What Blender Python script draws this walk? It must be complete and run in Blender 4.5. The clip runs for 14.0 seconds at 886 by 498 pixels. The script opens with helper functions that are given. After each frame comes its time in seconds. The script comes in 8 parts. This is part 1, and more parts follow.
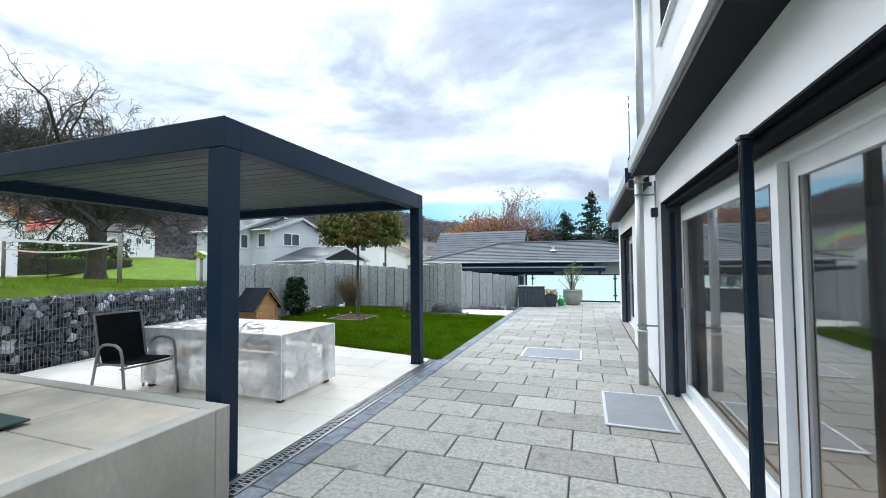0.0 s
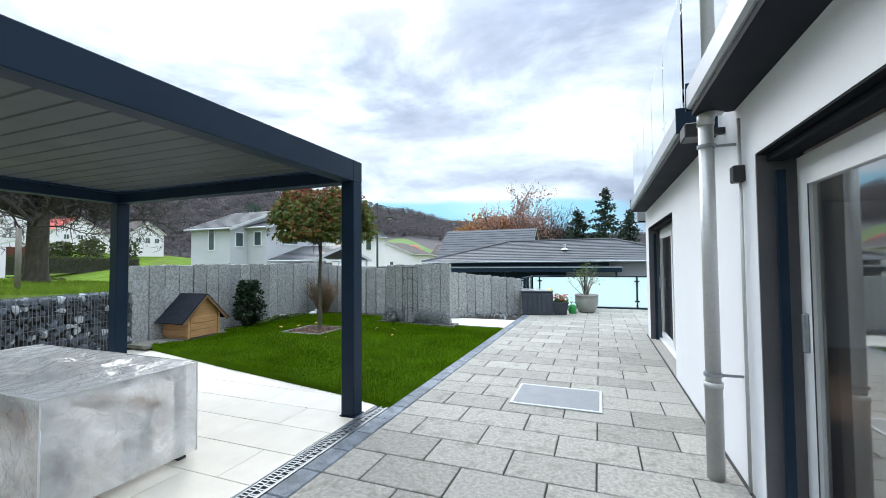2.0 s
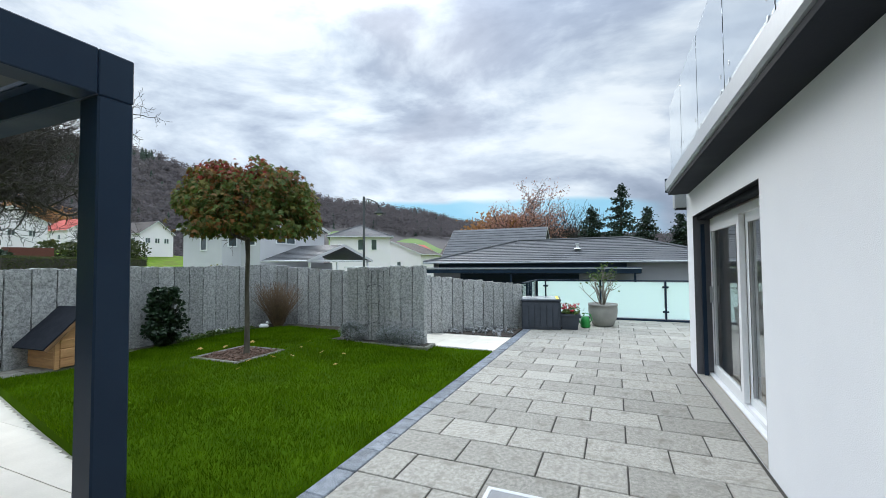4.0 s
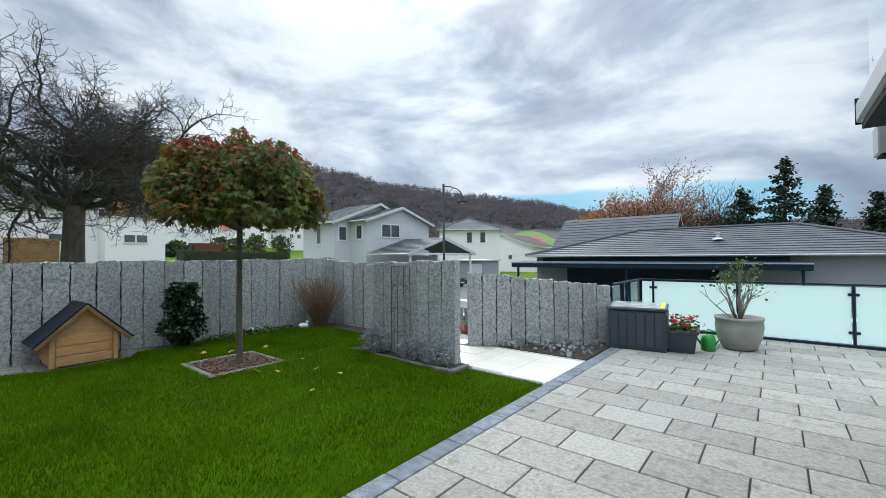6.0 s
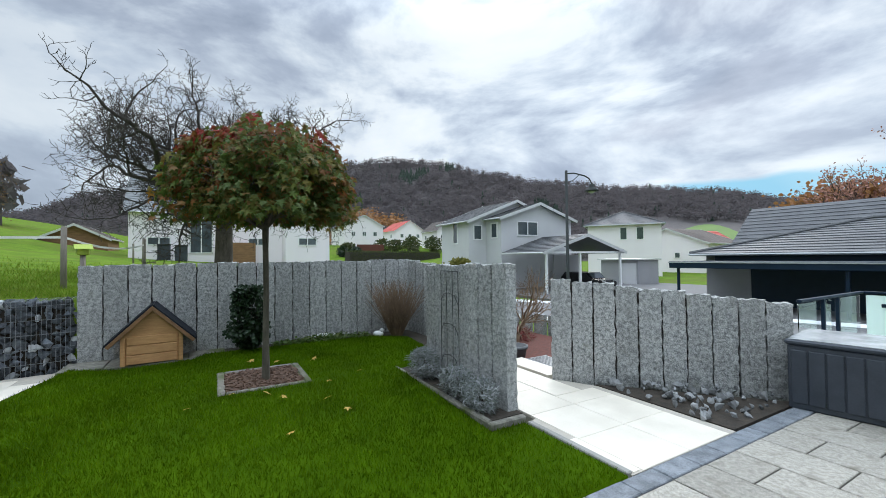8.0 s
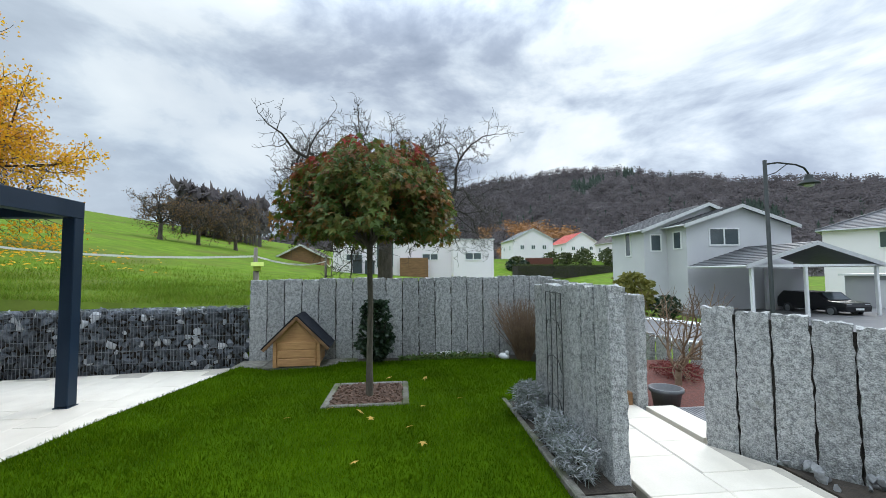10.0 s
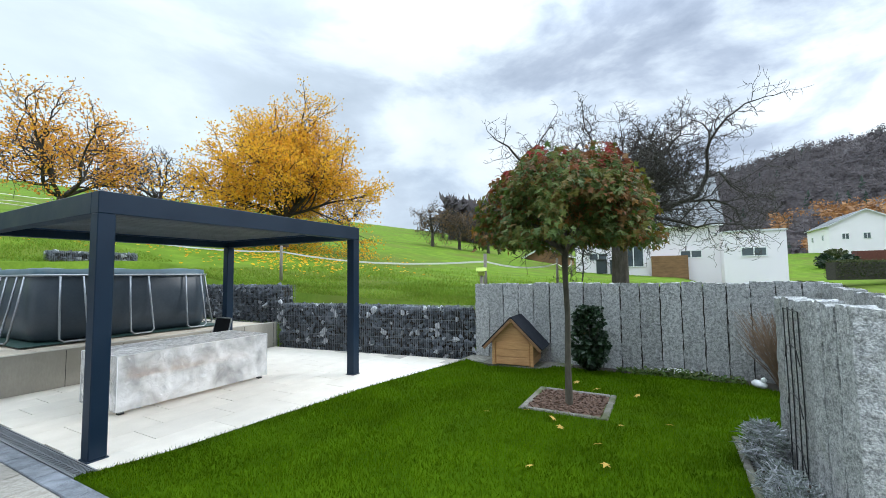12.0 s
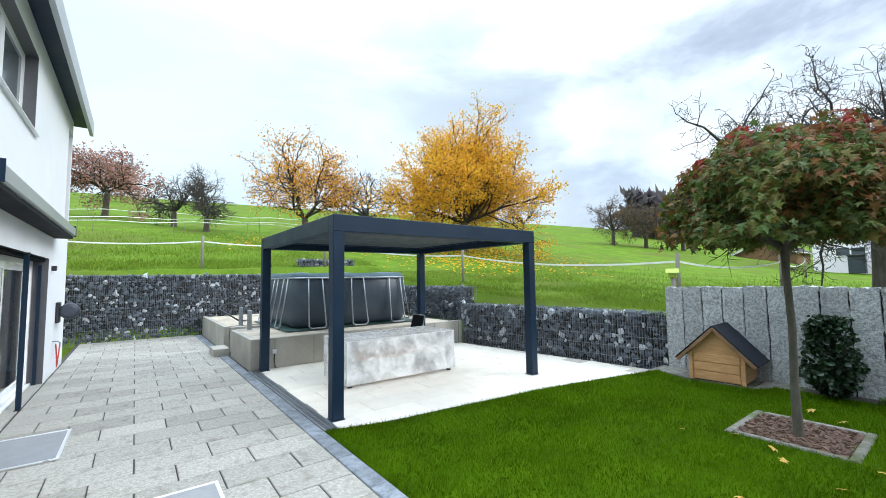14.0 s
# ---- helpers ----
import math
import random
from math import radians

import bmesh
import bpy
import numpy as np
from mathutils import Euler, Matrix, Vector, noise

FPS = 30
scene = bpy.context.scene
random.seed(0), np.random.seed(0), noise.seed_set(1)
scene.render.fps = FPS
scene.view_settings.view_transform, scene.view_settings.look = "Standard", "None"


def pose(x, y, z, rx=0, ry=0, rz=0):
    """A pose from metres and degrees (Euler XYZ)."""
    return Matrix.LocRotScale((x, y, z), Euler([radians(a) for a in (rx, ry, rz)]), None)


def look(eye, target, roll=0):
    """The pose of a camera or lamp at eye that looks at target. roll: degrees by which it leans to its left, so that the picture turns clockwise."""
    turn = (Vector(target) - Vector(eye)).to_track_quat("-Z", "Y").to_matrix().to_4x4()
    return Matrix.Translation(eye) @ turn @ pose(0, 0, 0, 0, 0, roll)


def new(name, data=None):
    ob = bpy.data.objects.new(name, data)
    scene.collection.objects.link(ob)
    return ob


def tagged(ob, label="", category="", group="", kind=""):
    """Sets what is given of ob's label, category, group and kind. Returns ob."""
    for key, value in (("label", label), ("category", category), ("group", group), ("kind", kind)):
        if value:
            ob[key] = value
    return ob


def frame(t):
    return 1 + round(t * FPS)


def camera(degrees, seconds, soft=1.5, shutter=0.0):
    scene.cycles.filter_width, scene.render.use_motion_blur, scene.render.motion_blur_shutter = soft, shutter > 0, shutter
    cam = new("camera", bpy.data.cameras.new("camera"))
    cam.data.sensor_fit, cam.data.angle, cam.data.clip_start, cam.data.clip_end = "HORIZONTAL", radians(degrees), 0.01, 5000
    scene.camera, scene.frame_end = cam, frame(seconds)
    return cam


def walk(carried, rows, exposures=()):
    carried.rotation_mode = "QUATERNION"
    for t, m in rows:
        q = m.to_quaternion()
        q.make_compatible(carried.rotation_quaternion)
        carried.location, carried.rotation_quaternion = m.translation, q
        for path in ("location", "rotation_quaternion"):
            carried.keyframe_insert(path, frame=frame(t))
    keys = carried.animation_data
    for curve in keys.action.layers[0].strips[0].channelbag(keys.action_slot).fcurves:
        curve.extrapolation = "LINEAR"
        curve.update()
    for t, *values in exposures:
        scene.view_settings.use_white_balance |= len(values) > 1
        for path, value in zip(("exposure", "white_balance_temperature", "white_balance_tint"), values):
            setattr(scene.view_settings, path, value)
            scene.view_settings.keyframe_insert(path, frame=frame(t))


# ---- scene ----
cam = camera(94.95, 14.0, soft=0.9)
# seconds, x, y, z, yaw, pitch, roll
ROWS = [
    (0, 0.058, -0.128, 1.488, 19.42, 2.06, 0.52),
    (0.5, -0.006, 0.278, 1.514, 19.63, 1.84, 0.50),
    (1, -0.003, 0.836, 1.505, 20.04, 1.85, 0.47),
    (1.5, -0.011, 1.450, 1.486, 20.55, 1.89, 0.46),
    (2, -0.034, 2.056, 1.501, 21.06, 1.98, 0.46),
    (4.5, -0.151, 4.987, 1.536, 24.39, 1.99, 0.49),
    (5, -0.103, 5.575, 1.535, 28.08, 1.81, 0.28),
    (5.5, -0.016, 6.153, 1.556, 33.36, 1.55, 0.30),
    (6, 0.084, 6.713, 1.541, 39.41, 1.14, 0.39),
    (6.5, 0.058, 7.310, 1.520, 45.54, 0.73, 0.47),
    (7, -0.010, 7.838, 1.524, 50.76, 0.64, 0.61),
    (7.5, -0.117, 8.317, 1.542, 55.70, 0.78, 0.66),
    (10, -0.495, 9.679, 1.601, 84.45, 3.32, 0.52),
    (10.5, -0.476, 9.896, 1.597, 92.99, 3.49, 0.58),
    (11, -0.464, 10.077, 1.628, 101.98, 3.58, 0.67),
    (11.5, -0.508, 10.225, 1.646, 110.62, 3.63, 0.67),
    (12, -0.491, 10.338, 1.688, 118.54, 3.62, 0.70),
    (12.5, -0.424, 10.419, 1.706, 125.73, 3.74, 0.63),
    (13, -0.396, 10.461, 1.711, 132.21, 3.83, 0.73),
    (13.5, -0.361, 10.467, 1.711, 137.97, 3.99, 0.79),
    (14, -0.344, 10.457, 1.709, 142.90, 4.13, 0.84),
]
# seconds, stops, kelvin, tint
EXPOSURES = [(0.0, 0.29, 6280, 10), (2.2, 0.27, 6280, 9.5), (4.5, -0.10, 6390, 9.5), (7.5, -0.12, 6400, 9.5), (10.0, -0.02, 6400, 9.5), (11.0, 0.12, 6380, 9.5), (12.0, 0.28, 6320, 9), (14.0, 0.45, 6250, 8)]
walk(cam, [(t, pose(x, y, z, 90 + p, r, w)) for t, x, y, z, w, p, r in ROWS], EXPOSURES)

# ---- world and sun ----
SUN_YAW, SUN_UP = 38.0, 30.0
world = bpy.data.worlds.new("world")
scene.world = world
world.use_nodes = True
wn, wl = world.node_tree.nodes, world.node_tree.links
wn.clear()


def wnode(kind, **values):
    n = wn.new(kind)
    for k, v in values.items():
        n.inputs[k].default_value = v
    return n


def wmath(op, a, b=None):
    n = wn.new("ShaderNodeMath")
    n.operation = op
    for i, v in enumerate((a, b)):
        if v is None:
            continue
        if isinstance(v, (int, float)):
            n.inputs[i].default_value = v
        else:
            wl.new(v, n.inputs[i])
    return n.outputs[0]


def wramp(fac, stops):
    n = wn.new("ShaderNodeValToRGB")
    while len(n.color_ramp.elements) < len(stops):
        n.color_ramp.elements.new(0.5)
    for e, (p, c) in zip(n.color_ramp.elements, stops):
        e.position, e.color = p, (*c, 1)
    wl.new(fac, n.inputs[0])
    return n.outputs[0]


sky = wn.new("ShaderNodeTexSky")
sky.sky_type, sky.sun_disc = "NISHITA", False
sky.sun_elevation, sky.sun_rotation = radians(SUN_UP), radians(-SUN_YAW)
coord = wn.new("ShaderNodeTexCoord")
sep = wn.new("ShaderNodeSeparateXYZ")
wl.new(coord.outputs["Generated"], sep.inputs[0])
lift = wmath("ADD", wmath("MAXIMUM", sep.outputs[2], 0.0), 0.30)
flat = wn.new("ShaderNodeCombineXYZ")
wl.new(wmath("DIVIDE", sep.outputs[0], lift), flat.inputs[0])
wl.new(wmath("DIVIDE", sep.outputs[1], lift), flat.inputs[1])
turned = wn.new("ShaderNodeMapping")
turned.inputs["Rotation"].default_value = (0, 0, radians(25))
turned.inputs["Scale"].default_value = (1.5, 2.0, 4.2)
turned.inputs["Location"].default_value = (1.7, 0.4, 0.0)
wl.new(coord.outputs["Generated"], turned.inputs[0])
big = wnode("ShaderNodeTexNoise", Scale=1.25, Detail=8.0, Roughness=0.56, Distortion=0.25)
wl.new(turned.outputs[0], big.inputs["Vector"])
cloud = wramp(big.outputs[0], [(0.36, (0.97, 1.04, 1.09)), (0.445, (0.88, 0.96, 1.03)), (0.505, (0.66, 0.755, 0.87)), (0.565, (0.47, 0.55, 0.68)), (0.66, (0.33, 0.40, 0.52))])
# the clouds thin out low over the hills and towards the side away from the sun
veil = wnode("ShaderNodeTexNoise", Scale=0.5, Detail=4.0)
wl.new(flat.outputs[0], veil.inputs["Vector"])
cover = wramp(veil.outputs[0], [(0.30, (0.55, 0.55, 0.55)), (0.48, (1, 1, 1))])
low = wn.new("ShaderNodeMapRange")
wl.new(sep.outputs[2], low.inputs[0])
low.interpolation_type = "SMOOTHSTEP"
low.inputs[1].default_value, low.inputs[2].default_value = 0.45, 0.95
low.inputs[3].default_value, low.inputs[4].default_value = 1.0, 4.0
glow = wn.new("ShaderNodeVectorMath")
glow.operation = "DOT_PRODUCT"
wl.new(coord.outputs["Generated"], glow.inputs[0])
glow.inputs[1].default_value = (-math.sin(radians(SUN_YAW)) * 0.94, math.cos(radians(SUN_YAW)) * 0.94, 0.34)
halo = wmath("ADD", wmath("MULTIPLY", wmath("POWER", wmath("MAXIMUM", glow.outputs["Value"], 0.0), 5.0), 0.20), 0.92)
bg_sky = wnode("ShaderNodeBackground", Strength=0.13)
wl.new(sky.outputs[0], bg_sky.inputs[0])
bg_cloud = wn.new("ShaderNodeBackground")
# a clear blue gap low over the far end of the valley
gap = wn.new("ShaderNodeVectorMath")
gap.operation = "DOT_PRODUCT"
wl.new(coord.outputs["Generated"], gap.inputs[0])
gap.inputs[1].default_value = (-math.sin(radians(15)), math.cos(radians(15)), 0.0)
aside = wn.new("ShaderNodeMapRange")
aside.interpolation_type = "SMOOTHSTEP"
wl.new(wmath("ADD", gap.outputs["Value"], wmath("MULTIPLY", big.outputs[0], 0.05)), aside.inputs[0])
aside.inputs[1].default_value, aside.inputs[2].default_value = 0.955, 0.985
above = wn.new("ShaderNodeMapRange")
above.interpolation_type = "SMOOTHSTEP"
wl.new(wmath("ADD", sep.outputs[2], wmath("MULTIPLY", big.outputs[0], 0.10)), above.inputs[0])
above.inputs[1].default_value, above.inputs[2].default_value = 0.188, 0.203
above.inputs[3].default_value, above.inputs[4].default_value = 1.0, 0.0
clear = wmath("MULTIPLY", aside.outputs[0], above.outputs[0])
# clouds lit from the front are pale, those against the sun show their grey undersides
side = wn.new("ShaderNodeMapRange")
wl.new(glow.outputs["Value"], side.inputs[0])
side.inputs[1].default_value, side.inputs[2].default_value = -0.45, 0.55
side.inputs[3].default_value, side.inputs[4].default_value = 0.12, 1.0
pale = wn.new("ShaderNodeMix")
pale.data_type = "RGBA"
pale.inputs[6].default_value = (0.76, 0.88, 0.97, 1)
wl.new(side.outputs[0], pale.inputs[0])
wl.new(cloud, pale.inputs[7])
open_sky = wn.new("ShaderNodeMix")
open_sky.data_type = "RGBA"
wl.new(clear, open_sky.inputs[0])
wl.new(pale.outputs[2], open_sky.inputs[6])
open_sky.inputs[7].default_value = (0.36, 0.70, 0.92, 1)
wl.new(open_sky.outputs[2], bg_cloud.inputs[0])
wl.new(wmath("MULTIPLY", halo, low.outputs[0]), bg_cloud.inputs[1])
blend = wn.new("ShaderNodeMixShader")
wl.new(cover, blend.inputs[0])
wl.new(bg_sky.outputs[0], blend.inputs[1])
wl.new(bg_cloud.outputs[0], blend.inputs[2])
wout = wn.new("ShaderNodeOutputWorld")
wl.new(blend.outputs[0], wout.inputs[0])

sun = new("sun", bpy.data.lights.new("sun", "SUN"))
sun.data.energy, sun.data.angle, sun.data.color = 1.5, radians(24), (1.0, 0.98, 0.94)
sun.matrix_world = look((-math.sin(radians(SUN_YAW)) * 40 * math.cos(radians(SUN_UP)), math.cos(radians(SUN_YAW)) * 40 * math.cos(radians(SUN_UP)), 40 * math.sin(radians(SUN_UP))), (0, 0, 0))


# ---- materials ----
def surf(name, c1, c2, scale=6.0, rough=0.7, bump=0.2, fine=60.0, metal=0.0, vary=0.0, island=0.0, stain=None, stain_at=0.6, spec=0.5, stretch=(1, 1, 1), rvar=0.08, pick=None, fw=0.45):
    """A surface of two tones mottled at two scales, with fine relief; vary: tone by object, island: tone by loose piece."""
    m = bpy.data.materials.new(name)
    m.use_nodes = True
    nt = m.node_tree
    n, l = nt.nodes, nt.links
    b = n["Principled BSDF"]
    geo = n.new("ShaderNodeNewGeometry")
    mp = n.new("ShaderNodeMapping")
    mp.inputs["Scale"].default_value = stretch
    l.new(geo.outputs["Position"], mp.inputs[0])
    a = n.new("ShaderNodeTexNoise")
    a.inputs["Scale"].default_value, a.inputs["Detail"].default_value = scale, 5
    l.new(mp.outputs[0], a.inputs["Vector"])
    f = n.new("ShaderNodeTexNoise")
    f.inputs["Scale"].default_value, f.inputs["Detail"].default_value = fine, 3
    l.new(mp.outputs[0], f.inputs["Vector"])
    add = n.new("ShaderNodeMath")
    add.operation = "MULTIPLY_ADD"
    l.new(f.outputs[0], add.inputs[0])
    add.inputs[1].default_value = fw
    l.new(a.outputs[0], add.inputs[2])
    ramp = n.new("ShaderNodeMapRange")
    l.new(add.outputs[0], ramp.inputs[0])
    ramp.inputs[1].default_value, ramp.inputs[2].default_value = 0.5 * (1 + fw) - 0.225, 0.5 * (1 + fw) + 0.225
    mix = n.new("ShaderNodeMix")
    mix.data_type = "RGBA"
    mix.inputs[6].default_value, mix.inputs[7].default_value = (*c1, 1), (*c2, 1)
    l.new(ramp.outputs[0], mix.inputs[0])
    col = mix.outputs[2]
    if stain:
        s = n.new("ShaderNodeTexNoise")
        s.inputs["Scale"].default_value, s.inputs["Detail"].default_value = scale * 0.23, 6
        l.new(geo.outputs["Position"], s.inputs["Vector"])
        sr = n.new("ShaderNodeMapRange")
        l.new(s.outputs[0], sr.inputs[0])
        sr.inputs[1].default_value, sr.inputs[2].default_value = stain_at - 0.1, stain_at + 0.12
        sm = n.new("ShaderNodeMix")
        sm.data_type = "RGBA"
        l.new(sr.outputs[0], sm.inputs[0])
        l.new(col, sm.inputs[6])
        sm.inputs[7].default_value = (*stain, 1)
        col = sm.outputs[2]
    if vary or island:
        rnd = n.new("ShaderNodeObjectInfo").outputs["Random"] if vary else geo.outputs["Random Per Island"]
        v = n.new("ShaderNodeMapRange")
        l.new(rnd, v.inputs[0])
        k = vary or island
        v.inputs[3].default_value, v.inputs[4].default_value = 1 - k, 1 + k
        h = n.new("ShaderNodeHueSaturation")
        l.new(v.outputs[0], h.inputs["Value"])
        l.new(col, h.inputs["Color"])
        col = h.outputs[0]
        if pick:
            pk = n.new("ShaderNodeMath")
            pk.operation = "GREATER_THAN"
            l.new(rnd, pk.inputs[0])
            pk.inputs[1].default_value = pick[0]
            pm = n.new("ShaderNodeMix")
            pm.data_type = "RGBA"
            l.new(pk.outputs[0], pm.inputs[0])
            l.new(col, pm.inputs[6])
            pm.inputs[7].default_value = (*pick[1], 1)
            col = pm.outputs[2]
    l.new(col, b.inputs["Base Color"])
    rr = n.new("ShaderNodeMapRange")
    l.new(a.outputs[0], rr.inputs[0])
    rr.inputs[1].default_value, rr.inputs[2].default_value = 0.3, 0.7
    rr.inputs[3].default_value, rr.inputs[4].default_value = max(0.02, rough - rvar), min(1, rough + rvar)
    l.new(rr.outputs[0], b.inputs["Roughness"])
    b.inputs["Metallic"].default_value = metal
    b.inputs["Specular IOR Level"].default_value = spec
    if bump:
        bp = n.new("ShaderNodeBump")
        bp.inputs["Strength"].default_value, bp.inputs["Distance"].default_value = bump, 0.01
        l.new(add.outputs[0], bp.inputs["Height"])
        l.new(bp.outputs[0], b.inputs["Normal"])
    return m


def leafy(name, colors, rough=0.6, through_light=0.3, spec=0.4, patch=None):
    """Leaves of several tones, one tone a leaf; patch: scale, least and most of a broad change of tone over the ground."""
    m = bpy.data.materials.new(name)
    m.use_nodes = True
    n, l = m.node_tree.nodes, m.node_tree.links
    b = n["Principled BSDF"]
    geo = n.new("ShaderNodeNewGeometry")
    r = n.new("ShaderNodeValToRGB")
    while len(r.color_ramp.elements) < len(colors):
        r.color_ramp.elements.new(0.5)
    for i, (e, c) in enumerate(zip(r.color_ramp.elements, colors)):
        e.position, e.color = i / max(1, len(colors) - 1), (*c, 1)
    l.new(geo.outputs["Random Per Island"], r.inputs[0])
    col = r.outputs[0]
    if patch:
        z = n.new("ShaderNodeTexNoise")
        z.inputs["Scale"].default_value, z.inputs["Detail"].default_value, z.inputs["Roughness"].default_value = patch[0], 6, 0.6
        l.new(geo.outputs["Position"], z.inputs["Vector"])
        q = n.new("ShaderNodeMapRange")
        l.new(z.outputs[0], q.inputs[0])
        q.inputs[1].default_value, q.inputs[2].default_value = 0.32, 0.68
        q.inputs[3].default_value, q.inputs[4].default_value = patch[1], patch[2]
        h = n.new("ShaderNodeHueSaturation")
        l.new(q.outputs[0], h.inputs["Value"])
        l.new(col, h.inputs["Color"])
        col = h.outputs[0]
    l.new(col, b.inputs["Base Color"])
    b.inputs["Roughness"].default_value = rough
    b.inputs["Specular IOR Level"].default_value = spec
    if through_light:
        t = n.new("ShaderNodeBsdfTranslucent")
        l.new(col, t.inputs[0])
        ms = n.new("ShaderNodeMixShader")
        ms.inputs[0].default_value = through_light
        l.new(b.outputs[0], ms.inputs[1])
        l.new(t.outputs[0], ms.inputs[2])
        l.new(ms.outputs[0], n["Material Output"].inputs[0])
    return m


def glassy(name, tint, rough=0.02, alpha=None, ior=1.5):
    m = bpy.data.materials.new(name)
    m.use_nodes = True
    b = m.node_tree.nodes["Principled BSDF"]
    b.inputs["Base Color"].default_value = (*tint, 1)
    b.inputs["Roughness"].default_value = rough
    b.inputs["IOR"].default_value = ior
    b.inputs["Transmission Weight"].default_value = 1.0
    return m


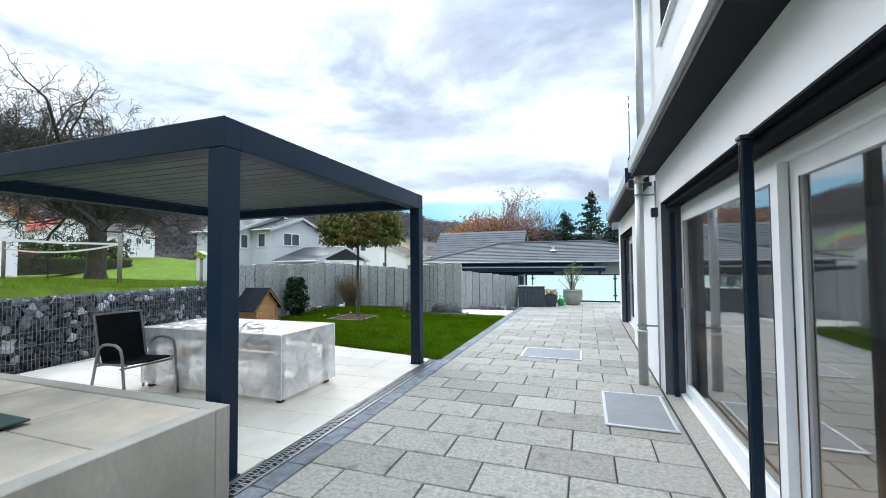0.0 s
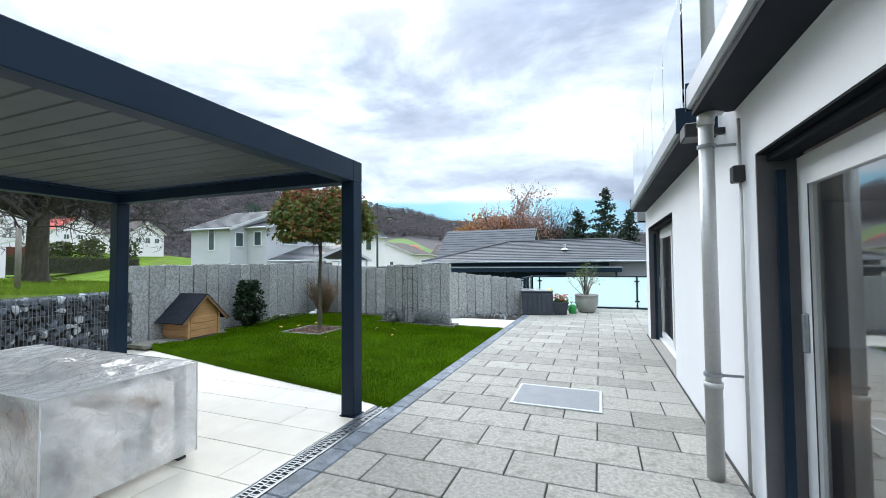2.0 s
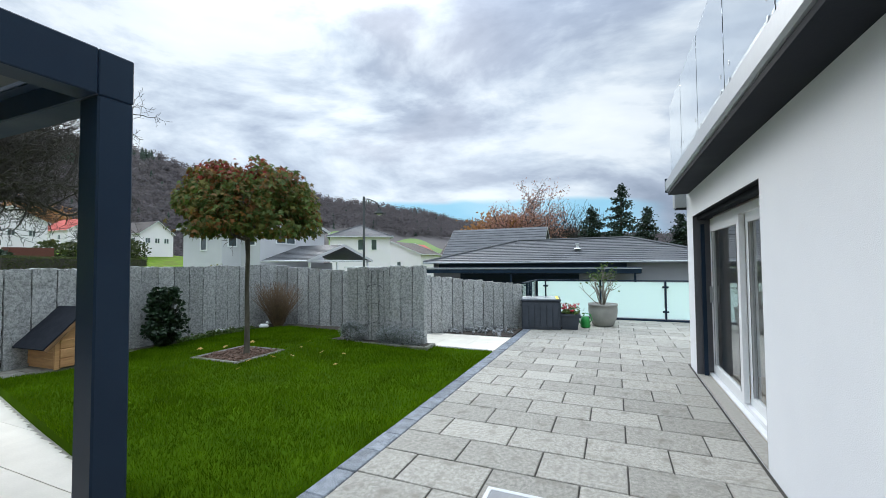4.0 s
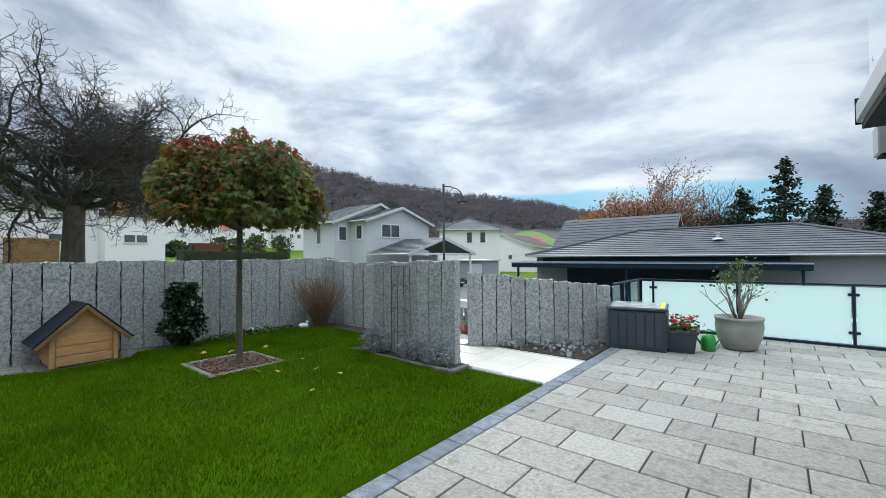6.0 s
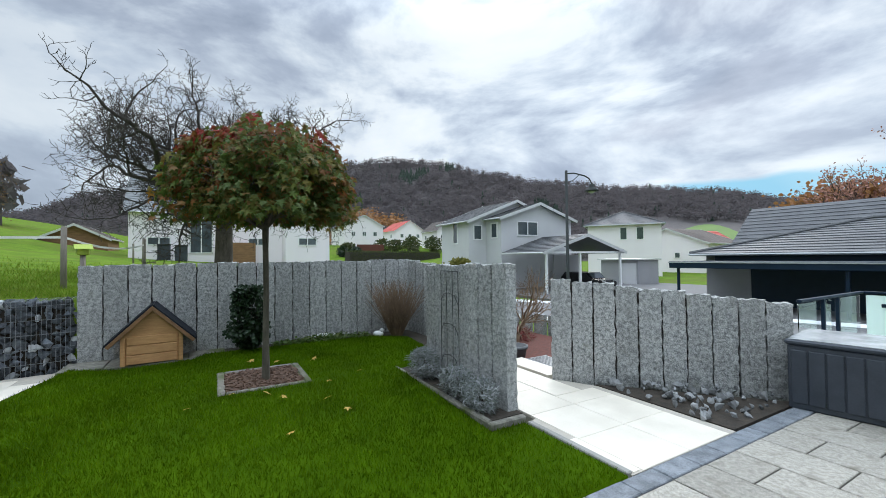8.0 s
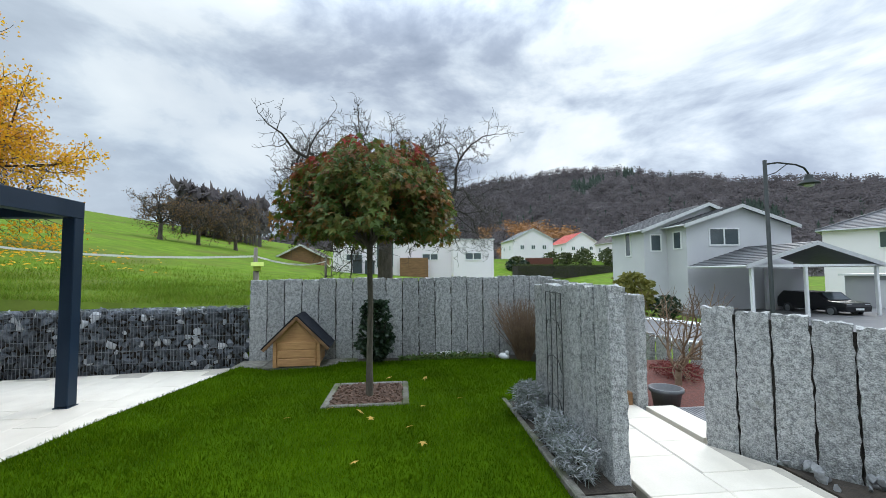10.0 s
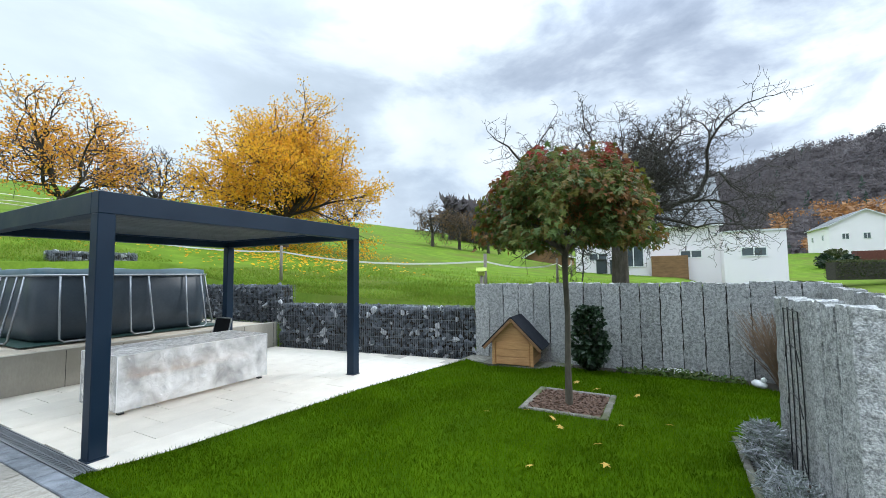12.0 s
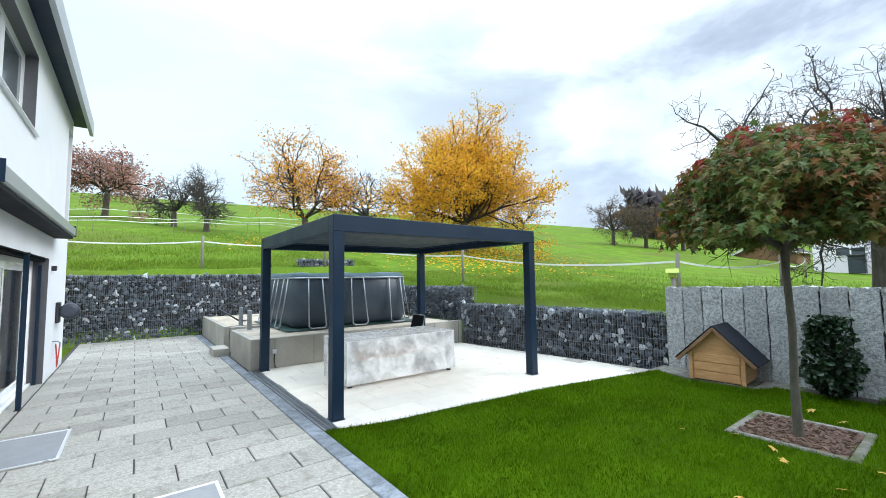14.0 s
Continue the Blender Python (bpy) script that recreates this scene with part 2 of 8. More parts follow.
M = {
    "slab": surf("granite_slab", (0.22, 0.207, 0.181), (0.46, 0.436, 0.387), 34, 0.68, 0.3, 210, fw=1.5, vary=0.15, stain=(0.20, 0.186, 0.152), stain_at=0.64, spec=0.3),
    "slab_new": surf("fresh_slab", (0.245, 0.232, 0.202), (0.465, 0.442, 0.392), 34, 0.66, 0.3, 210, fw=1.4, vary=0.12),
    "kerb": surf("kerb_stone", (0.09, 0.105, 0.125), (0.27, 0.295, 0.33), 9, 0.7, 0.35, 130, fw=1.3, vary=0.18),
    "joint": surf("joint_sand", (0.035, 0.032, 0.028), (0.075, 0.068, 0.06), 14, 0.95, 0.3, 90),
    "pad": surf("pale_limestone", (0.69, 0.635, 0.545), (0.79, 0.735, 0.645), 4, 0.6, 0.12, 70, vary=0.04, stain=(0.58, 0.53, 0.45), stain_at=0.68),
    "pad_joint": surf("pale_joint", (0.40, 0.37, 0.32), (0.5, 0.46, 0.40), 10, 0.9, 0.1, 60),
    "granite": surf("split_granite", (0.175, 0.183, 0.184), (0.49, 0.50, 0.497), 26, 0.88, 1.0, 85, fw=1.1, vary=0.14, stain=(0.25, 0.255, 0.215), stain_at=0.72),
    "concrete": surf("cast_concrete", (0.31, 0.292, 0.248), (0.43, 0.405, 0.352), 2.4, 0.8, 0.2, 45, stain=(0.235, 0.222, 0.185), stain_at=0.56, stretch=(1, 1, 0.35)),
    "render": surf("white_render", (0.74, 0.75, 0.78), (0.80, 0.81, 0.83), 1.3, 0.85, 0.35, 160),
    "reveal": surf("grey_metal_reveal", (0.095, 0.095, 0.105), (0.125, 0.125, 0.135), 3, 0.45, 0.05, 40, metal=0.2),
    "anthracite": surf("anthracite_powder_coat", (0.006, 0.017, 0.036), (0.010, 0.025, 0.048), 2.0, 0.45, 0.06, 180, spec=0.22),
    "louvre": surf("grey_louvre", (0.045, 0.053, 0.056), (0.066, 0.076, 0.078), 2, 0.5, 0.03, 60),
    "fascia": surf("grey_sheet_metal", (0.36, 0.38, 0.40), (0.44, 0.46, 0.48), 1.5, 0.4, 0.04, 30, metal=0.3),
    "pipe": surf("weathered_zinc_pipe", (0.45, 0.46, 0.46), (0.58, 0.58, 0.57), 3, 0.45, 0.05, 40, metal=0.35),
    "white_frame": surf("white_window_frame", (0.78, 0.79, 0.80), (0.83, 0.84, 0.85), 2, 0.35, 0.02, 30),
    "black": surf("black_plastic", (0.012, 0.013, 0.015), (0.022, 0.023, 0.026), 8, 0.45, 0.08, 80),
    "darkblue_plastic": surf("slate_plastic", (0.026, 0.034, 0.048), (0.045, 0.055, 0.072), 7, 0.5, 0.15, 70),
    "step_slab": surf("beige_concrete_slab", (0.40, 0.34, 0.26), (0.56, 0.485, 0.385), 5, 0.8, 0.3, 90, vary=0.07, stain=(0.26, 0.235, 0.19), stain_at=0.6),
    # near black in place of shade under lintel and ledge; also fills the screen slot
    "shade_black": surf("black_underside_shade", (0.006, 0.008, 0.011), (0.011, 0.013, 0.017), 3, 0.8, 0.05, 60, spec=0.1),
    # far darker than the box metal: shade below it put into the colour
    "under_shade": surf("grey_underside_shade", (0.012, 0.014, 0.019), (0.020, 0.023, 0.029), 2, 0.75, 0.04, 60, spec=0.15),
    "edging": surf("weathered_edging_stone", (0.10, 0.095, 0.08), (0.25, 0.24, 0.21), 14, 0.9, 0.6, 70, vary=0.15, stain=(0.07, 0.085, 0.03), stain_at=0.55),
    "steel": surf("galvanised_steel", (0.26, 0.28, 0.30), (0.36, 0.38, 0.40), 9, 0.45, 0.05, 60, metal=0.7),
    "wire": surf("gabion_wire", (0.17, 0.19, 0.21), (0.26, 0.28, 0.30), 20, 0.45, 0.0, 60, metal=0.6),
    "rubble": surf("basalt_rubble", (0.030, 0.038, 0.050), (0.135, 0.153, 0.180), 14, 0.6, 0.9, 50, vary=0.65, pick=(0.90, (0.50, 0.52, 0.55))),
    "rubble_far": surf("basalt_rubble_far", (0.030, 0.038, 0.050), (0.135, 0.153, 0.180), 14, 0.6, 0.9, 50, island=0.8, pick=(0.90, (0.50, 0.52, 0.55))),
    "dark_soil": surf("dark_soil", (0.022, 0.018, 0.014), (0.06, 0.048, 0.037), 14, 0.95, 0.9, 60),
    "bark_mulch": surf("bark_mulch", (0.06, 0.035, 0.025), (0.16, 0.095, 0.065), 25, 0.95, 0.9, 90),
    "red_bark": surf("red_bark_mulch", (0.085, 0.028, 0.022), (0.17, 0.06, 0.045), 20, 0.95, 0.9, 80),
    "lawn": surf("lawn_ground", (0.031, 0.069, 0.001), (0.055, 0.108, 0.002), 2.2, 0.95, 0.6, 90, spec=0.03),
    "meadow": surf("meadow_ground", (0.070, 0.135, 0.010), (0.150, 0.235, 0.026), 0.9, 0.95, 0.9, 14, stain=(0.115, 0.135, 0.03), stain_at=0.58, spec=0.05),
    "pine": surf("pine_boards", (0.52, 0.27, 0.11), (0.66, 0.38, 0.17), 5, 0.55, 0.15, 30, vary=0.08, stretch=(1, 1, 7)),
    "roof_felt": surf("dark_roof_felt", (0.010, 0.012, 0.017), (0.022, 0.025, 0.032), 10, 0.95, 0.5, 120, spec=0.12),
    "fabric": surf("black_mesh_fabric", (0.008, 0.009, 0.011), (0.016, 0.017, 0.020), 10, 0.85, 0.3, 300, spec=0.1),
    "chair_metal": surf("grey_tube", (0.22, 0.235, 0.24), (0.28, 0.29, 0.30), 6, 0.35, 0.03, 50, metal=0.5),
    "pool_wall": surf("dark_pool_liner", (0.034, 0.048, 0.064), (0.052, 0.069, 0.088), 3, 0.36, 0.15, 25),
    "pool_cover": surf("teal_pool_cover", (0.030, 0.070, 0.092), (0.050, 0.10, 0.125), 3, 0.45, 0.35, 14),
    "green_mat": surf("dark_green_sheet", (0.010, 0.04, 0.034), (0.02, 0.06, 0.05), 5, 0.5, 0.2, 30),
    "bark": surf("tree_bark", (0.045, 0.036, 0.029), (0.12, 0.10, 0.082), 9, 0.9, 1.0, 40, stretch=(1, 1, 0.3)),
    "maple_bark": surf("maple_bark", (0.060, 0.054, 0.040), (0.125, 0.112, 0.085), 12, 0.9, 0.7, 50, stretch=(1, 1, 0.4)),
    "twig": surf("dark_twigs", (0.030, 0.026, 0.024), (0.068, 0.058, 0.052), 6, 0.9, 0.3, 40),
    "pot_stone": surf("grey_pot", (0.23, 0.23, 0.215), (0.33, 0.325, 0.30), 4, 0.75, 0.3, 50, stain=(0.16, 0.15, 0.13), stain_at=0.62),
    "tarmac": surf("road_tarmac", (0.12, 0.12, 0.125), (0.18, 0.18, 0.185), 1.2, 0.85, 0.4, 60),
    "roof_tile": surf("dark_roof_tile", (0.066, 0.069, 0.078), (0.128, 0.133, 0.145), 0.9, 0.6, 0.2, 8),
    "roof_brown": surf("brown_roof_tile", (0.075, 0.06, 0.055), (0.13, 0.105, 0.095), 0.9, 0.7, 0.2, 8),
    "roof_red": surf("red_roof_tile", (0.46, 0.07, 0.055), (0.58, 0.12, 0.09), 0.9, 0.7, 0.2, 8),
    "house_grey": surf("grey_house_render", (0.55, 0.55, 0.585), (0.62, 0.62, 0.65), 0.5, 0.9, 0.1, 20),
    "house_white": surf("white_house_render", (0.88, 0.82, 0.88), (0.92, 0.86, 0.92), 0.4, 0.9, 0.1, 20),
    "house_timber": surf("brown_timber", (0.16, 0.085, 0.04), (0.28, 0.155, 0.075), 1.5, 0.8, 0.2, 15, stretch=(1, 1, 5)),
    "garage_wall": surf("grey_garage_wall", (0.29, 0.29, 0.315), (0.35, 0.35, 0.375), 0.6, 0.85, 0.1, 20),
    "far_pane": surf("dark_window_glass", (0.05, 0.065, 0.075), (0.10, 0.125, 0.14), 0.6, 0.08, 0.0, 9),
    "wood_post": surf("grey_wood_post", (0.17, 0.15, 0.125), (0.28, 0.25, 0.21), 8, 0.9, 0.5, 40, stretch=(1, 1, 0.2)),
    "tape": surf("white_fence_tape", (0.75, 0.75, 0.74), (0.82, 0.82, 0.8), 3, 0.6, 0.0, 30),
    "floor_wood": surf("oak_floor", (0.27, 0.17, 0.10), (0.40, 0.27, 0.17), 3, 0.35, 0.1, 30, stretch=(6, 1, 1)),
    "mat_mesh": surf("grey_floor_grate", (0.22, 0.225, 0.235), (0.30, 0.305, 0.315), 6, 0.55, 0.5, 260),
    "yellow": surf("yellow_tape", (0.70, 0.55, 0.03), (0.80, 0.66, 0.06), 5, 0.5, 0.05, 40),
    "green_plastic": surf("green_plastic", (0.012, 0.20, 0.035), (0.02, 0.28, 0.055), 5, 0.35, 0.05, 40),
    "lime": surf("lime_plastic", (0.26, 0.36, 0.03), (0.36, 0.46, 0.05), 5, 0.5, 0.05, 40),
    "red_plastic": surf("red_hose", (0.42, 0.03, 0.02), (0.5, 0.05, 0.04), 5, 0.4, 0.05, 40),
    "teal_plastic": surf("teal_plastic", (0.02, 0.28, 0.28), (0.03, 0.36, 0.35), 5, 0.4, 0.05, 40),
    "pebble": surf("grey_pebble", (0.10, 0.105, 0.11), (0.32, 0.33, 0.34), 6, 0.7, 0.3, 50, island=0.5),
    "aluminium": surf("pale_aluminium", (0.62, 0.63, 0.64), (0.72, 0.73, 0.74), 5, 0.35, 0.03, 50, metal=0.4),
    "forest": surf("bare_forest_slope", (0.078, 0.069, 0.071), (0.105, 0.092, 0.092), 0.02, 0.95, 0.0, 0.35, fw=0.9),
    "pasture": surf("far_pasture", (0.10, 0.17, 0.045), (0.15, 0.23, 0.065), 0.02, 0.95, 0.0, 0.12),
}
LEAF = {
    "maple": leafy("maple_leaves", [(0.058, 0.100, 0.018), (0.080, 0.132, 0.022), (0.115, 0.155, 0.026), (0.18, 0.125, 0.026), (0.072, 0.118, 0.018), (0.20, 0.10, 0.026), (0.095, 0.140, 0.024), (0.064, 0.108, 0.018), (0.14, 0.155, 0.03)], through_light=0.35, patch=(2.4, 0.7, 1.2)),
    "maple_bronze": leafy("bronze_maple_leaves", [(0.19, 0.085, 0.024), (0.25, 0.115, 0.03), (0.13, 0.10, 0.03), (0.22, 0.07, 0.025), (0.30, 0.16, 0.03)], through_light=0.4),
    "maple_red": leafy("red_maple_leaves", [(0.30, 0.020, 0.018), (0.20, 0.030, 0.014), (0.12, 0.06, 0.015), (0.34, 0.035, 0.025)]),
    "yellow": leafy("yellow_leaves", [(0.80, 0.46, 0.025), (0.86, 0.56, 0.04), (0.72, 0.35, 0.03), (0.84, 0.50, 0.035), (0.68, 0.34, 0.05)], through_light=0.55),
    "yellow_thin": leafy("orange_leaves", [(0.78, 0.42, 0.03), (0.64, 0.28, 0.06), (0.82, 0.48, 0.04)], through_light=0.5),
    "pink": leafy("russet_leaves", [(0.46, 0.24, 0.19), (0.36, 0.18, 0.14), (0.52, 0.29, 0.22)]),
    "orange": leafy("orange_larch", [(0.38, 0.19, 0.07), (0.30, 0.15, 0.06), (0.44, 0.23, 0.085)]),
    "conifer": leafy("conifer_needles", [(0.022, 0.042, 0.030), (0.034, 0.058, 0.040), (0.028, 0.050, 0.034)], through_light=0.1),
    "holly": leafy("dark_evergreen", [(0.008, 0.022, 0.010), (0.014, 0.035, 0.014), (0.022, 0.05, 0.018)], rough=0.35, through_light=0.1),
    "lavender": leafy("grey_lavender", [(0.14, 0.17, 0.14), (0.34, 0.37, 0.37), (0.10, 0.125, 0.095), (0.50, 0.51, 0.55), (0.30, 0.32, 0.34)], through_light=0.1),
    "grass": leafy("grass_blades", [(0.055, 0.122, 0.001), (0.086, 0.170, 0.0015), (0.068, 0.142, 0.001), (0.128, 0.202, 0.004)], rough=1.0, through_light=0.3, spec=0.02, patch=(1.6, 0.58, 1.12)),
    "meadow": leafy("meadow_blades", [(0.095, 0.180, 0.014), (0.145, 0.245, 0.020), (0.185, 0.280, 0.030), (0.24, 0.265, 0.05)], rough=0.9, through_light=0.3, spec=0.1, patch=(0.7, 0.7, 1.15)),
    "hedge": leafy("hedge_leaves", [(0.035, 0.05, 0.015), (0.055, 0.075, 0.022), (0.085, 0.085, 0.03)]),
    "shrub": leafy("yellow_green_shrub", [(0.16, 0.16, 0.03), (0.22, 0.20, 0.04), (0.12, 0.13, 0.03)]),
    "flower": leafy("red_blossom", [(0.55, 0.02, 0.04), (0.66, 0.05, 0.09), (0.5, 0.015, 0.03)]),
    "flower_leaf": leafy("potted_leaves", [(0.05, 0.10, 0.02), (0.08, 0.14, 0.03), (0.10, 0.12, 0.03)]),
    # lifted to an even lavender grey: distance haze mixed into the twig brown
    "woods": leafy("hazed_bare_woods", [(0.142, 0.128, 0.136), (0.150, 0.133, 0.138), (0.136, 0.125, 0.134), (0.155, 0.136, 0.136), (0.132, 0.126, 0.131)], rough=1.0, through_light=0.5, spec=0.0),
    "fallen": leafy("fallen_leaves", [(0.62, 0.45, 0.08), (0.55, 0.33, 0.05), (0.70, 0.60, 0.25)]),
}
PANE = glassy("window_glass", (0.80, 0.86, 0.87), ior=2.3)

CLEAR = glassy("balustrade_glass", (0.95, 0.98, 0.98), 0.0, ior=1.3)


def frosted(name, tint):
    """Milky glass that scatters the light from behind."""
    m = bpy.data.materials.new(name)
    m.use_nodes = True
    n, l = m.node_tree.nodes, m.node_tree.links
    b = n["Principled BSDF"]
    b.inputs["Base Color"].default_value, b.inputs["Roughness"].default_value = (*tint, 1), 0.2
    t = n.new("ShaderNodeBsdfTranslucent")
    t.inputs[0].default_value = (*tint, 1)
    ms = n.new("ShaderNodeMixShader")
    ms.inputs[0].default_value = 0.85
    l.new(b.outputs[0], ms.inputs[1])
    l.new(t.outputs[0], ms.inputs[2])
    l.new(ms.outputs[0], n["Material Output"].inputs[0])
    return m


FROST = frosted("frosted_glass", (0.87, 0.98, 0.99))


# ---- mesh tools ----
class Shape:
    """Collects vertices and faces of one mesh."""

    def __init__(self):
        self.v, self.f = [], []

    def add(self, verts, faces, m=None):
        o = len(self.v)
        self.v += [tuple(m @ Vector(p)) for p in verts] if m else [tuple(p) for p in verts]
        self.f += [tuple(i + o for i in q) for q in faces]
        return self

    def box(self, x0, y0, z0, x1, y1, z1, m=None):
        p = [(x, y, z) for z in (z0, z1) for y in (y0, y1) for x in (x0, x1)]
        return self.add(p, [(0, 2, 3, 1), (4, 5, 7, 6), (0, 1, 5, 4), (1, 3, 7, 5), (3, 2, 6, 7), (2, 0, 4, 6)], m)

    def soft(self, x0, y0, z0, x1, y1, z1, c=0.01, m=None):
        """A box with chamfered edges."""
        p, f, idx = [], [], {}
        lo, hi = (x0, y0, z0), (x1, y1, z1)
        for sx in (0, 1):
            for sy in (0, 1):
                for sz in (0, 1):
                    s = (sx, sy, sz)
                    for a in range(3):
                        q = [(hi[k] if s[k] else lo[k]) + (0 if k == a else (-c if s[k] else c)) for k in range(3)]
                        idx[s, a] = len(p)
                        p.append(q)
                    f.append(tuple(idx[s, a] for a in (range(3) if (sx + sy + sz) % 2 else range(2, -1, -1))))
        for a in range(3):
            b, d = (a + 1) % 3, (a + 2) % 3
            for side in (0, 1):
                ring = []
                for u, w in ((0, 0), (1, 0), (1, 1), (0, 1)):
                    s = [0, 0, 0]
                    s[a], s[b], s[d] = side, u, w
                    ring.append(idx[tuple(s), a])
                f.append(tuple(ring if side else ring[::-1]))
            for u in (0, 1):
                for w in (0, 1):
                    s0, s1 = [0, 0, 0], [0, 0, 0]
                    s0[b] = s1[b] = u
                    s0[d] = s1[d] = w
                    s1[a] = 1
                    s0, s1 = tuple(s0), tuple(s1)
                    q = (idx[s0, b], idx[s1, b], idx[s1, d], idx[s0, d])
                    f.append(q if u == w else q[::-1])
        return self.add(p, f, m)

    def prism(self, poly, z0, z1, m=None):
        n = len(poly)
        p = [(x, y, z0) for x, y in poly] + [(x, y, z1) for x, y in poly]
        return self.add(p, [tuple(range(n))[::-1], tuple(range(n, 2 * n))] + [(i, (i + 1) % n, n + (i + 1) % n, n + i) for i in range(n)], m)

    def lathe(self, prof, n=24, m=None):
        p, f = [], []
        for r, z in prof:
            p += [(r * math.cos(2 * math.pi * i / n), r * math.sin(2 * math.pi * i / n), z) for i in range(n)]
        for k in range(len(prof) - 1):
            f += [(k * n + i, k * n + (i + 1) % n, (k + 1) * n + (i + 1) % n, (k + 1) * n + i) for i in range(n)]
        f += [tuple(range(n))[::-1], tuple(range((len(prof) - 1) * n, len(prof) * n))]
        return self.add(p, f, m)

    def tube(self, pts, radii, n=6, cap=True):
        pts = [Vector(p) for p in pts]
        if not isinstance(radii, (list, tuple)):
            radii = [radii] * len(pts)
        o, ref = len(self.v), None
        for i, p in enumerate(pts):
            d = (pts[min(i + 1, len(pts) - 1)] - pts[max(i - 1, 0)]).normalized()
            if ref is None:
                ref = Vector((0, 0, 1)) if abs(d.z) < 0.9 else Vector((1, 0, 0))
            u = d.cross(ref).normalized()
            w = u.cross(d).normalized()
            ref = w
            for k in range(n):
                a = 2 * math.pi * k / n
                self.v.append(tuple(p + (u * math.cos(a) + w * math.sin(a)) * radii[i]))
        for i in range(len(pts) - 1):
            for k in range(n):
                a, b = o + i * n + k, o + i * n + (k + 1) % n
                self.f.append((a, b, b + n, a + n))
        if cap:
            self.f.append(tuple(range(o + n - 1, o - 1, -1)))
            self.f.append(tuple(range(o + (len(pts) - 1) * n, o + len(pts) * n)))
        return self

    def mesh(self, name, mat, smooth=False):
        me = bpy.data.meshes.new(name)
        me.from_pydata(self.v, [], self.f)
        me.materials.append(mat)
        if smooth:
            me.shade_smooth()
        me.update()
        return me


def part(name, shape, mat, parent=None, label="", smooth=False):
    ob = new(name, shape.mesh(name, mat, smooth) if isinstance(shape, Shape) else shape)
    if parent:
        ob.parent = parent
    return tagged(ob, label)


def thing(name, at=(0, 0, 0), turn=0, label="", category="", group="", kind=""):
    ob = new(name)
    ob.empty_display_size = 0.2
    ob.matrix_basis = pose(*at, 0, 0, turn)
    return tagged(ob, label, category, group, kind)


def solid(name, shape, mat, label="", category="", group="", kind="", smooth=False):
    return tagged(part(name, shape, mat, None, label, smooth), label, category, group, kind)


def scatter(name, mat, verts, faces, places, smooth=False):
    """One mesh of many copies of a small shape: places are (matrix) poses."""
    v = np.array(verts, float)
    k = len(v)
    allv = np.empty((len(places), k, 3))
    for i, m in enumerate(places):
        a = np.array(m)
        allv[i] = v @ a[:3, :3].T + a[:3, 3]
    allf = [tuple(q + i * k for q in f) for i in range(len(places)) for f in faces]
    me = bpy.data.meshes.new(name)
    me.from_pydata(allv.reshape(-1, 3).tolist(), [], allf)
    me.materials.append(mat)
    if smooth:
        me.shade_smooth()
    return me


def spin(p, s, rng, tilt=180):
    return pose(*p, rng.uniform(-tilt, tilt), rng.uniform(-tilt, tilt), rng.uniform(0, 360)) @ Matrix.Diagonal((s, s, s, 1))


LEAF_OVAL = ([(0, 0, 0), (0.35, 0.3, 0.06), (0.3, 0.7, 0.04), (0, 1, -0.05), (-0.3, 0.7, 0.04), (-0.35, 0.3, 0.06)], [(0, 1, 2, 3), (0, 3, 4, 5)])
LEAF_STAR = ([(0, 0, 0), (0.42, -0.05, -0.04), (0.26, 0.25, 0.05), (0.62, 0.45, -0.06), (0.2, 0.52, 0.04), (0, 1.0, -0.1), (-0.2, 0.52, 0.04), (-0.62, 0.45, -0.06), (-0.26, 0.25, 0.05), (-0.42, -0.05, -0.04), (0, 0.35, 0.0)],
             [(0, 1, 2, 10), (10, 2, 3, 4), (10, 4, 5, 6), (10, 6, 7, 8), (10, 8, 9, 0)])


def smooth_step(a, b, v):
    t = min(1.0, max(0.0, (v - a) / (b - a)))
    return t * t * (3 - 2 * t)


def land(x, y):
    """Height of the meadow and the street round the plot."""
    s = -0.139 * x - 0.99 * y
    s = s if s < 90 else 90 + 30 * (1 - math.exp(-(s - 90) / 30))
    p = 0.87 + 0.2 * s
    q = 1.0 + 0.045 * (6.8 - max(y, -20)) + 0.012 * min(40, max(0, -8 - x))
    m = 0.35 * math.log(math.exp(p / 0.35) + math.exp(q / 0.35)) if p < 20 else p
    w = smooth_step(11, 19, y)
    rise = 7.2 * smooth_step(55, 135, -x) * (1 - smooth_step(75, 125, y))
    return m * (1 - w) + (rise - 1.25) * w


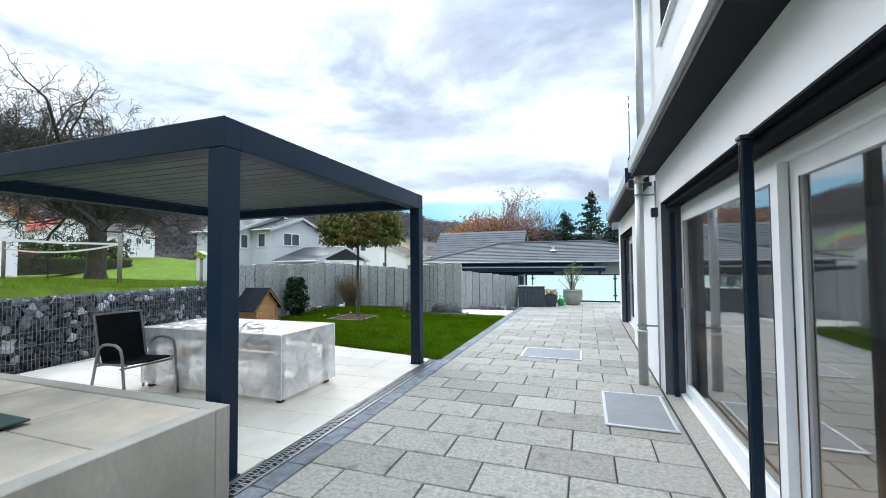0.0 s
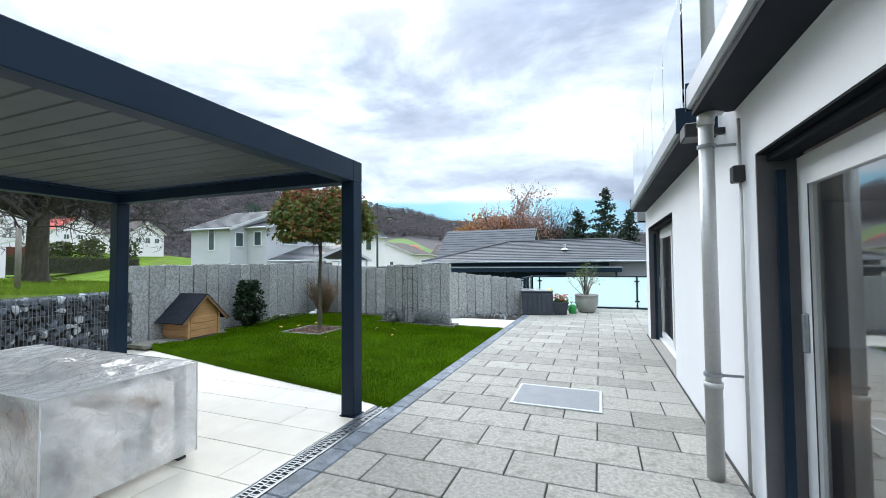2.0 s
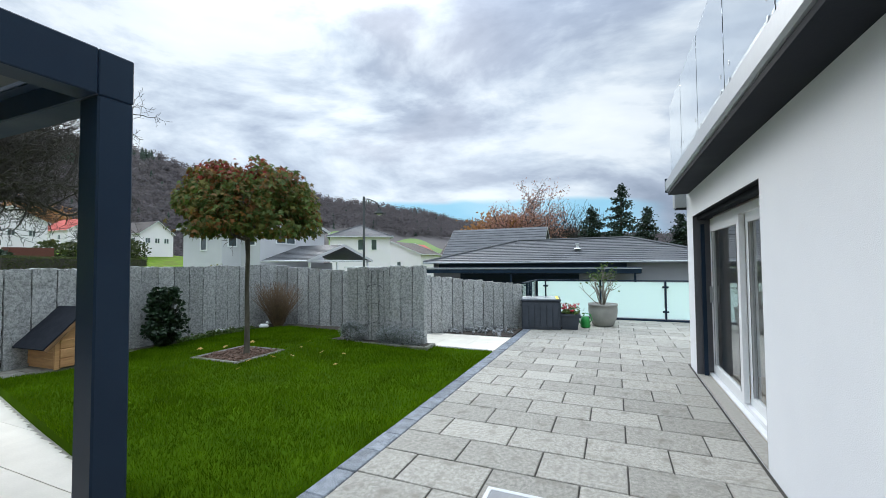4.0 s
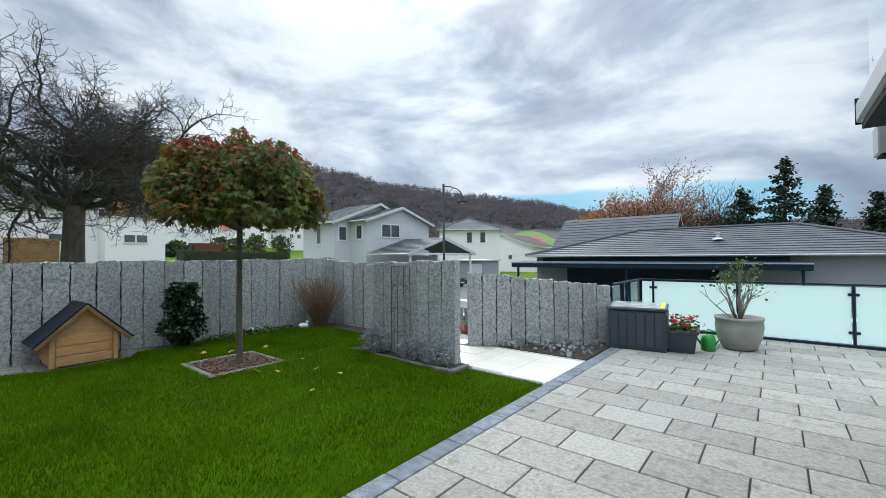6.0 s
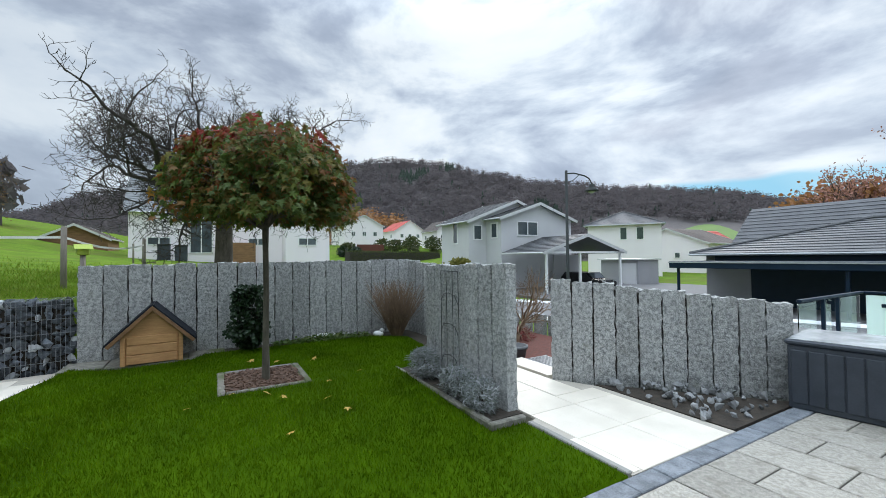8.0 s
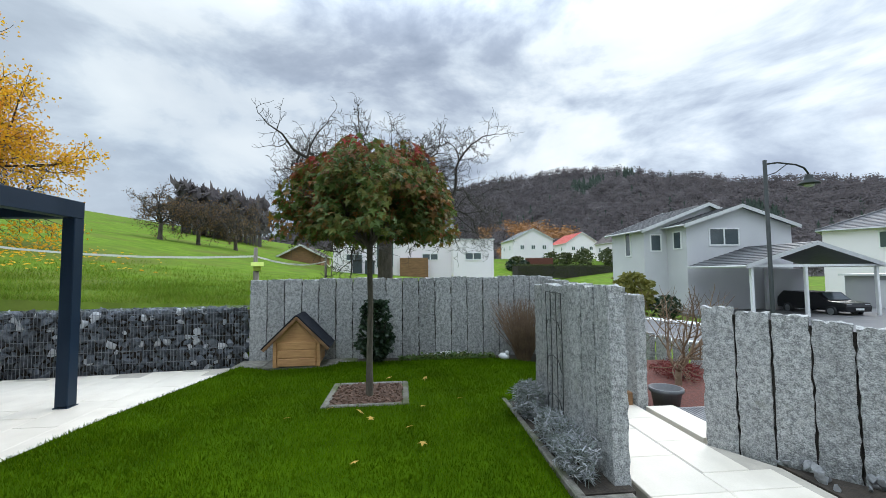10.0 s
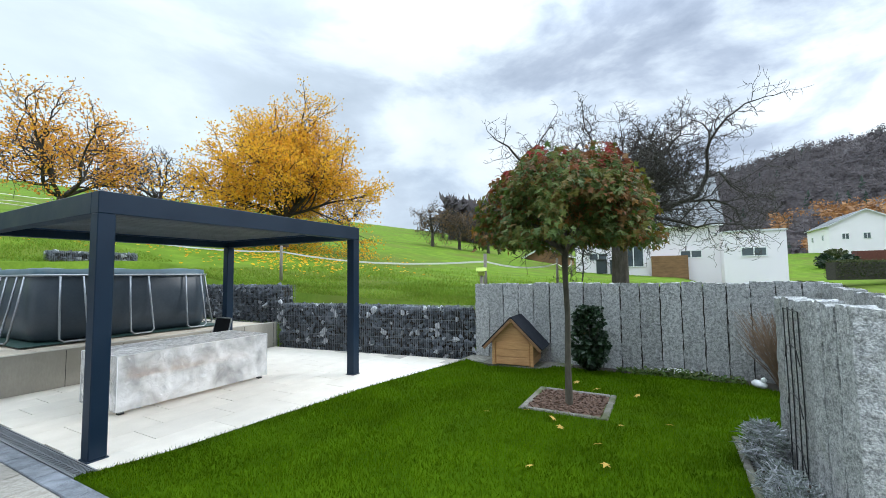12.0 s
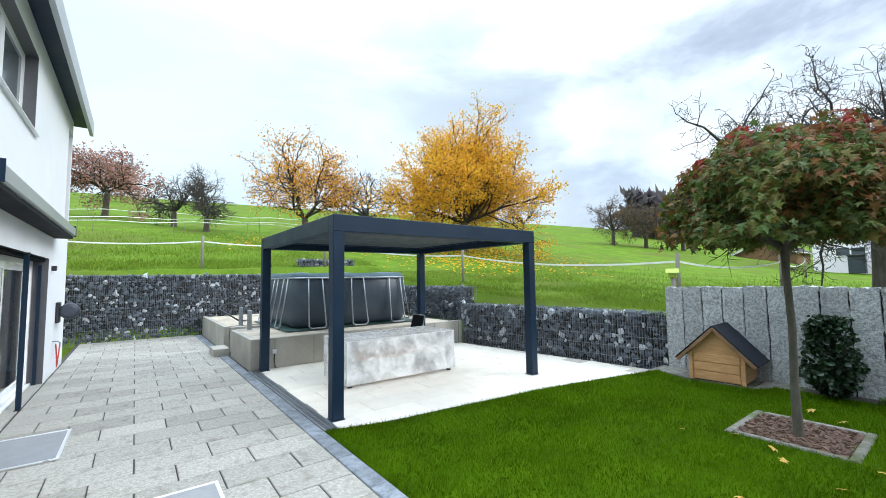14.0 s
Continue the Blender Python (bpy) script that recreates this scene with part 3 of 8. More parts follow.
# ---- ground ----
def ground():
    def axis(a, b, step, far):
        c = list(np.arange(a, b + 1e-6, step))
        d, lo, hi = step, a, b
        left, right = [], []
        while hi < far:
            d *= 1.22
            lo, hi = lo - d, hi + d
            left.append(lo), right.append(hi)
        return left[::-1] + c + right
    xs, ys = axis(-28, 8, 0.5, 900), axis(-22, 24, 0.5, 900)
    sh = Shape()
    for y in ys:
        for x in xs:
            inside = -8.1 < x < 30 and -5.4 < y < 16.3
            near = -8.6 < x < 30 and -5.9 < y < 16.8
            z = land(x, y) + (noise.noise((x * 0.5, y * 0.5, 0)) * 0.06 + noise.noise((x * 0.06, y * 0.06, 3)) * 0.25 * min(1, max(0, (abs(x) + abs(y) - 25) / 30)))
            if y > 11.8 and -8.1 < x < 30 and y < 19 and not inside:
                z = -1.25
            if inside:
                z = -0.3
                if y > 12.4 and x < -2.4 - (14.0 - y) * 1.1:
                    z = -0.3 - 0.95 * smooth_step(13.2, 17, y)
            sh.v.append((x, y, z))
    n = len(xs)
    for j in range(len(ys) - 1):
        for i in range(n - 1):
            a = j * n + i
            sh.f.append((a, a + 1, a + n + 1, a + n))
    ob = solid("ground", sh, M["meadow"], "sloping green meadow and grass round the plot", "ground", kind="structure", smooth=True)
    return ob


ground()


# ---- paving ----
ROW0, ROW, COL0, COL = 2.07, 0.4095, -1.942, 0.62


def terrace_bed():
    sh = Shape()
    sh.prism([(-2.3, -5.0), (0.92, -5.0), (0.92, 11.38), (2.6, 11.38), (2.6, 16.42), (-2.12, 16.42), (-2.12, 5.9), (-2.3, 5.9)], -0.25, -0.012)
    return solid("terrace", sh, M["joint"], "terrace of grey granite-look slabs in running bond", "terrace", kind="structure")


def pad_bed():
    sh = Shape().prism([(-2.3, 1.9), (-2.3, 5.95), (-2.88, 6.12), (-5.15, 6.56), (-7.75, 7.08), (-7.95, 6.95), (-7.35, 1.9)], -0.2, -0.008)
    return solid("patio", sh, M["pad_joint"], "pale beige limestone slab patio under the pergola", "patio", kind="structure")


TERRACE, PATIO = terrace_bed(), pad_bed()
PATIO_RIM = [(-2.12, 5.84), (-2.88, 6.06), (-5.15, 6.50), (-7.55, 7.0)]


def rim_y(x):
    """The line where the patio meets the lawn."""
    for (xa, ya), (xb, yb) in zip(PATIO_RIM, PATIO_RIM[1:]):
        if x >= xb:
            break
    return ya + (yb - ya) * (x - xa) / (xb - xa)




def lawn():
    edge = [(-2.12, 11.25), (-3.18, 11.22), (-3.18, 10.845), (-5.45, 10.845), (-5.5, 11.7), (-7.2, 11.85), (-7.62, 11.3), (-7.65, 8.6), (-7.35, 8.45), (-7.2, 7.55), (-7.55, 7.0), (-5.15, 6.50), (-2.88, 6.06), (-2.12, 5.84)]
    sh = Shape()
    top = lambda x, y: 0.005 + 0.085 * smooth_step(0, 3.0, -2.4 - x)
    bm = bmesh.new()
    vs = [bm.verts.new((x, y, 0)) for x, y in edge]
    bm.faces.new(vs[::-1])
    for k in range(1, 24):
        for axis_, lo, span in ((0, -8.0, 6.0), (1, 5.8, 6.2)):
            co = [0, 0, 0]
            no = [0, 0, 0]
            co[axis_], no[axis_] = lo + span * k / 24, 1
            bmesh.ops.bisect_plane(bm, geom=bm.verts[:] + bm.edges[:] + bm.faces[:], plane_co=co, plane_no=no)
    for v in bm.verts:
        v.co.z = top(v.co.x, v.co.y) + noise.noise((v.co.x, v.co.y, 0)) * 0.008
    bmesh.ops.recalc_face_normals(bm, faces=bm.faces)
    if sum(f.normal.z for f in bm.faces) < 0:
        bmesh.ops.reverse_faces(bm, faces=bm.faces)
    rim = bmesh.ops.extrude_edge_only(bm, edges=[e for e in bm.edges if e.is_boundary])
    for v in rim["geom"]:
        if isinstance(v, bmesh.types.BMVert):
            v.co.z = -0.12
    me = bpy.data.meshes.new("lawn")
    bm.to_mesh(me)
    bm.free()
    me.materials.append(M["lawn"])
    me.shade_smooth()
    ob = tagged(new("lawn", me), "short mown green garden lawn", "lawn", kind="structure")
    rng = random.Random(5)
    def inside(x, y):
        hit = False
        for (x0, y0), (x1, y1) in zip(edge, edge[1:] + edge[:1]):
            if (y0 > y) != (y1 > y) and x < (x1 - x0) * (y - y0) / (y1 - y0) + x0:
                hit = not hit
        return hit
    v, f = [], []
    count = 0
    while count < 120000:
        x, y = rng.uniform(-7.8, -2.08), rng.uniform(5.8, 11.9)
        if not inside(x, y) or (-6.25 < x < -5.28 and 8.74 < y < 9.74):
            continue
        z, a, h = top(x, y) - 0.004, rng.uniform(0, 6.283), rng.uniform(0.022, 0.05)
        w, lean = rng.uniform(0.002, 0.0045), rng.uniform(0.0, 0.03)
        c, s = math.cos(a), math.sin(a)
        b = rng.uniform(0, 6.283)
        v += [(x - w * c, y - w * s, z), (x + w * c, y + w * s, z), (x + lean * math.cos(b), y + lean * math.sin(b), z + h)]
        f.append((3 * count, 3 * count + 1, 3 * count + 2))
        count += 1
    me = bpy.data.meshes.new("grass")
    me.from_pydata(v, [], f)
    me.materials.append(LEAF["grass"])
    tagged(new("grass", me), "dense short blades of lawn grass", "grass", kind="stuff")
    return top


LAWN_Z = lawn()


# ---- own house ----
WX, HEAD = 0.87, 2.155
HOUSE_Y0, HOUSE_Y1 = -1.7, 11.38
DOORS = ((0.57, 5.06), (8.12, 10.92))


def house():
    t = 0.32
    ob = thing("wall_house", label="white rendered house wall with large door openings", category="wall", kind="structure")
    def put(name, *b):
        part(name, Shape().box(*b), M["render"], ob)
    for y0, y1 in ((HOUSE_Y0, DOORS[0][0]), (DOORS[0][1], DOORS[1][0]), (DOORS[1][1], HOUSE_Y1)):
        put("pier", WX, y0, -0.1, WX + t, y1, 2.75)
    for y0, y1 in DOORS:
        put("lintel", WX, y0, HEAD, WX + t, y1, 2.75)
        put("threshold", WX, y0, -0.1, WX + t, y1, -0.01)
    put("end_wall", WX + t, HOUSE_Y0, -0.1, 9.0, HOUSE_Y0 + t, 5.3)
    put("end_wall", WX + t, HOUSE_Y1 - t, -0.1, 9.0, HOUSE_Y1, 2.75)
    put("rear_wall", 8.7, HOUSE_Y0 + t, -0.1, 9.0, HOUSE_Y1 - t, 2.75)
    top = 5.35
    for y0, y1, z0, z1 in ((-1.05, 2.38, 2.75, top), (4.75, 5.55, 2.75, top), (2.38, 4.75, 2.75, 3.86), (2.38, 4.75, 5.0, top), (HOUSE_Y0, -1.05, 5.0, top), (HOUSE_Y0, HOUSE_Y0 + 0.1, 2.75, 5.0)):
        put("upper_wall", WX, y0, z0, WX + t, y1, z1)
    put("end_wall", WX + t, 5.23, 2.75, 9.0, 5.55, top)
    fl = Shape().box(WX + 0.1, HOUSE_Y0 + t, -0.1, 8.7, HOUSE_Y1 - t, -0.005)
    solid("floor", fl, M["floor_wood"], "oak plank floor of the room inside", "floor", kind="structure")
    solid("ceiling", Shape().box(WX + t, HOUSE_Y0 + t, 2.5, 8.7, HOUSE_Y1 - t, 2.74), M["render"], "white ceiling slab of the ground floor", "ceiling", kind="structure")
    solid("wall_inner", Shape().box(5.2, HOUSE_Y0 + t, 0, 5.35, HOUSE_Y1 - t, 2.5), M["render"], "white inner wall of the room", "wall", kind="structure")
    roof = thing("roof", label="dark-edged roof of the upper floor", category="roof", kind="structure")
    part("roof_slab", Shape().box(0.62, HOUSE_Y0 - 0.35, 5.36, 9.3, 5.9, 5.5), M["anthracite"], roof)
    part("roof_fascia", Shape().box(0.55, HOUSE_Y0 - 0.4, 5.2, 0.615, 5.95, 5.52), M["fascia"], roof)
    terrace = thing("balcony", label="flat balcony deck over the ground floor", category="balcony", kind="structure")
    part("deck", Shape().box(WX + t, 5.56, 2.76, 9.0, HOUSE_Y1, 2.85), M["fascia"], terrace)
    part("end_ledge", Shape().soft(0.72, HOUSE_Y1 + 0.002, 2.34, 9.0, HOUSE_Y1 + 0.24, 2.58, 0.01), M["fascia"], terrace, "grey sheet metal ledge round the house end")
    # black sheet added as the shade beneath the ledge
    part("end_shade_sheet", Shape().box(0.74, HOUSE_Y1 + 0.01, 2.325, 9.0, HOUSE_Y1 + 0.22, 2.338), M["shade_black"], terrace)
    return ob


house()


def canopy(y0, y1, z, x_out, label):
    ob = thing("awning_box", (WX, y0, z), label=label, category="awning", group="awning boxes over the doors")
    L = y1 - y0
    d = WX - x_out
    sh = Shape()
    prof = [(0, -0.03), (-d + 0.02, 0.0), (-d, 0.015), (-d, 0.15), (-d + 0.04, 0.17), (0, 0.2)]
    sh.add([(x, 0, q) for x, q in prof] + [(x, L, q) for x, q in prof],
           [tuple(range(6))[::-1], tuple(range(6, 12))] + [(i, (i + 1) % 6, 6 + (i + 1) % 6, 6 + i) for i in range(6)])
    part("cassette", sh, M["fascia"], ob)
    # thin sheet whose dark colour carries the shade under the box
    part("underside", Shape().box(-d + 0.03, 0.01, -0.05, -0.002, L - 0.01, -0.012), M["under_shade"], ob, "dark underside sheet with the shade in its colour")
    part("end_cap", Shape().soft(-d - 0.005, -0.012, -0.01, 0, 0.0, 0.2, 0.004), M["anthracite"], ob)
    part("end_cap", Shape().soft(-d - 0.005, L, -0.01, 0, L + 0.012, 0.2, 0.004), M["anthracite"], ob)


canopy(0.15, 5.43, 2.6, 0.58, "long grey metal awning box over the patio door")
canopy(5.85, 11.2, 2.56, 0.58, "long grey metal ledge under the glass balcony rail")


def patio_door(y0, y1, splits, label, name):
    """Sliding door unit: dark reveal, white outer frame, sashes with panes."""
    ob = thing(name, (WX, y0, 0), label=label, category="patio door", kind="structure")
    L = y1 - y0
    rev = Shape()
    rev.box(0.002, L - 0.012, 0.0, 0.235, L + 0.001, HEAD).box(0.002, -0.001, 0.0, 0.235, 0.012, HEAD)
    # blacker than the jambs: the shade of the head is in its colour
    part("reveal_head", Shape().box(0.002, 0.012, HEAD - 0.012, 0.235, L - 0.012, HEAD + 0.001), M["shade_black"], ob, "underside of the lintel, its shade painted black")
    part("reveal", rev, M["reveal"], ob, "dark grey metal door reveal")
    rail = Shape()
    for q in (0.045, L - 0.075):
        rail.box(0.08, q, 0.0, 0.125, q + 0.03, HEAD - 0.12)
    part("blind_rail", rail, M["anthracite"], ob)
    # box coloured near black to hold the lintel's shade
    part("blind_box", Shape().soft(0.05, 0.02, HEAD - 0.06, 0.15, L - 0.02, HEAD - 0.015, 0.006), M["shade_black"], ob, "blind box under the lintel, darkened for shade")
    fr = Shape()
    f0, f1 = 0.2, 0.29
    fr.box(f0, 0.013, 0.0, f1, L - 0.013, 0.07).box(f0, 0.013, HEAD - 0.13, f1, L - 0.013, HEAD - 0.05)
    fr.box(f0, 0.013, 0.07, f1, 0.075, HEAD - 0.13).box(f0, L - 0.075, 0.07, f1, L - 0.013, HEAD - 0.13)
    part("door_frame", fr, M["white_frame"], ob, "white outer frame")
    part("sill", Shape().soft(0.145, 0.013, 0.0, 0.199, L - 0.013, 0.035, 0.008), M["white_frame"], ob, "white threshold")
    part("reveal_floor", Shape().box(0.002, 0.013, -0.009, 0.144, L - 0.013, 0.002), M["slab_new"], ob, "grey slab in the door reveal")
    edges = [0.075] + splits + [L - 0.075]
    for i, (a, b) in enumerate(zip(edges, edges[1:])):
        x0, x1 = (0.185, 0.235) if i % 2 else (0.24, 0.285)
        w = 0.095
        sa = Shape()
        z0, z1 = 0.072, HEAD - 0.132
        a0, b0 = a + 0.004, b - 0.004
        sa.box(x0, a0, z0, x1, a0 + w, z1).box(x0, b0 - w, z0, x1, b0, z1).box(x0, a0 + w, z0, x1, b0 - w, z0 + w).box(x0, a0 + w, z1 - w, x1, b0 - w, z1)
        sash = part("sash", sa, M["white_frame"], ob)
        xm = (x0 + x1) / 2
        pane = part("pane", Shape().box(xm - 0.004, a0 + w - 0.01, z0 + w - 0.01, xm + 0.004, b0 - w + 0.01, z1 - w + 0.01), PANE, sash)
        pane.visible_shadow = False
        part("gasket", Shape().box(x0 - 0.002, b0 - w - 0.012, z0 + w, x0, b0 - w, z1 - w).box(x0 - 0.002, a0 + w, z0 + w, x0, a0 + w + 0.012, z1 - w), M["black"], sash)
    hnd = Shape().soft(0.155, L - 0.14, 0.98, 0.185, L - 0.115, 1.2, 0.006)
    part("door_handle", hnd, M["steel"], ob)
    return ob


patio_door(*DOORS[0], [2.0], "wide white sliding patio door with dark reveal", "door_1")
patio_door(*DOORS[1], [1.35], "white glazed patio door with dark reveal", "door_2")
rail = thing("screen_rail", (WX, 2.43, 0), label="dark upright rail of the outdoor screen", category="screen rail")
part("profile", Shape().soft(-0.028, -0.026, 0.006, 0.028, 0.026, HEAD - 0.021, 0.008), M["anthracite"], rail)
part("screen_slot", Shape().box(-0.0305, -0.008, 0.03, -0.0285, 0.008, HEAD - 0.05), M["shade_black"], rail, "black guide slot")
part("foot_plate", Shape().soft(-0.04, -0.04, -0.008, 0.04, 0.04, 0.006, 0.002), M["black"], rail)
part("head_bracket", Shape().soft(-0.036, -0.036, HEAD - 0.021, 0.036, 0.036, HEAD - 0.001, 0.003), M["black"], rail)


# ---- walls of stone ----
def slab_mesh(w, h, t, seed):
    """A rough split granite slab, standing, origin at its foot."""
    rng = random.Random(seed)
    nx, nz = 8, 24
    sh = Shape()
    def pt(i, k, side):
        x = -w / 2 + w * i / nx
        z = -0.15 + (h + 0.15) * k / nz
        e = 0.014 if 0 < i < nx and 0 < k < nz else 0.006
        if i in (0, nx):
            x += rng.uniform(-0.008, 0.008)
        if k == nz:
            z += rng.uniform(-0.012, 0.012)
        return (x, side * (t / 2) + side * rng.uniform(-e, e), z)
    grids = []
    for side in (-1, 1):
        o = len(sh.v)
        grids.append(o)
        sh.v += [pt(i, k, side) for k in range(nz + 1) for i in range(nx + 1)]
        for k in range(nz):
            for i in range(nx):
                a = o + k * (nx + 1) + i
                q = (a, a + 1, a + nx + 2, a + nx + 1)
                sh.f.append(q if side < 0 else q[::-1])
    a, b = grids
    W = nx + 1
    rim = [(a + k * W, a + (k + 1) * W, b + (k + 1) * W, b + k * W) for k in range(nz)]
    rim += [(a + k * W + nx, b + k * W + nx, b + (k + 1) * W + nx, a + (k + 1) * W + nx) for k in range(nz)]
    rim += [(a + nz * W + i, a + nz * W + i + 1, b + nz * W + i + 1, b + nz * W + i) for i in range(nx)]
    for q in rim:
        o = len(sh.v)
        sh.v += [sh.v[i] for i in q]
        sh.f.append((o, o + 1, o + 2, o + 3))
    me = sh.mesh("slab", M["granite"])
    for p in me.polygons[:2 * nx * nz]:
        p.use_smooth = True
    return me


def stone_wall(name, p0, p1, count, top0, top1, foot, label, gap=0.016, thick=0.13, jitter=0.015, seed=1, filled=True):
    a, b = Vector((*p0, 0)), Vector((*p1, 0))
    d = b - a
    L = d.length
    ang = math.degrees(math.atan2(d.y, d.x))
    wall = thing(name, (*p0, foot), ang, label, "stone wall", kind="structure")
    rng = random.Random(seed)
    w = L / count
    part("joint_fill", Shape().add([(0.04, -0.02, -0.1), (L - 0.04, -0.02, -0.1), (L - 0.04, 0.02, -0.1), (0.04, 0.02, -0.1), (0.04, -0.02, top0 - foot - 0.06), (L - 0.04, -0.02, top1 - foot - 0.06), (L - 0.04, 0.02, top1 - foot - 0.06), (0.04, 0.02, top0 - foot - 0.06)], [(0, 3, 2, 1), (4, 5, 6, 7), (0, 1, 5, 4), (1, 2, 6, 5), (2, 3, 7, 6), (3, 0, 4, 7)]), M["joint"], wall) if filled else None
    for i in range(count):
        h = top0 + (top1 - top0) * (i + 0.5) / count + rng.uniform(-jitter, jitter) - foot
        ob = part("slab", slab_mesh(w - gap, h, thick, seed * 50 + i), M["granite"], wall)
        ob.location = ((i + 0.5) * w, rng.uniform(-0.012, 0.012), 0)
        ob.rotation_euler = (0, 0, rng.uniform(-0.01, 0.01))
    return wall


stone_wall("wall_back", (-8.08, 6.97), (-8.08, 12.35), 18, 1.50, 1.52, 0.05, "tall fence of upright split granite slabs", seed=1)
stone_wall("wall_corner", (-8.0, 12.30), (-5.15, 12.5), 9, 1.50, 1.30, 0.0, "weathered granite slabs standing with narrow gaps", gap=0.04, seed=2, filled=False)
stone_wall("wall_gate", (-5.08, 11.245), (-3.38, 11.245), 7, 1.46, 1.49, 0.03, "free-standing row of upright split granite slabs", gap=0.014, seed=3)
stone_wall("wall_path", (-4.13, 12.50), (-2.24, 14.2), 10, 1.28, 1.0, 0.0, "granite slab wall stepping down beside the path", gap=0.016, jitter=0.01, seed=4)


# ---- gabions ----
def rubble_mesh(seed):
    rng = random.Random(seed)
    bm = bmesh.new()
    bmesh.ops.create_icosphere(bm, subdivisions=1, radius=0.5)
    for v in bm.verts:
        v.co *= rng.choice((0.5, 0.72, 0.95, 1.3))
        v.co.x *= 1.2
        v.co.y *= 0.75
    me = bpy.data.meshes.new("stone")
    bm.to_mesh(me)
    bm.free()
    return me


RUBBLE = [rubble_mesh(100 + i) for i in range(10)]
RUBBLE_SHAPES = []
for me in RUBBLE:
    me.materials.append(M["rubble"])
    RUBBLE_SHAPES.append(([tuple(v.co) for v in me.vertices], [tuple(p.vertices) for p in me.polygons]))


def gabion(name, p0, p1, z0, z1, depth, label, singles=0, seed=1, ends=(False, False)):
    """A wire cage filled with rubble; its front runs from p0 to p1, the body lies to the left of that way."""
    a, b = Vector((*p0, 0)), Vector((*p1, 0))
    d = b - a
    L, H = d.length, z1 - z0
    ang = math.degrees(math.atan2(d.y, d.x))
    ob = thing(name, (*p0, z0), ang, label, "gabion wall", kind="structure")
    rng = random.Random(seed)
    part("core", Shape().box(0.06, 0.13, 0.0, L - 0.06, depth - 0.05, H - 0.07), M["dark_soil"], ob)
    stones = []
    s = 0.118
    rows = int(H / (s * 0.72))
    for k in range(rows):
        z = (k + 0.5) * H / rows
        x = rng.uniform(0.0, 0.06)
        while x < L:
            q = rng.uniform(0.6, 1.45) * s
            stones.append((x + q * 0.5, rng.uniform(0.065, 0.11), z + rng.uniform(-0.02, 0.02), q))
            x += q * 0.98
    for e, xx in zip(ends, (0.07, L - 0.07)):
        if e:
            for k in range(rows):
                for j in range(int(depth / s)):
                    stones.append((xx, 0.1 + j * s + rng.uniform(-0.02, 0.02), (k + 0.5) * H / rows, rng.uniform(0.8, 1.3) * s))
    for j in range(int(depth / s)):
        for i in range(int(L / (s * 1.1))):
            stones.append((i * s * 1.1 + rng.uniform(0, 0.05), 0.12 + j * s, H - 0.055, rng.uniform(0.8, 1.2) * s))
    rng2 = random.Random(seed + 9)
    rest = []
    for i, (x, y, z, q) in enumerate(stones):
        m = pose(x, y, z, rng2.uniform(-40, 40), rng2.uniform(-180, 180), rng2.uniform(-35, 35)) @ Matrix.Diagonal((q, q, q * 1.05, 1))
        if i < singles:
            o = part("stone", RUBBLE[i % 10], None, ob)
            o.matrix_basis = m
        else:
            rest.append((i % 10, m))
    v, f = [], []
    for k, m in rest:
        o = len(v)
        v += [tuple(m @ Vector(p)) for p in RUBBLE_SHAPES[k][0]]
        f += [tuple(i + o for i in q) for q in RUBBLE_SHAPES[k][1]]
    me = bpy.data.meshes.new("rubble")
    me.from_pydata(v, [], f)
    me.materials.append(M["rubble_far"])
    r = part("rubble", me, None, ob)
    r["kind"] = "stuff"
    wi = Shape()
    t = 0.0027
    for i in range(int(L / 0.05) + 1):
        wi.box(i * 0.05 - t, -0.004, 0, i * 0.05 + t, 0.002, H)
    for k in range(int(H / 0.2) + 1):
        wi.box(0, -0.009, k * 0.2 - t, L, -0.004, k * 0.2 + t)
        wi.box(0, 0.002, k * 0.2 - t, L, 0.007, k * 0.2 + t)
    for y in (0.0, depth / 2, depth):
        wi.box(0, y - t, H - t, L, y + t, H + t)
    for i in range(int(L / 0.1) + 1):
        wi.box(i * 0.1 - t, 0, H - t, i * 0.1 + t, depth, H + t)
    for e, xx in zip(ends, (0.0, L)):
        if e:
            for j in range(int(depth / 0.05) + 1):
                wi.box(xx - t, j * 0.05 - t, 0, xx + t, j * 0.05 + t, H)
            for k in range(int(H / 0.2) + 1):
                wi.box(xx - t, 0, k * 0.2 - t, xx + t, depth, k * 0.2 + t)
    part("wire_mesh", wi, M["wire"], ob, "galvanised wire mesh")
    return ob


gabion("wall_gabion_low", (-7.36, 1.95), (-7.985, 6.96), -0.05, 1.02, 0.5, "low gabion wall of dark stone in wire mesh", singles=300, seed=11)
gabion("wall_gabion_pool", (-7.42, -4.9), (-7.40, 1.94), 0.55, 1.47, 0.55, "gabion wall behind the pool platform", seed=12, ends=(False, True))
gabion("wall_gabion_back", (3.0, -5.0), (-7.36, -5.0), -0.05, 1.94, 0.6, "tall gabion wall of dark stone in wire mesh", seed=13)
gabion("wall_gabion_small", (-5.55, -5.78), (-7.85, -5.78), 1.7, 2.56, 0.5, "small upper gabion above the back wall", seed=14, ends=(True, True))


# ---- pergola ----
PX0, PX1, PY0, PY1, PTOP = -6.07, -2.295, 2.0, 5.63, 2.535


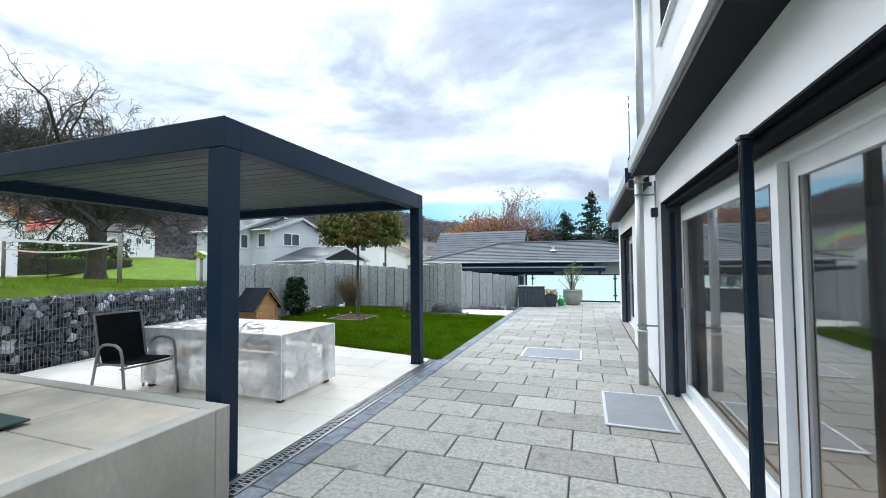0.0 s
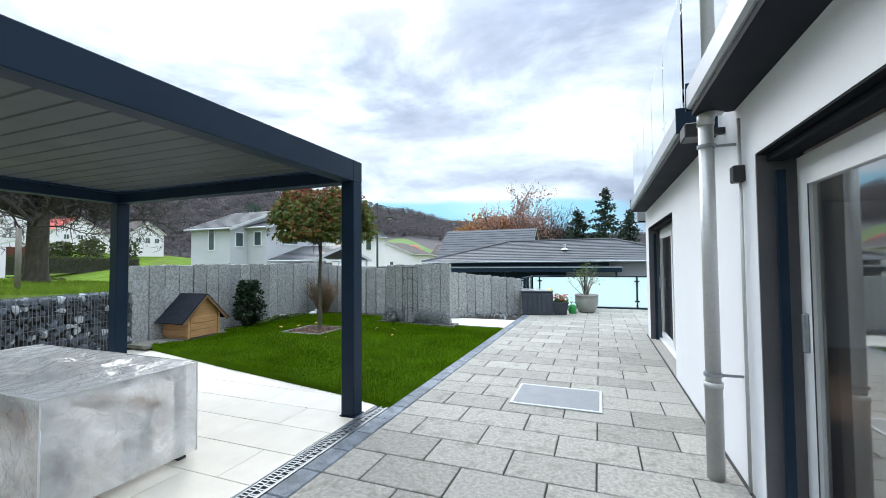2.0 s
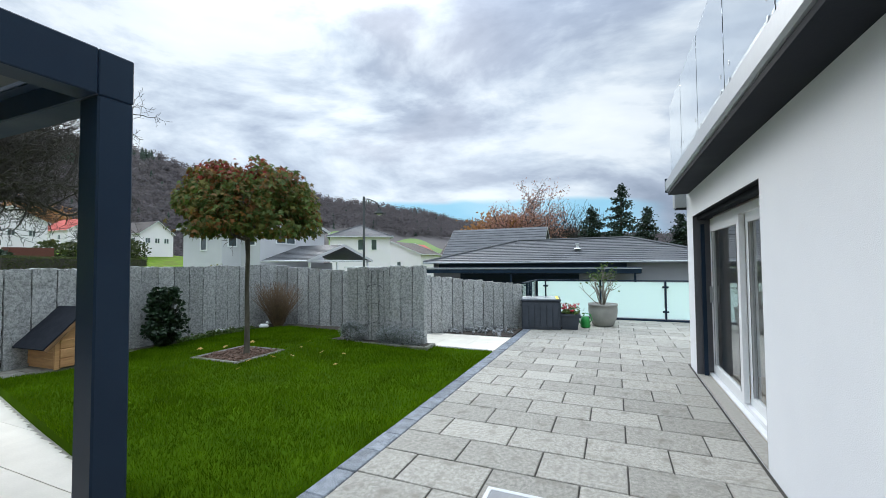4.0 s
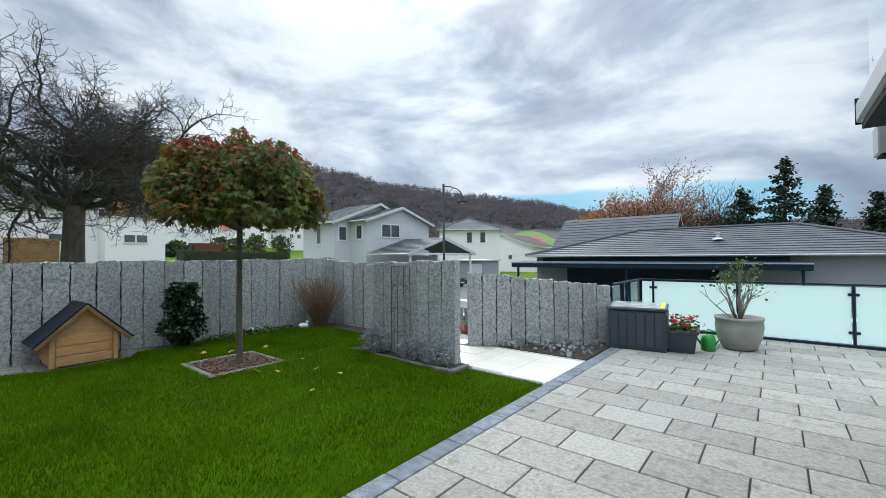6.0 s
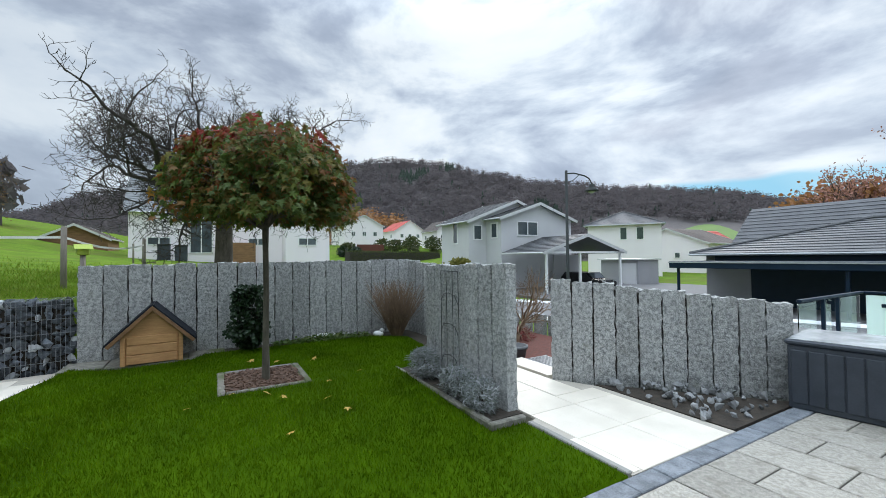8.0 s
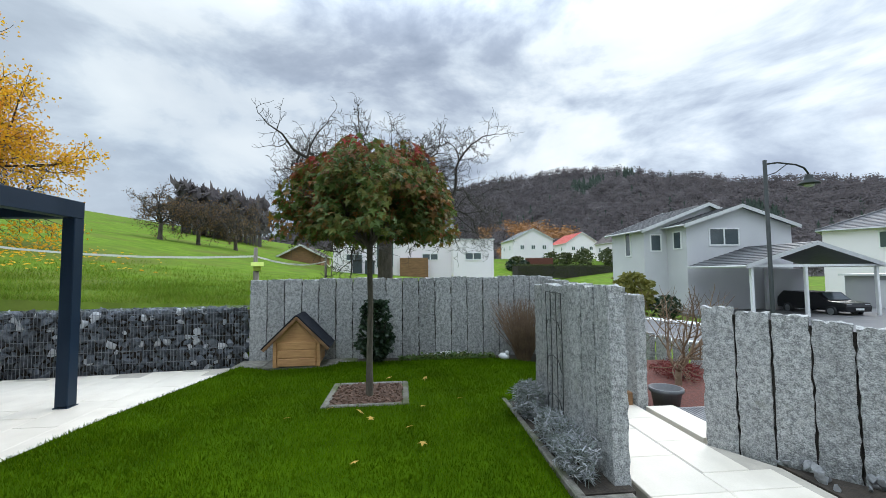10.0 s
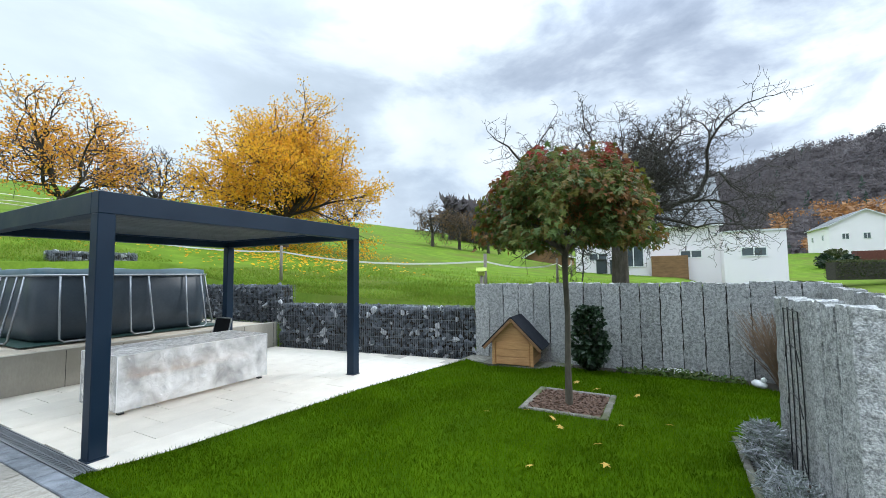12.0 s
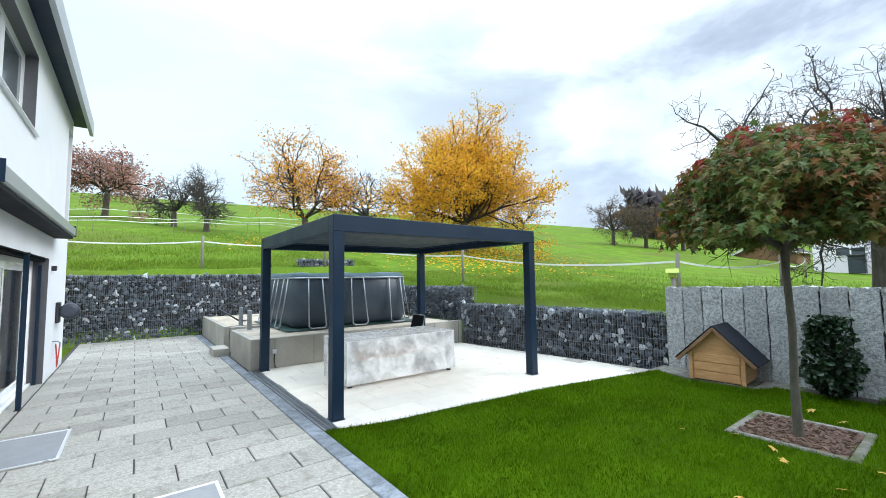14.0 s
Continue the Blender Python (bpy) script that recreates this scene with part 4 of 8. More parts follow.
def pergola():
    ob = thing("pergola", (PX1, PY1, 0), label="anthracite aluminium pergola with louvred roof on four posts", category="pergola")
    w, d = PX1 - PX0, PY1 - PY0
    for x in (-0.15, -w):
        for y in (-0.15, -d):
            part("post", Shape().soft(x, y, 0.012, x + 0.15, y + 0.15, PTOP - 0.215, 0.008), M["anthracite"], ob)
            part("base_plate", Shape().soft(x - 0.012, y - 0.012, 0, x + 0.162, y + 0.162, 0.012, 0.003), M["anthracite"], ob)
    z0, z1 = PTOP - 0.215, PTOP
    part("beam", Shape().soft(-w, -0.15, z0, 0, 0, z1, 0.006), M["anthracite"], ob)
    part("beam", Shape().soft(-w, -d, z0, 0, -d + 0.15, z1, 0.006), M["anthracite"], ob)
    part("beam", Shape().soft(-0.15, -d + 0.151, z0, 0, -0.151, z1, 0.006), M["anthracite"], ob)
    part("beam", Shape().soft(-w, -d + 0.151, z0, -w + 0.15, -0.151, z1, 0.006), M["anthracite"], ob)
    gut = Shape()
    gut.box(-w + 0.15, -d + 0.15, z0 + 0.115, -w + 0.22, -0.15, z0 + 0.125).box(-0.22, -d + 0.15, z0 + 0.115, -0.15, -0.15, z0 + 0.125)
    gut.box(-w + 0.22, -0.2, z0 + 0.115, -0.22, -0.15, z0 + 0.125).box(-w + 0.22, -d + 0.15, z0 + 0.115, -0.22, -d + 0.2, z0 + 0.125)
    part("gutter", gut, M["anthracite"], ob)
    n = 18
    pitch = (d - 0.4) / n
    for i in range(n):
        y = -d + 0.2 + i * pitch
        part("louvre", Shape().soft(-w + 0.2, y + 0.004, z0 + 0.135, -0.2, y + pitch - 0.004, z0 + 0.165, 0.008), M["louvre"], ob, "pale grey roof louvre" if i == 0 else "")
    return ob


pergola()


# ---- covered table ----
def film(name, fold, plain, relief):
    m = bpy.data.materials.new(name)
    m.use_nodes = True
    n, l = m.node_tree.nodes, m.node_tree.links
    b = n["Principled BSDF"]
    geo = n.new("ShaderNodeNewGeometry")
    a = n.new("ShaderNodeTexNoise")
    a.inputs["Scale"].default_value, a.inputs["Detail"].default_value, a.inputs["Distortion"].default_value = 3.2, 6, 0.5
    l.new(geo.outputs["Position"], a.inputs["Vector"])
    r = n.new("ShaderNodeMapRange")
    l.new(a.outputs[0], r.inputs[0])
    r.inputs[1].default_value, r.inputs[2].default_value = 0.36, 0.64
    r.inputs[3].default_value, r.inputs[4].default_value = plain, fold
    crease = n.new("ShaderNodeTexNoise")
    crease.inputs["Scale"].default_value, crease.inputs["Detail"].default_value, crease.inputs["Distortion"].default_value = 9.0, 4, 1.8
    l.new(geo.outputs["Position"], crease.inputs["Vector"])
    b.inputs["Base Color"].default_value = (0.95, 0.95, 0.95, 1)
    b.inputs["Roughness"].default_value = 0.16
    b.inputs["IOR"].default_value = 1.7
    t = n.new("ShaderNodeBsdfTransparent")
    t.inputs[0].default_value = (0.93, 0.93, 0.94, 1)
    ms = n.new("ShaderNodeMixShader")
    l.new(r.outputs[0], ms.inputs[0])
    l.new(t.outputs[0], ms.inputs[1])
    l.new(b.outputs[0], ms.inputs[2])
    bp = n.new("ShaderNodeBump")
    bp.inputs["Strength"].default_value, bp.inputs["Distance"].default_value = relief, 0.03
    l.new(crease.outputs[0], bp.inputs["Height"])
    l.new(bp.outputs[0], b.inputs["Normal"])
    l.new(ms.outputs[0], n["Material Output"].inputs[0])
    return m


# the top film is near-opaque white to imitate the sky reflected on it
FILM, FILM_TOP = film("plastic_film", 0.74, 0.34, 0.6), film("sky_white_film", 0.98, 0.90, 0.6)
FILM_EDGE = surf("film_hem", (0.72, 0.73, 0.74), (0.80, 0.80, 0.81), 6, 0.4, 0.1, 40)


def sheet(shape, origin, u, v, nu, nv, push, amp, seed):
    """A rumpled sheet spanned by u and v, pushed along push."""
    o = len(shape.v)
    O, U, V, P = Vector(origin), Vector(u), Vector(v), Vector(push)
    for j in range(nv + 1):
        for i in range(nu + 1):
            p = O + U * (i / nu) + V * (j / nv)
            k = 0.5 - 2.4 * abs(noise.noise((p.x * 2.6 + seed, p.y * 2.6, p.z * 2.6))) + 0.5 - 1.5 * abs(noise.noise((p.x * 6.5, p.y * 6.5 + seed, p.z * 6.5))) + 0.5 * noise.noise((p.x * 15, p.y * 15 + seed, p.z * 15))
            edge = min(1, 4 * min(i, nu - i) / nu, 4 * min(j, nv - j) / nv) if nu > 2 else 1
            shape.v.append(tuple(p + P * amp * k * (0.25 + 0.75 * edge)))
    for j in range(nv):
        for i in range(nu):
            a = o + j * (nu + 1) + i
            shape.f.append((a, a + 1, a + nu + 2, a + nu + 1))


def covered_table():
    x0, x1, y0, y1, h = -5.17, -3.03, 3.42, 4.39, 0.73
    tb = thing("garden_table", (x1, y1, 0), label="pale garden table on grey metal legs", category="table")
    w, d = x1 - x0, y1 - y0
    part("tabletop", Shape().soft(-w + 0.04, -d + 0.04, 0.665, -0.04, -0.04, 0.70, 0.008), M["white_frame"], tb)
    for x in (-0.11, -w + 0.05):
        for y in (-0.11, -d + 0.05):
            lg = part("leg", Shape().soft(x, y, 0.02, x + 0.06, y + 0.06, 0.664, 0.005), M["chair_metal"], tb)
            part("foot", Shape().soft(x - 0.003, y - 0.003, 0.0, x + 0.063, y + 0.063, 0.02, 0.003), M["black"], lg)
    part("apron", Shape().box(-w + 0.11, -0.1, 0.6, -0.11, -0.075, 0.664).box(-w + 0.11, -d + 0.075, 0.6, -0.11, -d + 0.1, 0.664), M["chair_metal"], tb)
    # two folded benches stand under the film
    for k, y in enumerate((-0.36, -d + 0.13)):
        be = thing("garden_bench", (x1 - 0.22, y1 + y, 0), label="narrow garden bench pushed under the covered table", category="bench", group="benches under the table")
        part("seat", Shape().soft(-w + 0.5, 0, 0.40, 0, 0.24, 0.44, 0.008), M["pine"], be)
        for x in (-0.12, -w + 0.55):
            part("leg", Shape().soft(x, 0.02, 0.0, x + 0.05, 0.22, 0.399, 0.005), M["chair_metal"], be)
    cv = thing("table_cover", (x1, y1, 0), label="rumpled translucent plastic film cover over the table", category="table cover")
    top = Shape()
    sheet(top, (-w, -d, h), (w, 0, 0), (0, d, 0), 110, 54, (0, 0, 1), 0.020, 1)
    # same film as the sides, with the sky's white sheen put into its opacity
    part("top_sheet", top, FILM_TOP, cv, smooth=True)
    low = 0.05
    for name, o, u, push, sd, nu in (("side_sheet", (-w, 0, low), (w, 0, 0), (0, 1, 0), 2, 44), ("side_sheet", (0, -d, low), (-w, 0, 0), (0, -1, 0), 3, 44), ("end_sheet", (0, 0, low), (0, -d, 0), (1, 0, 0), 4, 22), ("end_sheet", (-w, -d, low), (0, d, 0), (-1, 0, 0), 5, 22)):
        s = Shape()
        sheet(s, o, u, (0, 0, h - low), nu * 2, 30, push, 0.024, sd)
        part(name, s, FILM, cv, smooth=True)
    hem = Shape()
    for a, b in (((-w, 0, h), (0, 0, h)), ((0, 0, h), (0, -d, h)), ((0, -d, h), (-w, -d, h)), ((-w, -d, h), (-w, 0, h))):
        hem.tube([a, tuple((Vector(a) + Vector(b)) / 2 + Vector((0, 0, 0.003))), b], 0.006, 5)
    for x, y in ((0, 0), (0, -d), (-w, 0), (-w, -d)):
        hem.tube([(x, y, h), (x, y, h / 2), (x, y, low)], 0.006, 5)
    part("hem", hem, FILM_EDGE, cv, "white welded hem", smooth=True)


covered_table()


def garden_chair(x, y, turn):
    ob = thing("garden_chair", (x, y, 0), turn, "black mesh garden chair with grey tubular arms", "chair")
    s = Shape()
    seat = Shape()
    prof = [(-0.24, 0.40), (-0.12, 0.405), (0.05, 0.415), (0.18, 0.43), (0.245, 0.425)]
    back = [(-0.24, 0.40), (-0.27, 0.5), (-0.31, 0.68), (-0.355, 0.86), (-0.37, 0.93)]
    for sh, pr, name in ((seat, prof, "seat"), (s, back, "backrest")):
        n = len(pr)
        for t in (0, 0.012):
            for yy in (-0.225, 0, 0.225):
                sag = -0.012 if yy == 0 else 0
                sh.v += [(a, yy, b + t + (sag if name == "seat" else 0)) if name == "seat" else (a + t + sag, yy, b) for a, b in pr]
        for k in range(2):
            for i in range(n - 1):
                q = (k * n + i, k * n + i + 1, (k + 1) * n + i + 1, (k + 1) * n + i)
                sh.f.append(q[::-1])
                sh.f.append(tuple(j + 3 * n for j in q))
        part(name, sh, M["fabric"], ob, smooth=True)
    for yy in (-0.245, 0.245):
        part("back_frame", Shape().tube([(0.25, yy, 0.425), (0.05, yy, 0.415), (-0.24, yy, 0.40), (-0.27, yy, 0.5), (-0.31, yy, 0.68), (-0.355, yy, 0.86), (-0.37, yy, 0.94)], 0.013, 8), M["chair_metal"], ob, smooth=True)
        out = 0.28 if yy > 0 else -0.28
        part("arm", Shape().tube([(0.30, out, 0.0), (0.26, out, 0.30), (0.235, out, 0.52), (0.20, out, 0.60), (0.12, out, 0.635), (0.0, out, 0.64), (-0.12, out, 0.625), (-0.2, out, 0.57), (-0.235, out, 0.45), (-0.30, out, 0.22), (-0.36, out, 0.0)], 0.015, 8), M["chair_metal"], ob, smooth=True)
    for a in (0.2, -0.22):
        part("stretcher", Shape().tube([(a, -0.28, 0.39), (a, 0, 0.385), (a, 0.28, 0.39)], 0.011, 6), M["chair_metal"], ob, smooth=True)
    part("top_rail", Shape().tube([(-0.37, -0.245, 0.94), (-0.375, 0, 0.945), (-0.37, 0.245, 0.94)], 0.013, 6), M["chair_metal"], ob, smooth=True)


garden_chair(-4.83, 3.14, -4)


# ---- pool platform, pool and posts ----
def platform():
    ob = thing("pool_platform", (0, 0, 0), label="raised cast concrete pool platform with paved top", category="platform", kind="structure")
    H = 0.585
    for x0, y0, x1, y1, drop in ((-2.27, -0.04, -2.15, 1.829, 0), (-7.4, 1.83, -2.15, 1.94, 0), (-2.27, -4.98, -2.15, -0.95, 0), (-3.3, -0.24, -2.271, -0.04, 0.004), (-3.3, -0.95, -2.271, -0.75, 0.004)):
        part("retaining_wall", Shape().soft(x0, y0, -0.1, x1, y1, H - drop, 0.006), M["concrete"], ob, "stained grey concrete wall")
    for i in range(7):
        x = -2.6 - i * 0.78
        part("joint_strip", Shape().box(x, 1.9405, 0.0, x + 0.008, 1.943, H - 0.02), M["joint"], ob)
    bed = Shape().box(-7.4, -4.98, -0.1, -3.3, 1.829, H - 0.045).box(-3.3, -0.04, -0.1, -2.271, 1.829, H - 0.045).box(-3.3, -4.98, -0.1, -2.271, -0.951, H - 0.045)
    part("bed", bed, M["joint"], ob)
    slab = Shape()
    slab.soft(-0.395, -0.295, -0.042, 0.395, 0.295, 0.0, 0.004)
    me = slab.mesh("slab", M["step_slab"])
    rng = random.Random(3)
    for i in range(6):
        for j in range(11):
            x, y = -2.672 - i * 0.8, 1.53 - j * 0.6
            if x > -3.4 and -1.25 < y < 0.25:
                continue
            o = part("slab", me, None, ob)
            o.location = (x, y, H - 0.006 + rng.uniform(-0.003, 0.003))
    for i, (x0, z1) in enumerate(((-2.75, 0.36), (-2.45, 0.18))):
        part("step", Shape().soft(x0 - 0.3, -0.745, -0.05, x0 + 0.0, -0.245, z1, 0.012), M["concrete"], ob)
    part("step", Shape().soft(-2.148, -0.80, -0.02, -1.82, -0.15, 0.17, 0.012), M["concrete"], ob)
    box = part("socket", Shape().soft(-2.62, 1.94, 0.28, -2.54, 1.99, 0.36, 0.006), M["pipe"], ob, "small grey outdoor socket")
    part("cable", Shape().tube([(-2.58, 1.965, 0.28), (-2.575, 1.97, 0.15), (-2.60, 1.965, 0.03), (-2.62, 1.975, 0.0)], 0.008, 6), M["black"], box)


platform()


def pool():
    x0, x1, y0, y1, z0, z1 = -6.15, -3.3, -1.45, 1.05, 0.60, 1.86
    ob = thing("frame_pool", ((x0 + x1) / 2, (y0 + y1) / 2, z0), label="dark rectangular frame pool with teal cover", category="pool")
    w, d, h = (x1 - x0) / 2, (y1 - y0) / 2, z1 - z0
    sh = Shape()
    rings = [(0.0, 0.02), (0.06, 0.10), (0.10, 0.35), (0.09, 0.65), (0.04, 0.95), (0.0, 1.0)]
    def outline(grow):
        pts = []
        for cx, cy, a0 in ((w - 0.3, d - 0.3, 0), (-w + 0.3, d - 0.3, 90), (-w + 0.3, -d + 0.3, 180), (w - 0.3, -d + 0.3, 270)):
            pts += [(cx + (0.3 + grow) * math.cos(radians(a0 + k * 90 / 5)), cy + (0.3 + grow) * math.sin(radians(a0 + k * 90 / 5))) for k in range(6)]
        out = []
        for i, p in enumerate(pts):
            q = pts[(i + 1) % len(pts)]
            n = 10 if math.dist(p, q) > 1 else 1
            out += [(p[0] + (q[0] - p[0]) * k / n, p[1] + (q[1] - p[1]) * k / n) for k in range(n)]
        return out
    n = len(outline(0))
    for g, k in rings:
        sh.v += [(x * 1.0, y, k * h) for x, y in outline(g + 0.012 * (k * (1 - k)))]
    for r in range(len(rings) - 1):
        sh.f += [(r * n + i, r * n + (i + 1) % n, (r + 1) * n + (i + 1) % n, (r + 1) * n + i) for i in range(n)]
    sh.f.append(tuple(range(n))[::-1])
    part("liner", sh, M["pool_wall"], ob, "dark grey bulging pool wall", smooth=True)
    cov = Shape()
    o2, o1 = outline(0.05), outline(0.06)
    cov.v += [(x, y, h - 0.10 + 0.025 * math.sin(i * 1.7)) for i, (x, y) in enumerate(o1)] + [(x, y, h + 0.012) for x, y in o2] + [(x * 0.9, y * 0.92, h + 0.02 + 0.02 * math.sin(i)) for i, (x, y) in enumerate(o2)] + [(0, 0, h - 0.03)]
    cov.f += [(i, (i + 1) % n, n + (i + 1) % n, n + i) for i in range(n)] + [(n + i, n + (i + 1) % n, 2 * n + (i + 1) % n, 2 * n + i) for i in range(n)] + [(2 * n + i, 2 * n + (i + 1) % n, 3 * n) for i in range(n)]
    part("cover", cov, M["pool_cover"], ob, "sagging teal tarpaulin cover", smooth=True)
    part("ground_sheet", Shape().soft(-w - 0.3, -d - 0.3, 0.0, w + 0.3, d + 0.28, 0.012, 0.003), M["green_mat"], ob, "dark green ground sheet")
    def u_frame(p, along, outw):
        a, o = Vector(along), Vector(outw)
        base = Vector(p)
        pts = [base - a * 0.16 + o * 0.12 + Vector((0, 0, h - 0.12)), base - a * 0.18 + o * 0.2 + Vector((0, 0, h * 0.5)), base - a * 0.2 + o * 0.30 + Vector((0, 0, 0.08)), base - a * 0.14 + o * 0.32 + Vector((0, 0, 0.03)), base + a * 0.14 + o * 0.32 + Vector((0, 0, 0.03)), base + a * 0.2 + o * 0.30 + Vector((0, 0, 0.08)), base + a * 0.18 + o * 0.2 + Vector((0, 0, h * 0.5)), base + a * 0.16 + o * 0.12 + Vector((0, 0, h - 0.12))]
        part("leg_frame", Shape().tube(pts, 0.017, 7), M["steel"], ob, smooth=True)
    for x in (-1.05, 0.0, 1.05):
        u_frame((x, d, 0), (1, 0, 0), (0, 1, 0))
        u_frame((x, -d, 0), (1, 0, 0), (0, -1, 0))
    for y in (-0.8, 0.0, 0.8):
        u_frame((w, y, 0), (0, 1, 0), (1, 0, 0))
        u_frame((-w, y, 0), (0, 1, 0), (-1, 0, 0))
    rail = Shape()
    ring = outline(0.09)
    rail.tube([(x, y, h - 0.1) for x, y in ring + ring[:1]], 0.022, 6)
    part("top_rail", rail, M["steel"], ob, smooth=True)


pool()

for x, y in ((-2.55, -1.1), (-2.5, 0.12)):
    b = thing("bollard", (x, y, 0.575), label="short square grey metal post on the platform", category="post", group="posts by the pool steps")
    part("shaft", Shape().soft(-0.045, -0.045, 0.012, 0.045, 0.045, 0.46, 0.006), M["steel"], b)
    part("foot_plate", Shape().soft(-0.07, -0.07, 0, 0.07, 0.07, 0.012, 0.003), M["steel"], b)
hose = Shape().tube([(-2.9, -2.2, 0.60), (-2.6, -1.6, 0.66), (-2.35, -1.9, 0.85), (-2.3, -2.8, 0.92), (-2.5, -3.8, 0.95), (-2.9, -4.6, 1.0), (-3.6, -4.85, 1.3)], 0.022, 8)
solid("pool_hose", hose, M["black"], "black corrugated pool hose along the gabion", "hose", smooth=True)


# ---- doghouse ----
def doghouse():
    ob = thing("doghouse", (-7.43, 7.94, 0.085), 93, "pine doghouse with dark felt gable roof", "doghouse")
    w, d, hw, ha = 0.37, 0.84, 0.45, 0.82
    # local x runs along the gable front, local y goes back
    gable = Shape().add([(-w, 0.0, 0.05), (w, 0.0, 0.05), (w, 0, hw), (0, 0, ha), (-w, 0, hw), (-w, 0.02, 0.05), (w, 0.02, 0.05), (w, 0.02, hw), (0, 0.02, ha), (-w, 0.02, hw)],
                        [(0, 1, 2, 3, 4), (9, 8, 7, 6, 5), (0, 5, 6, 1), (1, 6, 7, 2), (2, 7, 8, 3), (3, 8, 9, 4), (4, 9, 5, 0)])
    part("front_wall", gable, M["pine"], ob)
    back = Shape().add([(x, y + d - 0.02, z) for x, y, z in gable.v], gable.f)
    part("back_wall", back, M["pine"], ob)
    for s in (-1, 1):
        for k in range(4):
            z = 0.05 + k * 0.0975
            part("board", Shape().soft(min(s * w, s * (w - 0.018)), 0.021, z, max(s * w, s * (w - 0.018)), d - 0.021, z + 0.095, 0.004), M["pine"], ob)
    for k in range(3):
        z = 0.012 + k * 0.134
        part("front_board", Shape().soft(-0.305, -0.022, z, 0.305, -0.001, z + 0.126, 0.008), M["pine"], ob)
    for s in (-1, 1):
        part("corner_post", Shape().soft(min(s * w, s * (w - 0.055)), -0.03, 0.0, max(s * w, s * (w - 0.055)), -0.0015, hw - 0.02, 0.004), M["pine"], ob)
        a = math.atan2(ha - hw, w)
        L = 0.75
        m = pose(0, 0, ha + 0.012, 0, 0, 0) @ pose(0, 0, 0, 0, math.degrees(a) if s > 0 else 180 - math.degrees(a), 0)
        lo, hi = (0.0, 0.022) if s > 0 else (-0.022, 0.0)
        panel = part("roof_panel", Shape().soft(0.0, -0.10, lo, L, d + 0.06, hi, 0.004, m), M["roof_felt"], ob, "dark felt roof panel")
        lo2, hi2 = (-0.05, -0.001) if s > 0 else (0.001, 0.05)
        part("verge_board", Shape().soft(0.012, -0.105, lo2, L - 0.003, -0.082, hi2, 0.004, m), M["house_timber"], panel)
    part("skid", Shape().soft(-w + 0.03, 0.0, 0.0, -w + 0.09, d, 0.049, 0.004), M["pine"], ob)
    part("skid", Shape().soft(w - 0.09, 0.0, 0.0, w - 0.03, d, 0.049, 0.004), M["pine"], ob)


doghouse()
for i, (x, y) in enumerate(((-7.78, 7.12), (-7.72, 7.62), (-7.7, 8.12), (-7.72, 8.62))):
    o = part("paving_slab", Shape().soft(-0.30, -0.245, -0.06, 0.30, 0.245, 0.0, 0.006), M["edging"], PATIO)
    o.location = (x, y, 0.084)


# ---- downpipe and wall fittings ----
def downpipe():
    ob = thing("downpipe", (0.69, 5.40, 0), label="weathered pale grey round downpipe on the house wall", category="downpipe")
    part("lower_pipe", Shape().lathe([(0.055, 0.0), (0.055, 0.62), (0.06, 0.62), (0.06, 0.66), (0.055, 0.66)], 20), M["pipe"], ob, smooth=True)
    part("pipe", Shape().lathe([(0.048, 0.661), (0.048, 2.46)], 20), M["pipe"], ob, smooth=True)
    part("elbow", Shape().tube([(0, 0, 2.461), (0, 0, 2.52), (0.03, 0.0, 2.57), (0.09, 0.02, 2.59)], 0.056, 16), M["pipe"], ob, smooth=True)
    part("upper_pipe", Shape().lathe([(0.045, 2.80), (0.045, 5.36)], 18, pose(0.05, 0.09, 0)), M["pipe"], ob, smooth=True)
    for z in (0.70, 2.3):
        part("clamp", Shape().lathe([(0.047, z), (0.0585, z), (0.0585, z + 0.022), (0.047, z + 0.022)], 18).box(0.058, -0.006, z, 0.178, 0.006, z + 0.018), M["steel"], ob, smooth=False)
    return ob


downpipe()
cond = thing("cable_conduit", (0.85, 5.27, 0), label="thin pale conduit with dark junction box", category="conduit")
part("tube", Shape().lathe([(0.011, 0.0), (0.011, 2.45)], 8), M["pipe"], cond, smooth=True)
part("junction_box", Shape().soft(-0.05, -0.04, 2.02, 0.0195, 0.04, 2.13, 0.006), M["black"], cond, "small dark box")
wl_ = thing("wall_lamp", (0.70, 5.66, 2.46), label="black box-shaped outdoor wall spotlight", category="wall lamp")
part("housing", Shape().soft(-0.11, -0.09, -0.02, 0.02, 0.11, 0.09, 0.01), M["black"], wl_)
part("arm", Shape().soft(0.021, -0.02, 0.0, 0.169, 0.02, 0.05, 0.004), M["black"], wl_)
wl2 = thing("wall_lamp", (WX, 0.25, 1.95), label="small dark square wall light beside the door", category="wall lamp")
part("housing", Shape().soft(-0.07, -0.05, 0, -0.0005, 0.05, 0.09, 0.008), M["black"], wl2)


